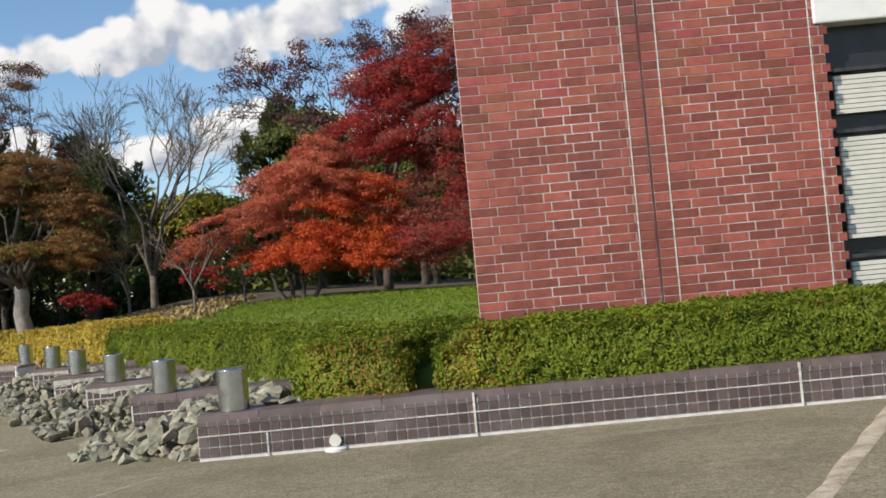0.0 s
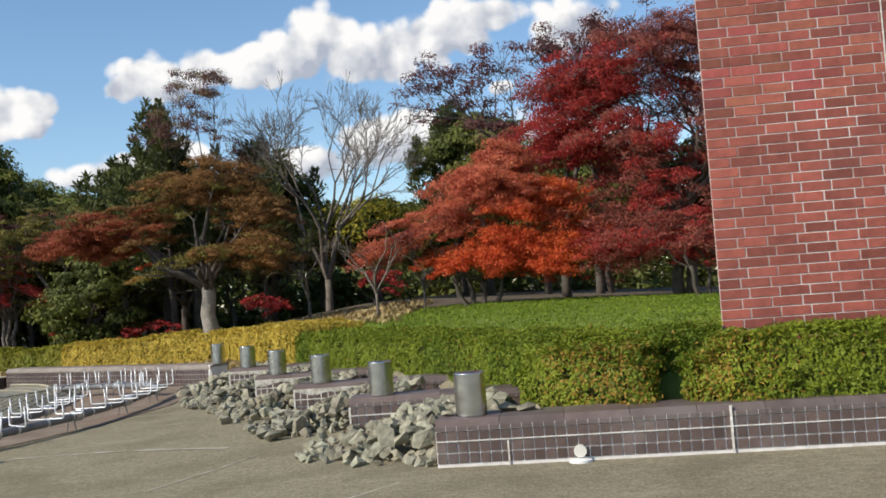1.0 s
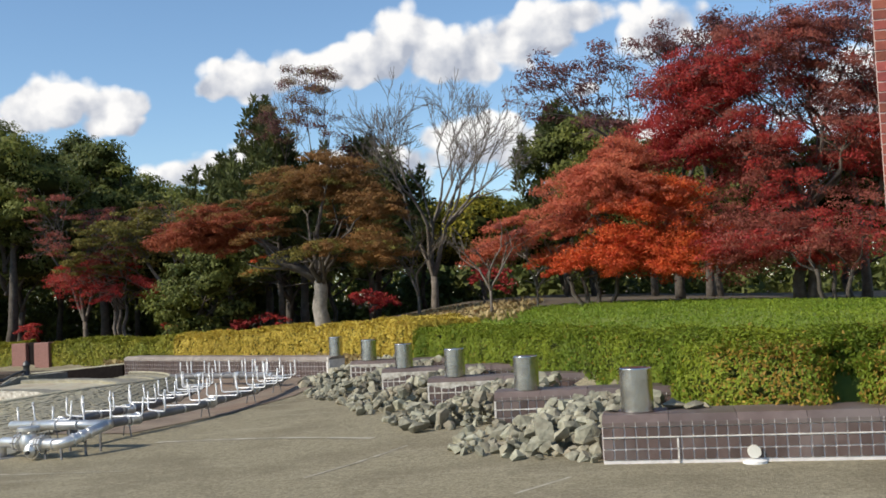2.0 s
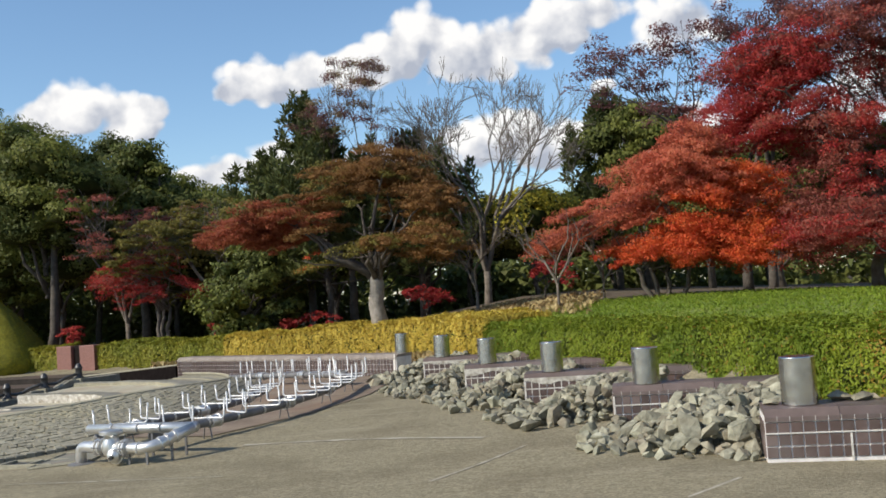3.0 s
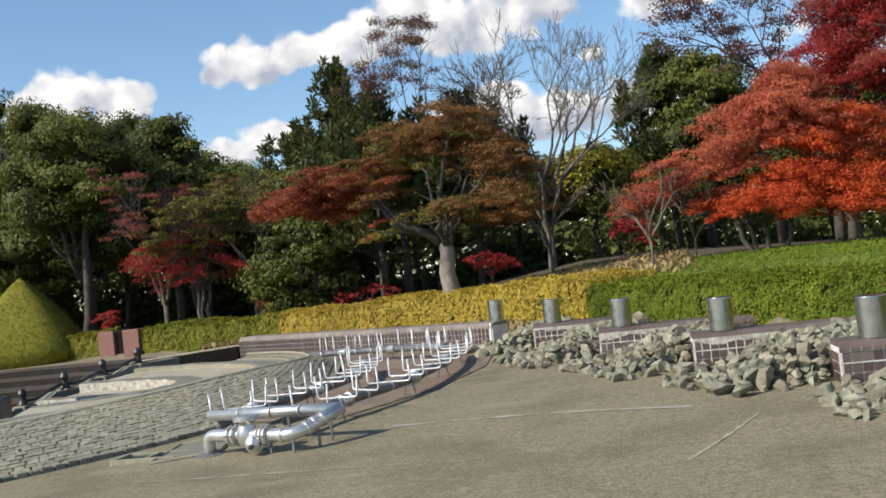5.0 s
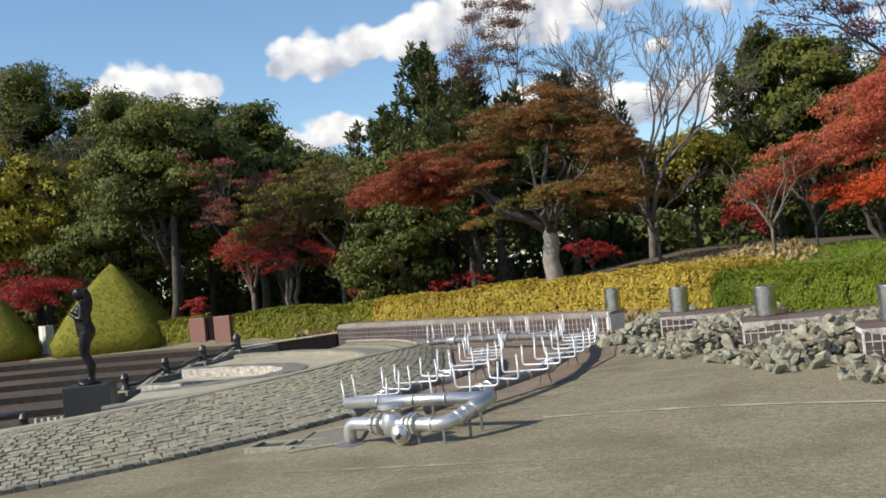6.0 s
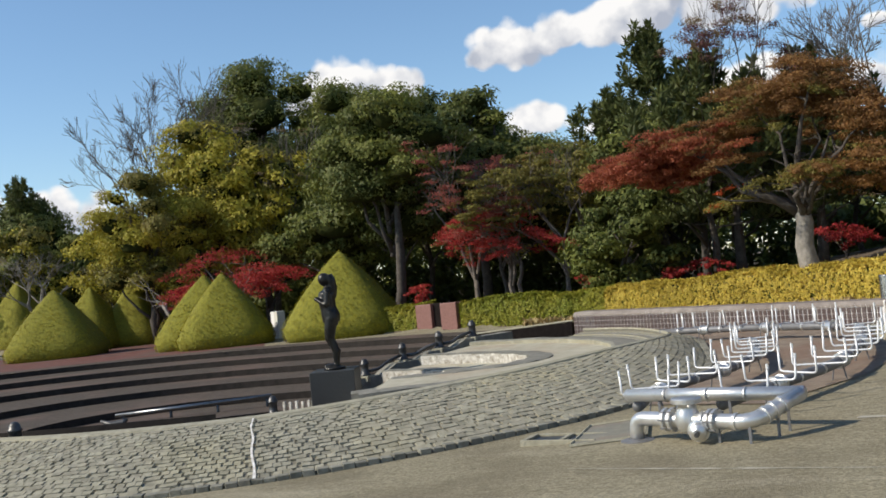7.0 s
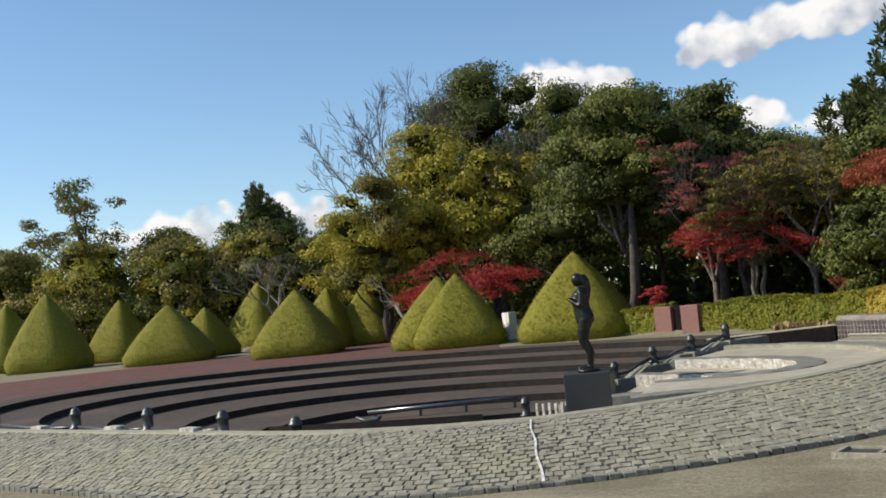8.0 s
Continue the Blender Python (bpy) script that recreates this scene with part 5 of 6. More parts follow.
iron_post((-17.05, 8.95, -0.78), "short dark iron post standing in the pit beside the plinth")
grille = thing("white_grille", "row of short white uprights beside the black plinth", "grille")
for k in range(6):
    x, y = -16.86 + 0.115 * k, 8.98 + 0.03 * k
    part("bar", box(bmesh.new(), x, x + 0.055, y, y + 0.05, -1.14, -0.56 - 0.012 * (k % 2), 0.006), LIP, grille)
part("foot_rail", box(bmesh.new(), -16.9, -16.2, 8.96, 9.2, -1.14, -1.06), BAND, grille)
stand = thing("iron_stand", "low dark iron stand with a sloping top in the pit", "stand", at=(-20.45, 8.4, floor_z), turn=20)
part("top", tube(bmesh.new(), [(-0.26, 0, 0.36), (-0.05, 0, 0.28), (0.2, 0, 0.3), (0.28, 0, 0.36)], [0.03, 0.06, 0.06, 0.03], 8), IRON, stand, smooth=True)
for x in (-0.12, 0.16):
    part("leg", tube(bmesh.new(), [(x, 0, -0.2), (x, 0, 0.28)], 0.025, 8), IRON, stand)

# ---- statue and plinth ----
PLX, PLY = -15.88, 9.32
plinth = thing("statue_plinth", "square black granite plinth", "plinth", at=(PLX, PLY, -0.78), turn=24)
bm = bmesh.new()
box(bm, -0.4, 0.4, -0.4, 0.4, -1.4, 0.73, 0.012)
part("block", bm, BLACK_STONE, plinth)
bm = bmesh.new()
lathe(bm, [(0.17, 0.0), (0.175, 0.03), (0.15, 0.05)], 14)
for sx, knee in ((-0.06, -0.05), (0.062, -0.015)):
    tube(bm, [(sx, 0.06, 0.06), (sx, -0.05, 0.07), (sx * 1.1, -0.15, 0.06)], [0.045, 0.045, 0.03], 8)
    tube(bm, [(sx, 0.04, 0.06), (sx, 0.045, 0.12), (sx, 0.055, 0.3), (sx * 0.95, knee + 0.03, 0.46), (sx * 0.92, knee, 0.52), (sx * 0.9, knee * 0.4, 0.7), (sx * 0.85, 0.02, 0.88)], [0.046, 0.045, 0.066, 0.06, 0.064, 0.09, 0.104], 12)
for sx in (-0.06, 0.06):
    tube(bm, [(sx, 0.03, 0.76), (sx, 0.04, 0.88), (sx, 0.02, 1.0)], [0.085, 0.1, 0.085], 12)
tube(bm, [(0, 0.02, 0.82), (0, 0.02, 0.92), (0, -0.01, 1.06), (0, -0.025, 1.2), (0, -0.015, 1.31), (0, 0.0, 1.38)], [0.135, 0.145, 0.125, 0.135, 0.125, 0.06], 14)
tube(bm, [(-0.15, 0.0, 1.35), (0.0, 0.0, 1.385), (0.15, 0.0, 1.35)], [0.055, 0.06, 0.055], 10)
tube(bm, [(0, 0, 1.36), (0, -0.01, 1.47)], [0.052, 0.046], 10)
bmesh.ops.create_icosphere(bm, subdivisions=3, radius=0.1, matrix=pose(0, -0.03, 1.55, 12) @ Matrix.Diagonal((0.85, 1.0, 1.2, 1)))
tube(bm, [(0, 0.02, 1.62), (0, 0.06, 1.52), (0, 0.085, 1.38), (0, 0.09, 1.22)], [0.075, 0.085, 0.075, 0.04], 10)
tube(bm, bend([(-0.16, 0, 1.35), (-0.2, 0.03, 1.08), (-0.17, -0.06, 0.84)], 0.08), [0.042] * 8, 8)
tube(bm, bend([(0.16, 0, 1.35), (0.2, -0.02, 1.1), (0.06, -0.19, 1.24)], 0.06), [0.04] * 8, 8)
statue = tagged(new("statue", mesh_of(bm, "statue", BRONZE, True)), "dark bronze standing figure on a black plinth", "statue")
cast = statue.modifiers.new("cast", "REMESH")
cast.mode, cast.voxel_size, cast.use_smooth_shade = "VOXEL", 0.014, True
soften = statue.modifiers.new("soften", "SMOOTH")
soften.iterations = 3
statue.matrix_world = pose(PLX, PLY, -0.05, 0, 0, -60) @ Matrix.Diagonal((1.17, 1.17, 1.05, 1))

# red granite blocks and a pale notice box by the hedge
slab = thing("black_slab", "upright black stone slab between red granite blocks", "stone slab", at=(-19.68, 20.82, lie(-19.68, 20.82)), turn=-12)
part("block", box(bmesh.new(), -0.15, 0.15, -0.1, 0.1, -0.05, 0.8, 0.01), CURB_DARK, slab)
for x, y in ((-20.15, 20.92), (-19.21, 20.7)):
    b = thing("granite_block", "upright red granite block standing by the hedge", "stone block", "pair of granite blocks", at=(x, y, lie(x, y)), turn=-12)
    bm = bmesh.new()
    box(bm, -0.3, 0.3, -0.2, 0.2, -0.05, 0.78, 0.015)
    part("block", bm, RED_STONE, b)
nb = thing("white_cabinet", "small white metal cabinet between clipped cones", "cabinet", at=(-27.6, 23.6, lie(-27.6, 23.6)), turn=-30)
for x0, x1, mt in ((-0.3, 0.0, WHITE_PAINT), (0.01, 0.26, LOUVRE)):
    bm = bmesh.new()
    box(bm, x0, x1, -0.15, 0.15, 0.0, 0.95, 0.01)
    part("door", bm, mt, nb)
# dark curb at the end of the bank
curb = thing("dark_curb", "low dark stone curb with a sloping top beyond the cascade", "curb")
bm = bmesh.new()
a, b = Vector((-13.45, 15.2, 0)), Vector((-16.4, 15.35, 0))
for p, hgt in ((a, 0.38), (b, 0.2)):
    for o, z in ((-0.12, -0.1), (-0.12, hgt), (0.25, hgt), (0.25, -0.1)):
        bm.verts.new((p.x, p.y + o, lie(p.x, p.y) + z))
bm.verts.ensure_lookup_table()
v = bm.verts
for k in range(4):
    bm.faces.new((v[k], v[(k + 1) % 4], v[4 + (k + 1) % 4], v[4 + k]))
bm.faces.new((v[3], v[2], v[1], v[0])); bm.faces.new((v[4], v[5], v[6], v[7]))
part("block", bm, CURB_DARK, curb)
part("cap", tube(bmesh.new(), [(a.x, a.y, lie(a.x, a.y) + 0.385), (b.x, b.y, lie(b.x, b.y) + 0.205)], 0.035, 6), COBBLE, curb, "pale stone edge")
# spot lamp at the wall's foot
lamp = thing("wall_lamp", "small round clear lamp on a white base at the wall's foot", "lamp", at=(0.6, 0.2, lie(0.6, 0.2)))
lamp_base = part("base", lathe(bmesh.new(), [(0.1, 0.0), (0.1, 0.02), (0.06, 0.03)], 18), WHITE_PAINT, lamp)
part("lens", tube(bmesh.new(), [(0, 0.0, 0.09), (0, 0.045, 0.09)], 0.055, 18), LOUVRE, lamp_base, "round pale lens")

# ---- clipped cones ----
def clipped_cone(at, r, h, label, seed, turn=0.0, tip=1.0, twin=0.0):
    c = thing("clipped_cone", label, "topiary", "clipped cones beyond the terraces", at=at, turn=turn)
    rs = np.random.default_rng(seed)

    def shell(u, a):
        # squarish plan, sides slightly bulging, drawn in at the foot
        k = (abs(math.cos(a)) ** 4 + abs(math.sin(a)) ** 4) ** (-1 / 4)
        f = (1 - u ** 1.35) ** 0.95 * (1.0 if u > 0.14 else 0.88 + u * 0.85)
        return r * f * k

    bm, rings = bmesh.new(), []
    us = [0, 0.06, 0.14, 0.25, 0.4, 0.55, 0.7, 0.82, 0.92, 0.985]
    for u in us:
        rings.append([bm.verts.new((shell(u, a) * math.cos(a) * 0.96, shell(u, a) * math.sin(a) * 0.96, u * h * 0.985 * tip)) for a in (2 * math.pi * k / 24 for k in range(24))])
    for p, q in zip(rings, rings[1:]):
        for k in range(24):
            bm.faces.new((p[k], p[(k + 1) % 24], q[(k + 1) % 24], q[k]))
    bm.faces.new(rings[0][::-1]); bm.faces.new(rings[-1])
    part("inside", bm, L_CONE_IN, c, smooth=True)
    cs, facing = [], []
    for i in range(2600):
        u = 1 - math.sqrt(rs.random())
        a = rs.random() * 2 * math.pi
        q = shell(u, a) * (0.985 + 0.035 * noise.noise(Vector((a * 2, u * 5, seed))) + 0.008 * rs.normal())
        cs.append((q * math.cos(a), q * math.sin(a), u * h * tip))
        nx, ny = math.copysign(abs(math.cos(a)) ** 3, math.cos(a)), math.copysign(abs(math.sin(a)) ** 3, math.sin(a))
        k = math.hypot(nx, ny)
        facing.append((nx / k, ny / k, 0.62 if u > 0.14 else -0.25))
    v = leaf_cloud(rs, cs, np.full((len(cs), 1), 0.018), 5, 0.022, 0.5, 0.3, 3, facing)
    part("leaves", blades_mesh("leaves", v, L_CONE, 3), None, c)
    return c


CONE_LABEL = "large yellow-green shrub clipped to a pointed cone"
for i, (x, y, r, h, turn) in enumerate(((-23.7, 21.9, 2.05, 2.8, 20), (-28.0, 21.2, 1.75, 2.5, 35), (-29.1, 21.6, 1.8, 2.5, 20), (-36.1, 21.4, 1.9, 2.6, 30), (-38.6, 25.6, 1.5, 2.7, 10), (-37.6, 27.0, 1.5, 2.8, 25),
                                        (-44.5, 21.6, 2.1, 2.6, 40), (-54.0, 25.6, 1.8, 3.3, 15), (-52.6, 20.6, 2.0, 3.8, 30), (-56.0, 29.0, 1.7, 3.4, 20), (-48.0, 30.0, 1.9, 3.6, 0), (-58.0, 21.5, 1.9, 3.6, 10), (-62.0, 26.0, 1.9, 3.7, 10), (-46.5, 25.2, 1.5, 2.4, 10))):
    clipped_cone((x, y, lie(x, y)), r, h, CONE_LABEL, 100 + i, turn)


# ---- trees ----
def limb_points(rnd, a, b, wobble, n=4):
    a, b = Vector(a), Vector(b)
    out = [a]
    for i in range(1, n):
        s = i / n
        p = a.lerp(b, s)
        out.append(p + Vector((rnd.uniform(-1, 1), rnd.uniform(-1, 1), rnd.uniform(-0.3, 1.0))) * wobble * math.sin(math.pi * s))
    out.append(b)
    return out


def tree(name, label, base, top, crowns, bark=BARK, trunk_r=0.14, fork=0.35, limbs=9, twigs=3, leaves=(), seed=1, stems=1, lean=(0, 0), category="tree", clump=0.35, wob=0.25, twig_r=0.008, gaps=0.85, limb_bark=None, hole=-0.04):
    """crowns: ellipsoids (dx, dy, z, rx, ry, rz) over the base's foot; leaves: (material, clumps, per clump, leaf size, flatness, crown indices)."""
    t = thing(name, label, category, at=base)
    rnd, rs = random.Random(seed), np.random.default_rng(seed)
    H = top
    bm, bmt = bmesh.new(), bmesh.new()
    ends = []
    for s in range(stems):
        off = Vector((0, 0, 0)) if stems == 1 else Vector((rnd.uniform(-1, 1), rnd.uniform(-1, 1), 0)) * 0.25 * stems ** 0.5
        f = Vector((lean[0] + rnd.uniform(-0.1, 0.1) * H * 0.3, lean[1], H * fork)) + off * 1.6
        pts = limb_points(rnd, off - Vector((0, 0, 0.25)), f, 0.06 * H * 0.3, 4)
        tube(bm, pts, [trunk_r * 1.35, trunk_r * 1.05, trunk_r * 0.95, trunk_r * 0.9, trunk_r * 0.8], 10)
        for i in range(max(2, limbs // stems)):
            cx, cy, cz, rx, ry, rz = crowns[rnd.randrange(len(crowns))]
            v = Vector((rnd.gauss(0, 1), rnd.gauss(0, 1), rnd.gauss(0.25, 0.8))).normalized() * rnd.uniform(0.55, 0.92)
            e = Vector((cx + v.x * rx, cy + v.y * ry, cz + v.z * rz))
            st = pts[-1].lerp(pts[-2], rnd.random() * 0.8)
            lp = limb_points(rnd, st, e, wob * (e - st).length * 0.4, 5)
            r0 = trunk_r * rnd.uniform(0.35, 0.6)
            tube(bmt, lp, [r0, r0 * 0.75, r0 * 0.55, r0 * 0.38, r0 * 0.24, r0 * 0.1], 6)
            for k in range(twigs):
                q = lp[rnd.randrange(2, 5)]
                w = q + Vector((rnd.uniform(-1, 1) * rx, rnd.uniform(-1, 1) * ry, rnd.uniform(-0.1, 1.0) * rz)) * 0.45
                tp = limb_points(rnd, q, w, wob * 0.25, 3)
                tube(bmt, tp, [r0 * 0.3, max(twig_r, r0 * 0.2), twig_r, twig_r * 0.5], 4, False)
                ends.append(w)
                if twigs >= 5:
                    for _ in range(3):
                        w2 = w.lerp(q, 0.4) + Vector((rnd.uniform(-1, 1) * rx, rnd.uniform(-1, 1) * ry, rnd.uniform(0, 1.0) * rz)) * 0.25
                        tube(bmt, [w.lerp(q, 0.4), w2], [twig_r, twig_r * 0.5], 3, False)
            ends.append(e)
    part("trunk", bm, bark, t, smooth=True)
    part("limb_work", bmt, limb_bark or bark, t, smooth=True)
    for mat, n, per, size, flatness, which in leaves:
        cs, sp = [], []
        for i in range(n):
            cx, cy, cz, rx, ry, rz = crowns[which[rnd.randrange(len(which))]]
            v = Vector((rnd.gauss(0, 1), rnd.gauss(0, 1), rnd.gauss(0, 1))).normalized() * (rnd.random() ** 0.4)
            c = Vector((cx + v.x * rx, cy + v.y * ry, cz + v.z * rz))
            if noise.noise(Vector((c.x * gaps, c.y * gaps, c.z * gaps * 1.8)) + Vector((seed, 0, 0))) < hole:
                continue
            if ends and rnd.random() < 0.35:
                c = c.lerp(min(rnd.sample(ends, min(8, len(ends))), key=lambda e: (e - c).length), 0.4)
            k = clump * rnd.uniform(0.6, 1.3)
            out = Vector((c.x, c.y, 0)).normalized() if c.xy.length > 0.2 else Vector((0, -1, 0))
            out = (out + Vector((rnd.uniform(-0.6, 0.6), rnd.uniform(-0.6, 0.6), 0))).normalized()
            for q in range(3):              # a fan of three sprays that droops outwards
                cs.append(c + out * k * 0.75 * q - Vector((0, 0, k * 0.22 * q * q * 0.5)))
                sp.append((k * (1.0 - 0.2 * q), k * (1.0 - 0.2 * q), k * (0.42 - 0.26 * min(1.0, flatness))))
        part("crown", blades_mesh("crown", leaf_cloud(rs, cs, sp, max(8, per // 3), size, flatness * 2, corners=3), mat, 3), None, t)
    return t


def grow(bm, rnd, p, d, length, r, level, ends, spread, lift, fine):
    """A limb that bends upwards and forks again and again down to fine twigs."""
    pts, q = [p], d.copy()
    for i in range(3):
        q = (q + Vector((rnd.gauss(0, 0.1), rnd.gauss(0, 0.1), lift + rnd.gauss(0, 0.05)))).normalized()
        pts.append(pts[-1] + q * length / 3)
    tube(bm, pts, [max(fine, q) for q in (r, r * 0.88, r * 0.76, r * 0.64)], 7 if level > 4 else (5 if level > 2 else 3), False)
    if level == 0:
        ends.append(pts[-1])
        return
    for k in range(3 if rnd.random() < 0.45 else 2):
        side = q.cross(Vector((rnd.gauss(0, 1), rnd.gauss(0, 1), rnd.gauss(0, 1)))).normalized()
        nd = (q + side * spread * rnd.uniform(0.55, 1.25)).normalized()
        grow(bm, rnd, pts[-1] if k else pts[-1].lerp(pts[-2], rnd.random() * 0.5), nd, length * rnd.uniform(0.62, 0.86), r * (0.62 if k else 0.52), level - 1, ends, spread, lift, fine)
    if level < 4:
        side = q.cross(Vector((rnd.gauss(0, 1), rnd.gauss(0, 1), rnd.gauss(0, 1)))).normalized()
        grow(bm, rnd, pts[1], (q + side * 0.9).normalized(), length * 0.5, r * 0.4, max(0, level - 2), ends, spread, lift, fine)


def bare(at, h, w, seed, label, bark=BARK, stems=2, leaves=(), level=5, name="bare_tree", low=0.14, pads=(0.3, 0.08), sparse=0.3, lean=0.0):
    """A leafless or thinly leaved tree of height h and crown width w; leaves: (material, per spray, leaf size)."""
    t = thing(name, label, "tree", at=at)
    rnd, rs = random.Random(seed), np.random.default_rng(seed)
    bm, ends = bmesh.new(), []
    first = h * 0.22
    for k in range(stems + 1):
        a = 2 * math.pi * (k + rnd.uniform(-0.2, 0.2)) / (stems + 1) + seed
        d = Vector((math.cos(a) * 0.42, math.sin(a) * 0.42, 1.0)).normalized()
        grow(bm, rnd, Vector((0, 0, h * low)), d, first, 0.0105 * h, level, ends, 0.58, 0.045, 0.0009 * h)
    zs, xs_ = sorted(e.z for e in ends)[int(len(ends) * 0.97)], sorted(abs(e.x) for e in ends)[int(len(ends) * 0.88)]
    kz, kx = h / zs, w * 0.5 / xs_
    sway = lambda z: lean * max(0.0, z / h) ** 1.3
    for v in bm.verts:
        f = min(1.0, max(0.0, v.co.z - h * low) / (0.15 * h))
        v.co = Vector((v.co.x * (1 + (kx - 1) * f) + sway(v.co.z), v.co.y * (1 + (kx - 1) * f), v.co.z * kz))
    part("trunk", tube(bmesh.new(), limb_points(rnd, (0, 0, -0.2), (0, 0, h * low * kz + 0.05), 0.03 * h * low, 3), [0.021 * h, 0.018 * h, 0.016 * h, 0.0145 * h], 9), bark, t, smooth=True)
    part("limb_work", bm, bark, t, smooth=True)
    ends = [Vector((e.x * kx + sway(e.z), e.y * kx, e.z * kz)) for e in ends]
    for mat, per, size in leaves:
        cs = [e for e in ends if rnd.random() < sparse and noise.noise(e * 0.9 + Vector((seed, 0, 0))) > -0.1]
        if cs:
            part("leaves", blades_mesh("leaves", leaf_cloud(rs, cs, np.tile((pads[0], pads[0], pads[1]), (len(cs), 1)), per, size, 1.2, corners=3), mat, 3), None, t)
    return t


# maples
tree("rust_maple", "broad maple with rust-brown autumn leaves and a pale forked trunk", (-8.47, 16.3, 0.75), 4.7,
     [(-3.2, 0.2, 2.75, 1.35, 1.1, 0.42), (-2.1, -0.2, 2.95, 1.2, 1.0, 0.5), (-0.4, 0, 3.75, 1.15, 1.0, 0.6), (1.15, 0.2, 3.1, 0.75, 0.9, 0.6), (0.9, -0.3, 2.05, 1.2, 0.9, 0.35), (-1.1, -0.6, 1.65, 0.9, 0.7, 0.3), (-0.6, 0.3, 2.95, 1.1, 0.9, 0.35), (0.3, -0.8, 1.95, 1.1, 0.6, 0.3), (0.4, 0.0, 4.3, 0.7, 0.7, 0.4)],
     BARK_PALE, 0.195, 0.3, 16, 4, [(L_RUSTRED, 330, 390, 0.03, 0.7, [0, 0, 1]), (L_RUST, 560, 390, 0.03, 0.7, [1, 2, 2, 3, 4, 4, 6, 8]), (L_OLIVE, 110, 330, 0.03, 0.7, [2, 5, 7, 4]), (L_SCARLET, 10, 160, 0.026, 0.8, [5])], 31, stems=1, clump=0.34, gaps=0.9, limb_bark=BARK_DARK, hole=0.02)
tree("scarlet_maple", "spreading maple with glowing orange-red leaves", (-1.45, 15.0, 1.13), 3.8,
     [(-1.0, 0, 1.95, 1.2, 1.1, 0.55), (0.8, 0, 2.0, 1.3, 1.1, 0.6), (0.2, 0, 2.85, 0.85, 0.9, 0.55), (1.5, 0, 1.35, 1.1, 0.9, 0.5), (-1.7, 0, 1.35, 0.9, 0.8, 0.4), (0.2, -0.3, 1.25, 1.4, 0.9, 0.5), (1.2, 0, 2.4, 0.9, 0.8, 0.4), (-0.7, -0.3, 1.1, 0.9, 0.7, 0.35), (1.0, -0.5, 0.95, 1.0, 0.7, 0.35), (0.4, 0, 3.4, 0.35, 0.4, 0.3)],
     BARK_DARK, 0.055, 0.16, 18, 4, [(L_SCARLET, 430, 390, 0.03, 0.5, [1, 3, 5, 6, 8, 7]), (L_SALMON, 360, 390, 0.03, 0.5, [0, 2, 2, 4, 6, 9]), (L_DUSTY, 90, 300, 0.03, 0.5, [4, 4, 0, 3, 9])], 32, stems=4, clump=0.36, gaps=1.0, hole=-0.02)
tree("crimson_maple", "tall maple with deep crimson leaves and grey limbs behind the lawn", (2.9, 16.2, 1.0), 7.3,
     [(-2.4, 0, 3.9, 1.2, 1.2, 0.7), (-1.2, 0, 4.9, 1.3, 1.2, 0.8), (-0.5, 0, 3.1, 1.3, 1.1, 0.7), (-2.1, 0, 5.4, 1.1, 1.0, 0.5), (1.2, 0, 4.0, 1.5, 1.2, 1.6), (-1.5, 0, 1.6, 1.4, 1.0, 0.7), (0.4, 0, 6.0, 1.5, 1.1, 0.8), (-0.9, -0.4, 4.0, 1.3, 1.0, 0.6), (0.0, -0.5, 1.3, 1.3, 0.9, 0.6), (1.6, 0, 6.4, 1.6, 1.1, 0.9), (2.0, -0.3, 3.2, 1.3, 1.0, 0.9), (-0.4, 0, 5.7, 1.4, 1.1, 0.8), (2.2, 0, 5.2, 1.4, 1.1, 0.9)],
     BARK, 0.13, 0.3, 24, 7, [(L_CRIMSON, 470, 300, 0.033, 0.25, [0, 0, 1, 1, 2, 3, 7, 7, 11]), (L_DUSTY, 170, 280, 0.033, 0.25, [0, 1, 3, 7, 11]), (L_DUSTY, 800, 270, 0.033, 0.3, [2, 4, 4, 5, 5, 8, 8, 10, 10, 6, 9, 11, 12]), (L_CRIMSON, 150, 240, 0.033, 0.5, [4, 8, 10]), (L_PURPLE, 300, 160, 0.036, 0.5, [3, 6, 6, 9, 9, 4, 12])], 33, stems=2, clump=0.4, gaps=1.1, hole=0.04)
bare((0.3, 18.2, 1.05), 7.0, 5.4, 34, "thin tree with dull purple leaves on dark twigs", BARK_DARK, 2, [(L_PURPLE, 60, 0.045)], name="purple_leaved_tree", sparse=0.85, pads=(0.34, 0.14))
tree("crimson_maple", "low crimson maple thicket under the taller trees", (3.4, 14.6, 0.92), 2.8,
     [(0, 0, 1.6, 1.6, 1.2, 0.9), (-1.8, 0, 1.3, 1.2, 1.0, 0.7)], BARK_DARK, 0.05, 0.25, 10, 3, [(L_CRIMSON, 60, 200, 0.028, 0.8, [0, 1]), (L_DUSTY, 80, 200, 0.028, 0.8, [0, 1])], 35, stems=3, clump=0.42)
tree("red_maple", "slender maple with thin red leaves on bare grey branches", (-18.8, 24.2, 0.3), 4.6,
     [(-0.6, 0, 2.5, 1.5, 1.2, 0.7), (0.6, 0, 1.9, 1.4, 1.0, 0.5), (-0.3, 0, 3.3, 1.3, 1.0, 0.7)], BARK, 0.07, 0.3, 12, 5, [(L_CRIMSON, 150, 150, 0.034, 0.7, [0, 0, 1]), (L_DUSTY, 70, 120, 0.034, 0.6, [0, 2])], 36, stems=3)
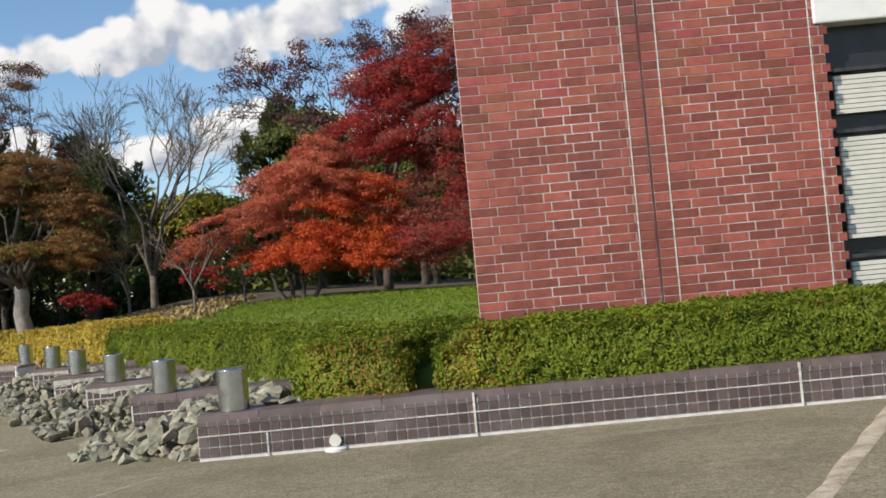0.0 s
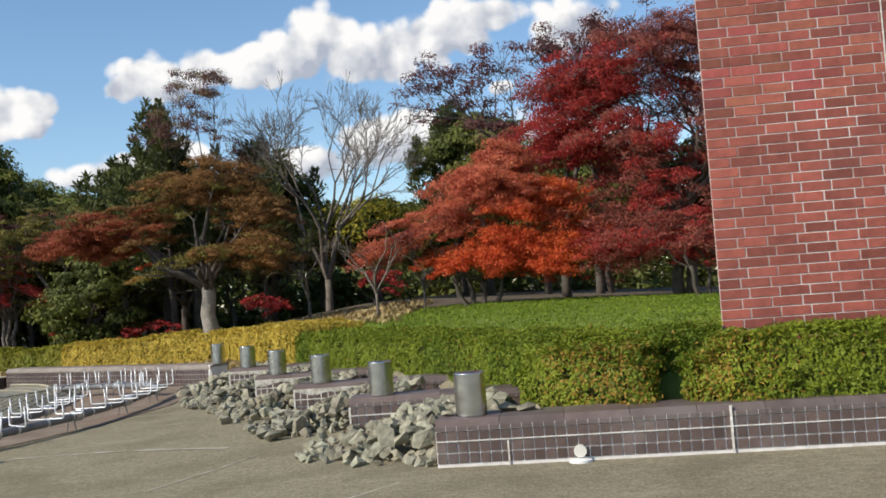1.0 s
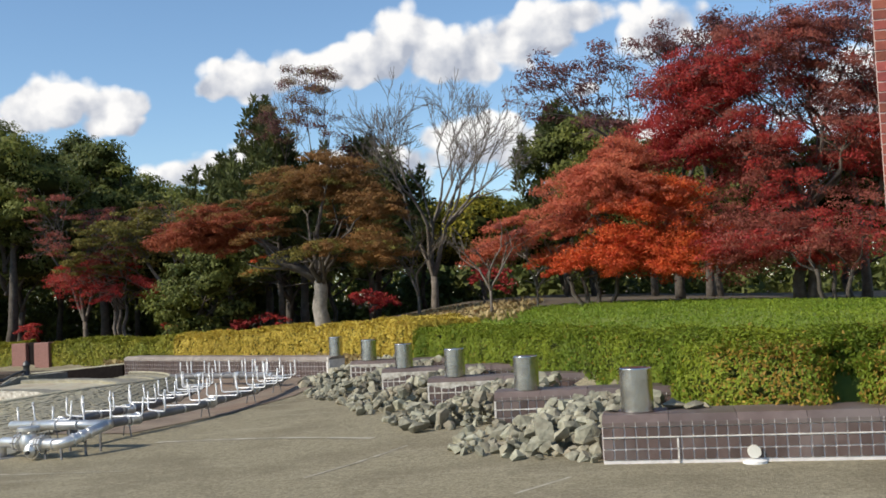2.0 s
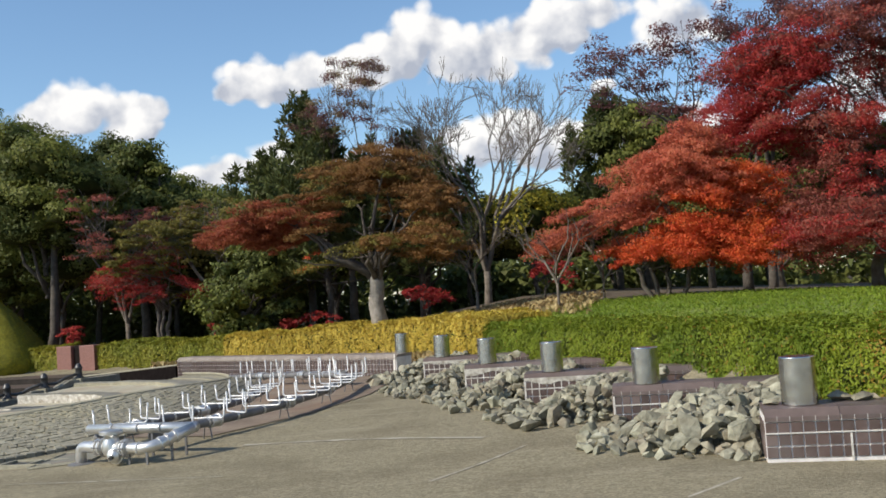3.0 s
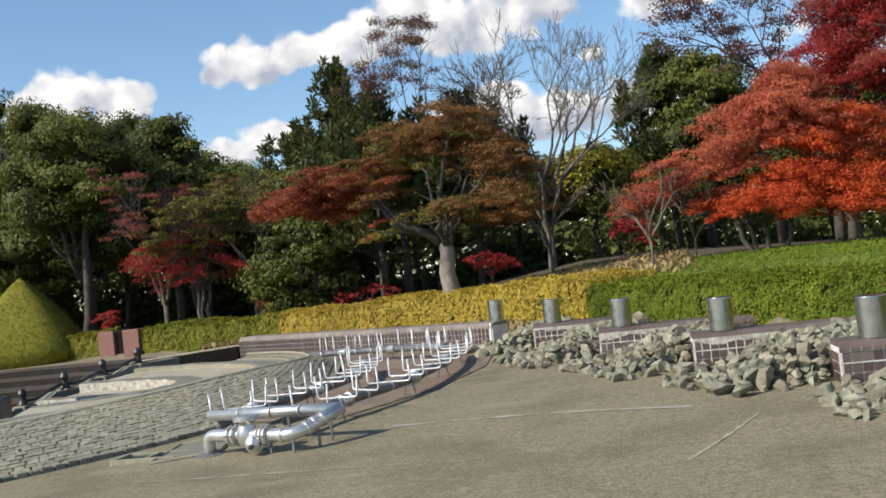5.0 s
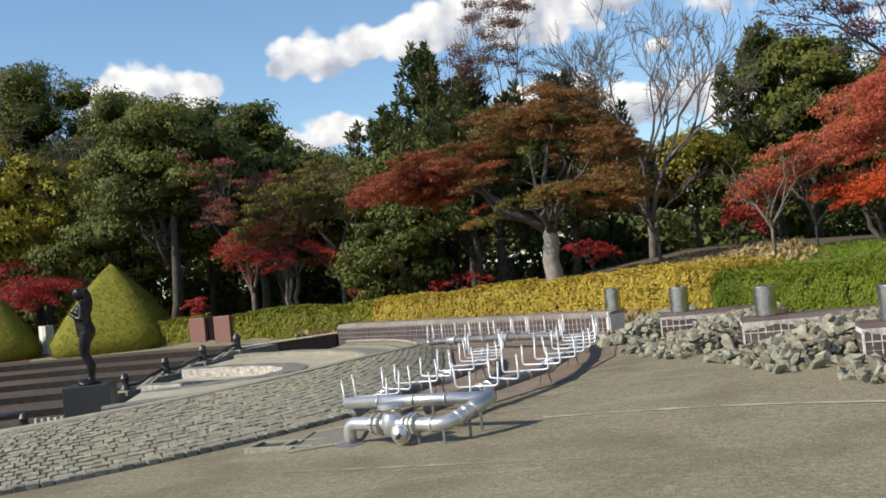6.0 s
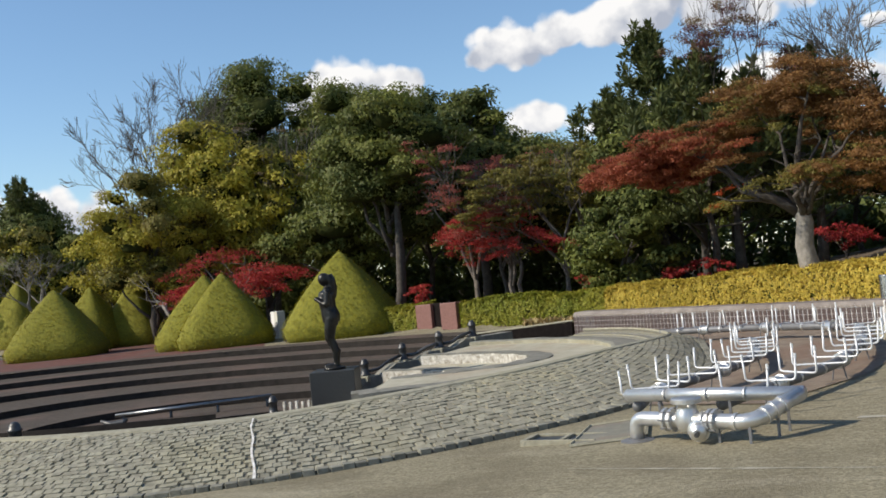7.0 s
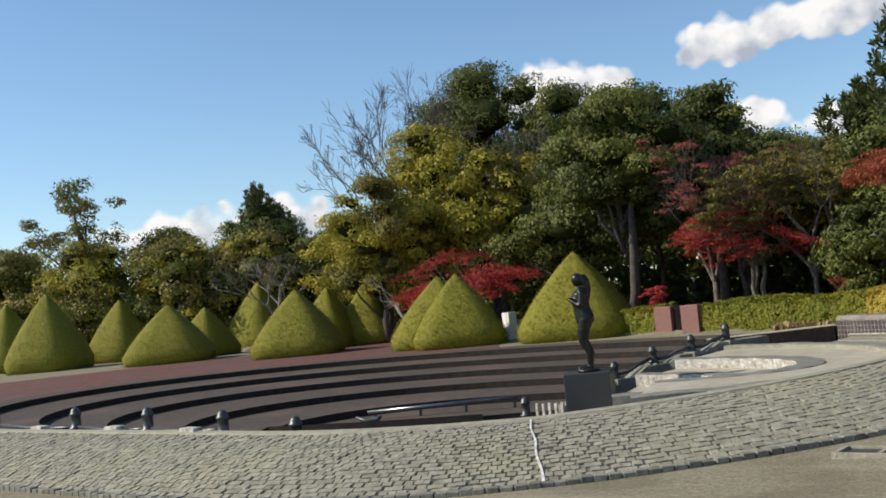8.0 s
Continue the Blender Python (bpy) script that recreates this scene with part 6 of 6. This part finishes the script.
tree("red_maple", "low bright red maple beside the clipped cones", (-31.0, 25.6, 0.0), 4.0,
     [(0, 0, 2.6, 2.3, 1.5, 0.9), (-1.5, 0, 1.9, 1.3, 1.1, 0.6), (1.6, 0, 2.2, 1.3, 1.1, 0.7)], BARK, 0.11, 0.3, 14, 3, [(L_CRIMSON, 200, 170, 0.042, 0.75, [0, 1, 2])], 37, stems=2, clump=0.5)
for i, (x, y, r) in enumerate(((-11.6, 19.9, 0.6), (-12.9, 20.3, 0.5), (-8.2, 19.6, 0.5), (-15.2, 21.6, 0.4), (-22.2, 24.4, 0.5), (-4.6, 17.5, 0.7))):
    tree("red_shrub", "small bright red shrub in the shade behind the hedge", (x, y, ground_height(x, y)), 1.1, [(0, 0, 0.75, r, r, 0.4)], BARK_DARK, 0.03, 0.3, 6, 2, [(L_CRIMSON, 26, 70, 0.05, 0.5, [0])], 60 + i, category="shrub", clump=0.22)

# bare trees
bare((-6.8, 21.6, 1.05), 6.65, 5.0, 41, "leafless tree with fine grey upright twigs", BARK, 4, level=6, low=0.12)
bare((-3.88, 14.2, 1.15), 1.9, 1.9, 42, "small leafless tree with spreading grey branches", BARK, 2, level=3)
bare((-3.0, 15.6, 1.15), 1.7, 2.4, 52, "small leafless tree with spreading grey branches", BARK, 2, level=3)
bare((-6.3, 17.4, 1.0), 2.6, 2.4, 43, "small leafless tree behind the yellow hedge", BARK, 2, [(L_DRY, 20, 0.03)], level=4, sparse=0.2)
bare((-11.1, 22.2, 0.9), 7.7, 3.2, 44, "tall sparse tree with dark twigs and a few brown leaf sprays", BARK_DARK, 1, [(L_DRY, 80, 0.035), (L_PURPLE, 90, 0.035)], sparse=0.5, pads=(0.3, 0.13))
bare((-41.0, 32.3, 0.0), 12.4, 8.0, 45, "leafless tree with fine twigs beyond the evergreens", BARK, 2, level=6)
tree("leaning_tree", "pale leaning leafless trunk at the wood edge", (-32.6, 24.6, 0.0), 3.6, [(-2.3, 0, 2.6, 0.9, 0.7, 0.7), (-1.6, 0, 1.5, 0.8, 0.6, 0.3)], BARK_PALE, 0.075, 0.4, 5, 1, (), 50, lean=(-1.2, 0), wob=0.3)
bare((-33.0, 31.0, 0.0), 9.0, 6.0, 46, "leafless grey tree among evergreens", BARK, 1, [(L_DRY, 40, 0.05)], sparse=0.2)
bare((-20.4, 25.0, 0.2), 5.5, 4.0, 47, "thin tree with pinkish bare twigs and sparse leaves", BARK, 2, [(L_DUSTY, 60, 0.04)], sparse=0.45)
bare((-17.3, 25.4, 0.2), 5.0, 3.8, 53, "thin tree with sparse olive leaves", BARK, 2, [(L_OLIVE, 70, 0.05)], sparse=0.75)
bare((1.2, 22.5, 1.0), 7.4, 5.0, 48, "leafless tree behind the red maples", BARK_DARK, 1)
bare((4.6, 17.4, 1.0), 6.6, 4.4, 54, "grey-limbed maple with thin dull red leaves", BARK, 2, [(L_DUSTY, 40, 0.035)], sparse=0.4)
bare((-46.0, 29.5, 0.0), 4.6, 4.6, 49, "grey leafless bush among the clipped cones", BARK_PALE, 3)


# evergreens
def shell_leaves(rs, lobes, per_area, size, inner=0.6):
    """Three-cornered leaf blades over the skins of leafy puffs (centre, radii, heart of the bough), turned outwards from the bough."""
    out = []
    for c, r, heart in lobes:
        n = max(14, int(per_area * r[0] * (r[1] + r[2])))
        g = rs.normal(size=(n, 3)) + np.array((0, 0, 0.2))
        g /= np.linalg.norm(g, axis=1, keepdims=True)
        k = inner + (1.0 - inner) * rs.random((n, 1)) ** 0.6 + 0.35 * rs.random((n, 1)) ** 5
        p = np.array(c) + g * np.array(r) * k
        away = p - np.array(heart)
        away /= np.linalg.norm(away, axis=1, keepdims=True) + 1e-6
        nrm = away * 0.75 + g * 0.55 + rs.normal(size=(n, 3)) * 0.4 + np.array((0, 0, 0.15))
        nrm /= np.linalg.norm(nrm, axis=1, keepdims=True)
        t = rs.normal(size=(n, 3)) + np.array((0, 0, -0.5))
        t -= nrm * (t * nrm).sum(1, keepdims=True)
        t /= np.linalg.norm(t, axis=1, keepdims=True)
        b = np.cross(nrm, t)
        w = size * (0.65 + 0.7 * rs.random((n, 1)))
        out.append(np.stack([p - t * w * 0.8 - b * w * 0.5, p + t * w, p - t * w * 0.2 + b * w * 0.65], 1).reshape(-1, 3))
    return np.concatenate(out)


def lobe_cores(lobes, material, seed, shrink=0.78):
    """Lumpy hearts of the lobes, dark with painted shade, so that the crown is not see-through everywhere."""
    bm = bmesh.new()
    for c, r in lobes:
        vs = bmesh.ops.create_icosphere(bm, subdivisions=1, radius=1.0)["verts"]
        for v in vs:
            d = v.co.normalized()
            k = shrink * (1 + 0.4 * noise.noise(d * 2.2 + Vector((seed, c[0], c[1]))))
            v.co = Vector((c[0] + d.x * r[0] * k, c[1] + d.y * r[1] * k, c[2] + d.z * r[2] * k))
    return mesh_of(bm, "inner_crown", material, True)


# near-black crown hearts: the shade between the boughs put into colour
CROWN_SHADE = surface("shaded_foliage", (0.018, 0.023, 0.006), (0.04, 0.047, 0.011), scale=6, rough=0.95, bump=0.9, bump_scale=9, spec=0.1)


def evergreen(at, h, w, seed, label, leaves, size=0.075, low=0.17, n=20, bark=BARK_DARK, name="evergreen_tree", point=0.0, dens=150, core=0.7, puffs=13, airy=0.0):
    """A broad-leaved evergreen: boughs over an uneven envelope, each carrying many small leafy puffs."""
    t = thing(name, label, "tree", at=at)
    r, rs = random.Random(seed), np.random.default_rng(seed)
    boughs = []
    sway = Vector((r.uniform(-0.08, 0.08) * w, 0, 0))
    for i in range(n):
        f = (i + r.random()) / n
        z = h * (low + 0.06 + (0.84 - low) * f)
        env = (math.sin(math.pi * min(1.0, 0.2 + 0.75 * f)) ** 0.55) * (1 - point * f)
        a = i * 2.4 + r.uniform(-0.6, 0.6)
        d = w * 0.5 * env * r.uniform(0.25, 0.85)
        k = w * r.uniform(0.12, 0.21) * (0.6 + 0.4 * env) * (1 - 0.4 * point * f) * (0.6 if not core else 1.0)
        if not core:
            d = w * 0.5 * r.uniform(0.2, 1.0) * (1.1 - 0.6 * f)
        boughs.append(((d * math.cos(a) + sway.x * f, d * 0.8 * math.sin(a), z), (k * r.uniform(0.95, 1.35), k, k * r.uniform(0.5, 0.75))))
    boughs.append(((sway.x, 0, h * 0.9), (w * 0.15 * (1 - 0.5 * point), w * 0.15 * (1 - 0.5 * point), h * 0.07)))
    bm = bmesh.new()
    tube(bm, limb_points(r, (0, 0, -0.2), (sway.x, 0, h * 0.7), 0.2, 5), [0.025 * h, 0.022 * h, 0.019 * h, 0.014 * h, 0.01 * h, 0.005 * h], 8)
    for c, _ in boughs[::2]:
        tube(bm, limb_points(r, (0, 0, max(0.3, c[2] - 0.25 * h)), c, 0.25, 3), [0.011 * h, 0.008 * h, 0.006 * h, 0.003 * h], 5)
    part("trunk", bm, bark, t, smooth=True)
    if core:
        part("inner_crown", lobe_cores(boughs, CROWN_SHADE, seed, core), None, t)
    groups = {}
    for c, q in boughs:
        own = leaves[r.randrange(len(leaves))]
        for j in range(puffs):
            g = Vector((r.gauss(0, 1), r.gauss(-0.15, 1), r.gauss(0.25, 0.8))).normalized()
            if g.z < -0.45:
                g.z = -g.z
            m = r.uniform(0.62, 1.12)
            k = q[1] * r.uniform(0.28, 0.5)
            mat = own if r.random() < 0.75 else leaves[r.randrange(len(leaves))]
            groups.setdefault(mat.name, []).append(((c[0] + g.x * q[0] * m, c[1] + g.y * q[1] * m, c[2] + g.z * q[2] * m), (k * r.uniform(0.9, 1.4), k, k * r.uniform(0.55, 0.85)), c))
    for mat in {m.name: m for m in leaves}.values():
        if mat.name in groups:
            part("crown", blades_mesh("crown", shell_leaves(rs, groups[mat.name], dens * (1 - airy), size), mat, 3), None, t)
    return t


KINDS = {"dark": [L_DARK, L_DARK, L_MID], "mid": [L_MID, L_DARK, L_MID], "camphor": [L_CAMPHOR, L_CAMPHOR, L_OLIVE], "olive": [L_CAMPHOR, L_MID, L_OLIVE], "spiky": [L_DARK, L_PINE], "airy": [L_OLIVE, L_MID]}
WORDS = {"dark": "dense dark green evergreen tree with lobed crown", "mid": "rounded evergreen tree with mid-green leaves", "camphor": "camphor-like tree with yellow-green sunlit leaves", "olive": "open-crowned tree with olive leaves", "spiky": "dark evergreen with an uneven top", "airy": "tall open tree with clustered olive foliage"}
# kind, x, y, height of the top, width
WOOD = [("camphor", -36.0, 26.6, 7.3, 5.4), ("camphor", -35.4, 29.6, 9.6, 6.2), ("camphor", -32.9, 30.2, 8.2, 5.4), ("dark", -38.1, 38.1, 14.0, 10.6), ("mid", -32.7, 38.0, 11.8, 8.0), ("spiky", -28.0, 38.3, 11.0, 6.0),
        ("dark", -24.7, 27.6, 6.1, 7.2), ("dark", -27.9, 28.0, 4.8, 5.6), ("mid", -24.3, 36.7, 8.0, 7.0), ("mid", -21.3, 35.7, 6.8, 6.6), ("airy", -61.6, 28.6, 10.8, 9.0), ("olive", -59.1, 27.4, 6.6, 9.1),
        ("olive", -57.6, 32.0, 7.3, 8.4), ("mid", -57.5, 38.9, 8.9, 8.6), ("mid", -54.2, 34.3, 6.4, 8.1), ("mid", -47.9, 34.8, 5.8, 6.8), ("camphor", -41.2, 30.0, 5.5, 4.8), ("dark", -23.4, 24.8, 8.4, 6.2),
        ("dark", -21.7, 28.6, 8.6, 5.0), ("dark", -13.8, 20.4, 3.6, 3.3), ("mid", -12.7, 25.2, 6.0, 5.6), ("mid", -9.3, 24.1, 6.2, 5.0), ("olive", -5.6, 23.6, 4.5, 5.2), ("mid", -2.3, 26.0, 7.5, 4.2),
        ("mid", -0.4, 25.0, 6.2, 4.6), ("dark", 1.6, 23.8, 5.4, 6.0), ("olive", -17.4, 28.5, 5.2, 6.4), ("mid", -15.6, 33.5, 6.6, 7.0), ("dark", 4.6, 19.5, 5.0, 5.4), ("dark", -43.0, 36.0, 6.0, 7.0), ("mid", -50.0, 44.0, 8.0, 9.0), ("olive", -68.0, 27.0, 7.0, 9.0), ("olive", -53.0, 28.8, 6.2, 6.5), ("olive", -49.6, 31.6, 6.2, 6.2), ("mid", -46.6, 35.6, 6.5, 6.0)]
SHADE_TREES = [("dark", -29.5, 31.4, 5.6, 6.0), ("dark", -25.6, 31.6, 6.0, 6.0), ("dark", -22.0, 31.8, 5.8, 6.0), ("dark", -18.4, 31.6, 5.0, 6.0), ("dark", -12.6, 29.6, 5.0, 6.0), ("dark", -8.6, 28.4, 4.8, 6.0), ("dark", -3.6, 30.0, 5.0, 6.4), ("dark", 1.6, 28.0, 5.2, 6.4), ("dark", -20.4, 27.2, 4.7, 4.6)]       # mostly hidden trees added inside the wood to cast shade beneath it
for i, (kind, x, y, top, w) in enumerate(WOOD + SHADE_TREES):
    g = ground_height(x, y)
    far = x < -46
    low = 0.48 if kind == "airy" else (0.04 if top < 4.0 else (0.44 if i >= len(WOOD) or (-29 < x < -20 and y < 30) else (0.32 if x > -31 else 0.19)))
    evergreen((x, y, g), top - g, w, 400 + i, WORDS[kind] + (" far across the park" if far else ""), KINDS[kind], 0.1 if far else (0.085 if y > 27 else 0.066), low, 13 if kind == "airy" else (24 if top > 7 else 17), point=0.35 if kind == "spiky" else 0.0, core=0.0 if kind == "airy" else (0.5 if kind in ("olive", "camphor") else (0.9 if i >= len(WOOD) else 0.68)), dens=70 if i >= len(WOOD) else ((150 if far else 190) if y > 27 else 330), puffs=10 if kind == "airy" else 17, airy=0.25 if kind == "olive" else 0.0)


def needles(rs, tufts, per, length):
    """Needle blades springing outwards and up from tufts (centre, radius)."""
    c = np.repeat(np.array([q[0] for q in tufts], float), per, 0)
    k = np.repeat(np.array([[q[1]] for q in tufts], float), per, 0)
    n = len(c)
    g = rs.normal(size=(n, 3))
    g /= np.linalg.norm(g, axis=1, keepdims=True)
    p = c + g * k * rs.random((n, 1)) ** 0.5 * np.array((1, 1, 0.6))
    t = g * 0.7 + rs.normal(size=(n, 3)) * 0.25 + np.array((0, 0, 0.75))
    t /= np.linalg.norm(t, axis=1, keepdims=True)
    b = np.cross(t, rs.normal(size=(n, 3)))
    b /= np.linalg.norm(b, axis=1, keepdims=True)
    w = length * (0.7 + 0.6 * rs.random((n, 1)))
    return np.stack([p, p + t * w * 0.5 - b * w * 0.13, p + t * w, p + t * w * 0.5 + b * w * 0.13], 1).reshape(-1, 3)


def pine(at, h, w, seed, label, tip=1.0):
    """Loose conifer: uneven up-curved boughs carrying upright tufts of needles."""
    t = thing("pine_tree", label, "tree", at=at)
    r, rs = random.Random(seed), np.random.default_rng(seed)
    bm, tufts = bmesh.new(), []
    stem = limb_points(r, (0, 0, -0.2), (r.uniform(-0.2, 0.2), 0, h * 0.97), 0.15, 6)
    tube(bm, stem, [0.02 * h, 0.018 * h, 0.015 * h, 0.011 * h, 0.008 * h, 0.005 * h, 0.002 * h], 8)
    boughs = int(h * 7)
    for i in range(boughs):
        f = i / (boughs - 1)
        z = h * (0.2 + 0.74 * f)
        a = i * 2.4 + r.uniform(-0.5, 0.5)
        L = (w * 0.5 * (1 - f ** 3) * (1 - 0.4 * f) + 0.3) * r.uniform(0.4, 1.15)
        rise = L * r.uniform(0.2, 0.75)
        o = stem[min(5, int(f * 6))]
        s0, e = Vector((o.x, o.y, z)), Vector((o.x + L * math.cos(a), o.y + L * math.sin(a), z + rise))
        m = s0.lerp(e, 0.55) + Vector((0, 0, -0.12 * L))
        tube(bm, [s0, m, e], [0.03, 0.018, 0.006], 5, False)
        for q in range(int(3 + L * 7)):
            u = r.uniform(0.3, 1.0)
            p = s0.lerp(m, u / 0.55) if u < 0.55 else m.lerp(e, (u - 0.55) / 0.45)
            tufts.append((p + Vector((r.gauss(0, 0.16), r.gauss(0, 0.16), r.uniform(0.0, 0.22))) * (0.4 + 0.35 * L), r.uniform(0.1, 0.17)))
        tufts.append((e + Vector((0, 0, 0.1)), 0.16))
        for q in range(1, 4):
            tufts.append((e + Vector((0, 0, 0.1 + 0.16 * q)), 0.13 - 0.025 * q))
    for q in range(4):
        tufts.append((stem[-1] + Vector((0, 0, -0.15 * q)), 0.1 + 0.04 * q))
    part("trunk", bm, BARK_DARK, t, smooth=True)
    part("crown", blades_mesh("crown", needles(rs, tufts, 20, 0.25), L_PINE), None, t)
    return t


pine((-11.6, 21.4, 0.9), 5.5, 4.2, 301, "broad dark pine behind the rust maple")
pine((-15.1, 29.3, 0.5), 8.8, 3.4, 302, "tall pine with upright tufts standing over the wood")
pine((-15.9, 27.6, 0.6), 6.3, 4.2, 306, "broad dark pine among the evergreens")
pine((-9.0, 22.4, 0.9), 5.2, 4.6, 303, "small dark pine behind the rust maple")
pine((-3.3, 27.0, 1.0), 6.6, 3.4, 304, "tall pine behind the evergreens")
pine((-56.5, 38.0, 0.0), 9.8, 5.0, 305, "distant narrow conifer across the park")

# undergrowth and the far wood close the view
rs = np.random.default_rng(77)
cs = []
for i in range(1700):
    x = rs.uniform(-75, 14)
    y = 33.0 + rs.uniform(0, 5) + (6 if x < -40 else 0)
    cs.append((x, y, 0.4 + rs.random() ** 1.3 * 2.6))
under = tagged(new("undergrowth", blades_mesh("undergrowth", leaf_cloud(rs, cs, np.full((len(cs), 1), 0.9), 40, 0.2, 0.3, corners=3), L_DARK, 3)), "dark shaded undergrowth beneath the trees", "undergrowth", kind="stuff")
cs = []
for i in range(2000):
    x = rs.uniform(-160, 60)
    y = 52 + rs.uniform(0, 30) - max(0, -x - 70) * 0.35
    hh = 6.0 + 2.2 * noise.noise(Vector((x * 0.09, 3, 1))) + 1.2 * noise.noise(Vector((x * 0.3, 7, 1)))
    cs.append((x, y, rs.random() ** 0.7 * hh))
wood = tagged(new("far_wood", blades_mesh("far_wood", leaf_cloud(rs, cs, np.full((len(cs), 1), 1.3), 30, 0.32, 0.3, corners=3), L_MID, 3)), "far wood of dark green trees closing the park", "woodland", kind="stuff")

# ---- cobbles of the bank ----
rng = random.Random(9)
COB_L, COB_ROWS = 0.112, 21
cob_cache = []
for i in range(6):
    bm = bmesh.new()
    w, d = COB_L * rng.uniform(0.9, 0.98), 0.092
    box(bm, -w / 2, w / 2, -d / 2, d / 2, -0.03, 0.006)
    for v in bm.verts:
        if v.co.z > 0:
            v.co.x *= 0.9
            v.co.y *= 0.88
            v.co.z += rng.uniform(-0.005, 0.006)
    cob_cache.append(mesh_of(bm, "cobble", COBBLE))
edge_mesh = mesh_of(box(bmesh.new(), -0.06, 0.06, -0.055, 0.055, -0.1, 0.055, 0.008), "edge_stone", COBBLE_DARK)
slope_len = math.hypot(R_OUT - R_RIM, 0.44)
jobs = []
for r in range(COB_ROWS):
    for c in range(int(BANK_LEN / COB_L)):
        s = (c + (0.5 if r % 2 else 0.0)) * COB_L + rng.uniform(-0.022, 0.022)
        wide = foot_radius(BANK_A0 + max(0.0, s - 8.4) / R_OUT) - R_RIM
        u0 = (r + 0.5) * ((R_OUT - R_RIM) / COB_ROWS) / wide          # courses run level with the foot
        if 0 < s < BANK_LEN - 0.1 and u0 < 0.985:
            jobs.append((s, u0))
vs, fs = [], []
count = 0
for s, u in jobs:
    p = Vector(bank_point(s, u))
    q, w = Vector(bank_point(s + 0.05, u)), Vector(bank_point(s, min(1.0, u + 0.03)))
    if u > 0.96:
        w = p + (p - Vector(bank_point(s, u - 0.03)))
    ex = (q - p).normalized()
    ez = ex.cross((w - p).normalized()).normalized()
    ey = ez.cross(ex)
    scale = 1.0 if s < 8.4 else 0.1 + 0.9 * math.hypot(p.x - BX, p.y - BY) / R_OUT
    tilt = rng.uniform(-0.05, 0.05)
    m = Matrix((ex, ey, ez)).transposed().to_4x4()
    m.translation = p + ez * rng.uniform(-0.008, 0.004)
    m = m @ pose(0, 0, 0, math.degrees(tilt), math.degrees(rng.uniform(-0.04, 0.04)), rng.uniform(-3, 3)) @ Matrix.Diagonal((scale, 1, 1, 1))
    if 12.2 < s < 14.6 and count < 300:
        part("cobble", rng.choice(cob_cache), None, bank, at=m)
        count += 1
    else:
        b = len(vs)
        hx, hy = COB_L * rng.uniform(0.43, 0.53), 0.047 * rng.uniform(0.92, 1.06)
        k = rng.uniform(0.9, 0.98)
        vs += [tuple(m @ Vector(c)) for c in ((-hx, -hy, -0.03), (hx, -hy, -0.03), (hx, hy, -0.03), (-hx, hy, -0.03), (-hx * k, -hy * k, 0.006), (hx * k, -hy * k, 0.008), (hx * k, hy * k, 0.006), (-hx * k, hy * k, 0.004))]
        fs += [(b + 4, b + 5, b + 6, b + 7), (b, b + 1, b + 5, b + 4), (b + 1, b + 2, b + 6, b + 5), (b + 2, b + 3, b + 7, b + 6), (b + 3, b, b + 4, b + 7)]
rest = part("cobbles", raw_mesh("cobbles", vs, fs, COBBLE_JOINED), None, bank)
rest["kind"] = "stuff"
s = 0.1
while s < BANK_LEN:
    p, q = Vector(bank_point(s, 0)), Vector(bank_point(s + 0.05, 0))
    part("edge_stone", edge_mesh, None, bank, at=pose(p.x, p.y, p.z + rng.uniform(-0.01, 0.01), 0, 0, math.degrees(math.atan2(q.y - p.y, q.x - p.x)) + rng.uniform(-4, 4)))
    s += 0.13 * rng.uniform(0.92, 1.1)
# smooth concrete strip along the rim
vs, fs, n = [], [], 150
for i in range(n + 1):
    s = BANK_LEN * i / n
    for u, dz in ((0.93, -0.01), (0.94, 0.02), (1.0, 0.03), (1.055, 0.0)):
        x, y, z = bank_point(s, u)
        vs.append((x, y, z + dz))
for i in range(n):
    for k in range(3):
        fs.append((4 * i + k, 4 * i + 4 + k, 4 * i + 5 + k, 4 * i + k + 1))
part("rim_coping", raw_mesh("rim_coping", vs, fs, COBBLE), None, bank, "smooth grey concrete rim")
# pale seam up the bank
sv = []
for i in range(17):
    u = 0.02 + 0.96 * i / 16
    for ds in (-0.5, 0.5):
        x, y, z = bank_point(13.38 + ds * rng.uniform(0.018, 0.04) - 0.18 * u + 0.012 * math.sin(i * 0.9), u)
        sv.append((x, y, z + 0.02))
part("lime_seam", raw_mesh("lime_seam", sv, [(2 * i, 2 * i + 1, 2 * i + 3, 2 * i + 2) for i in range(16)], JOINT_WHITE), None, bank, "white lime seam across the cobbles")
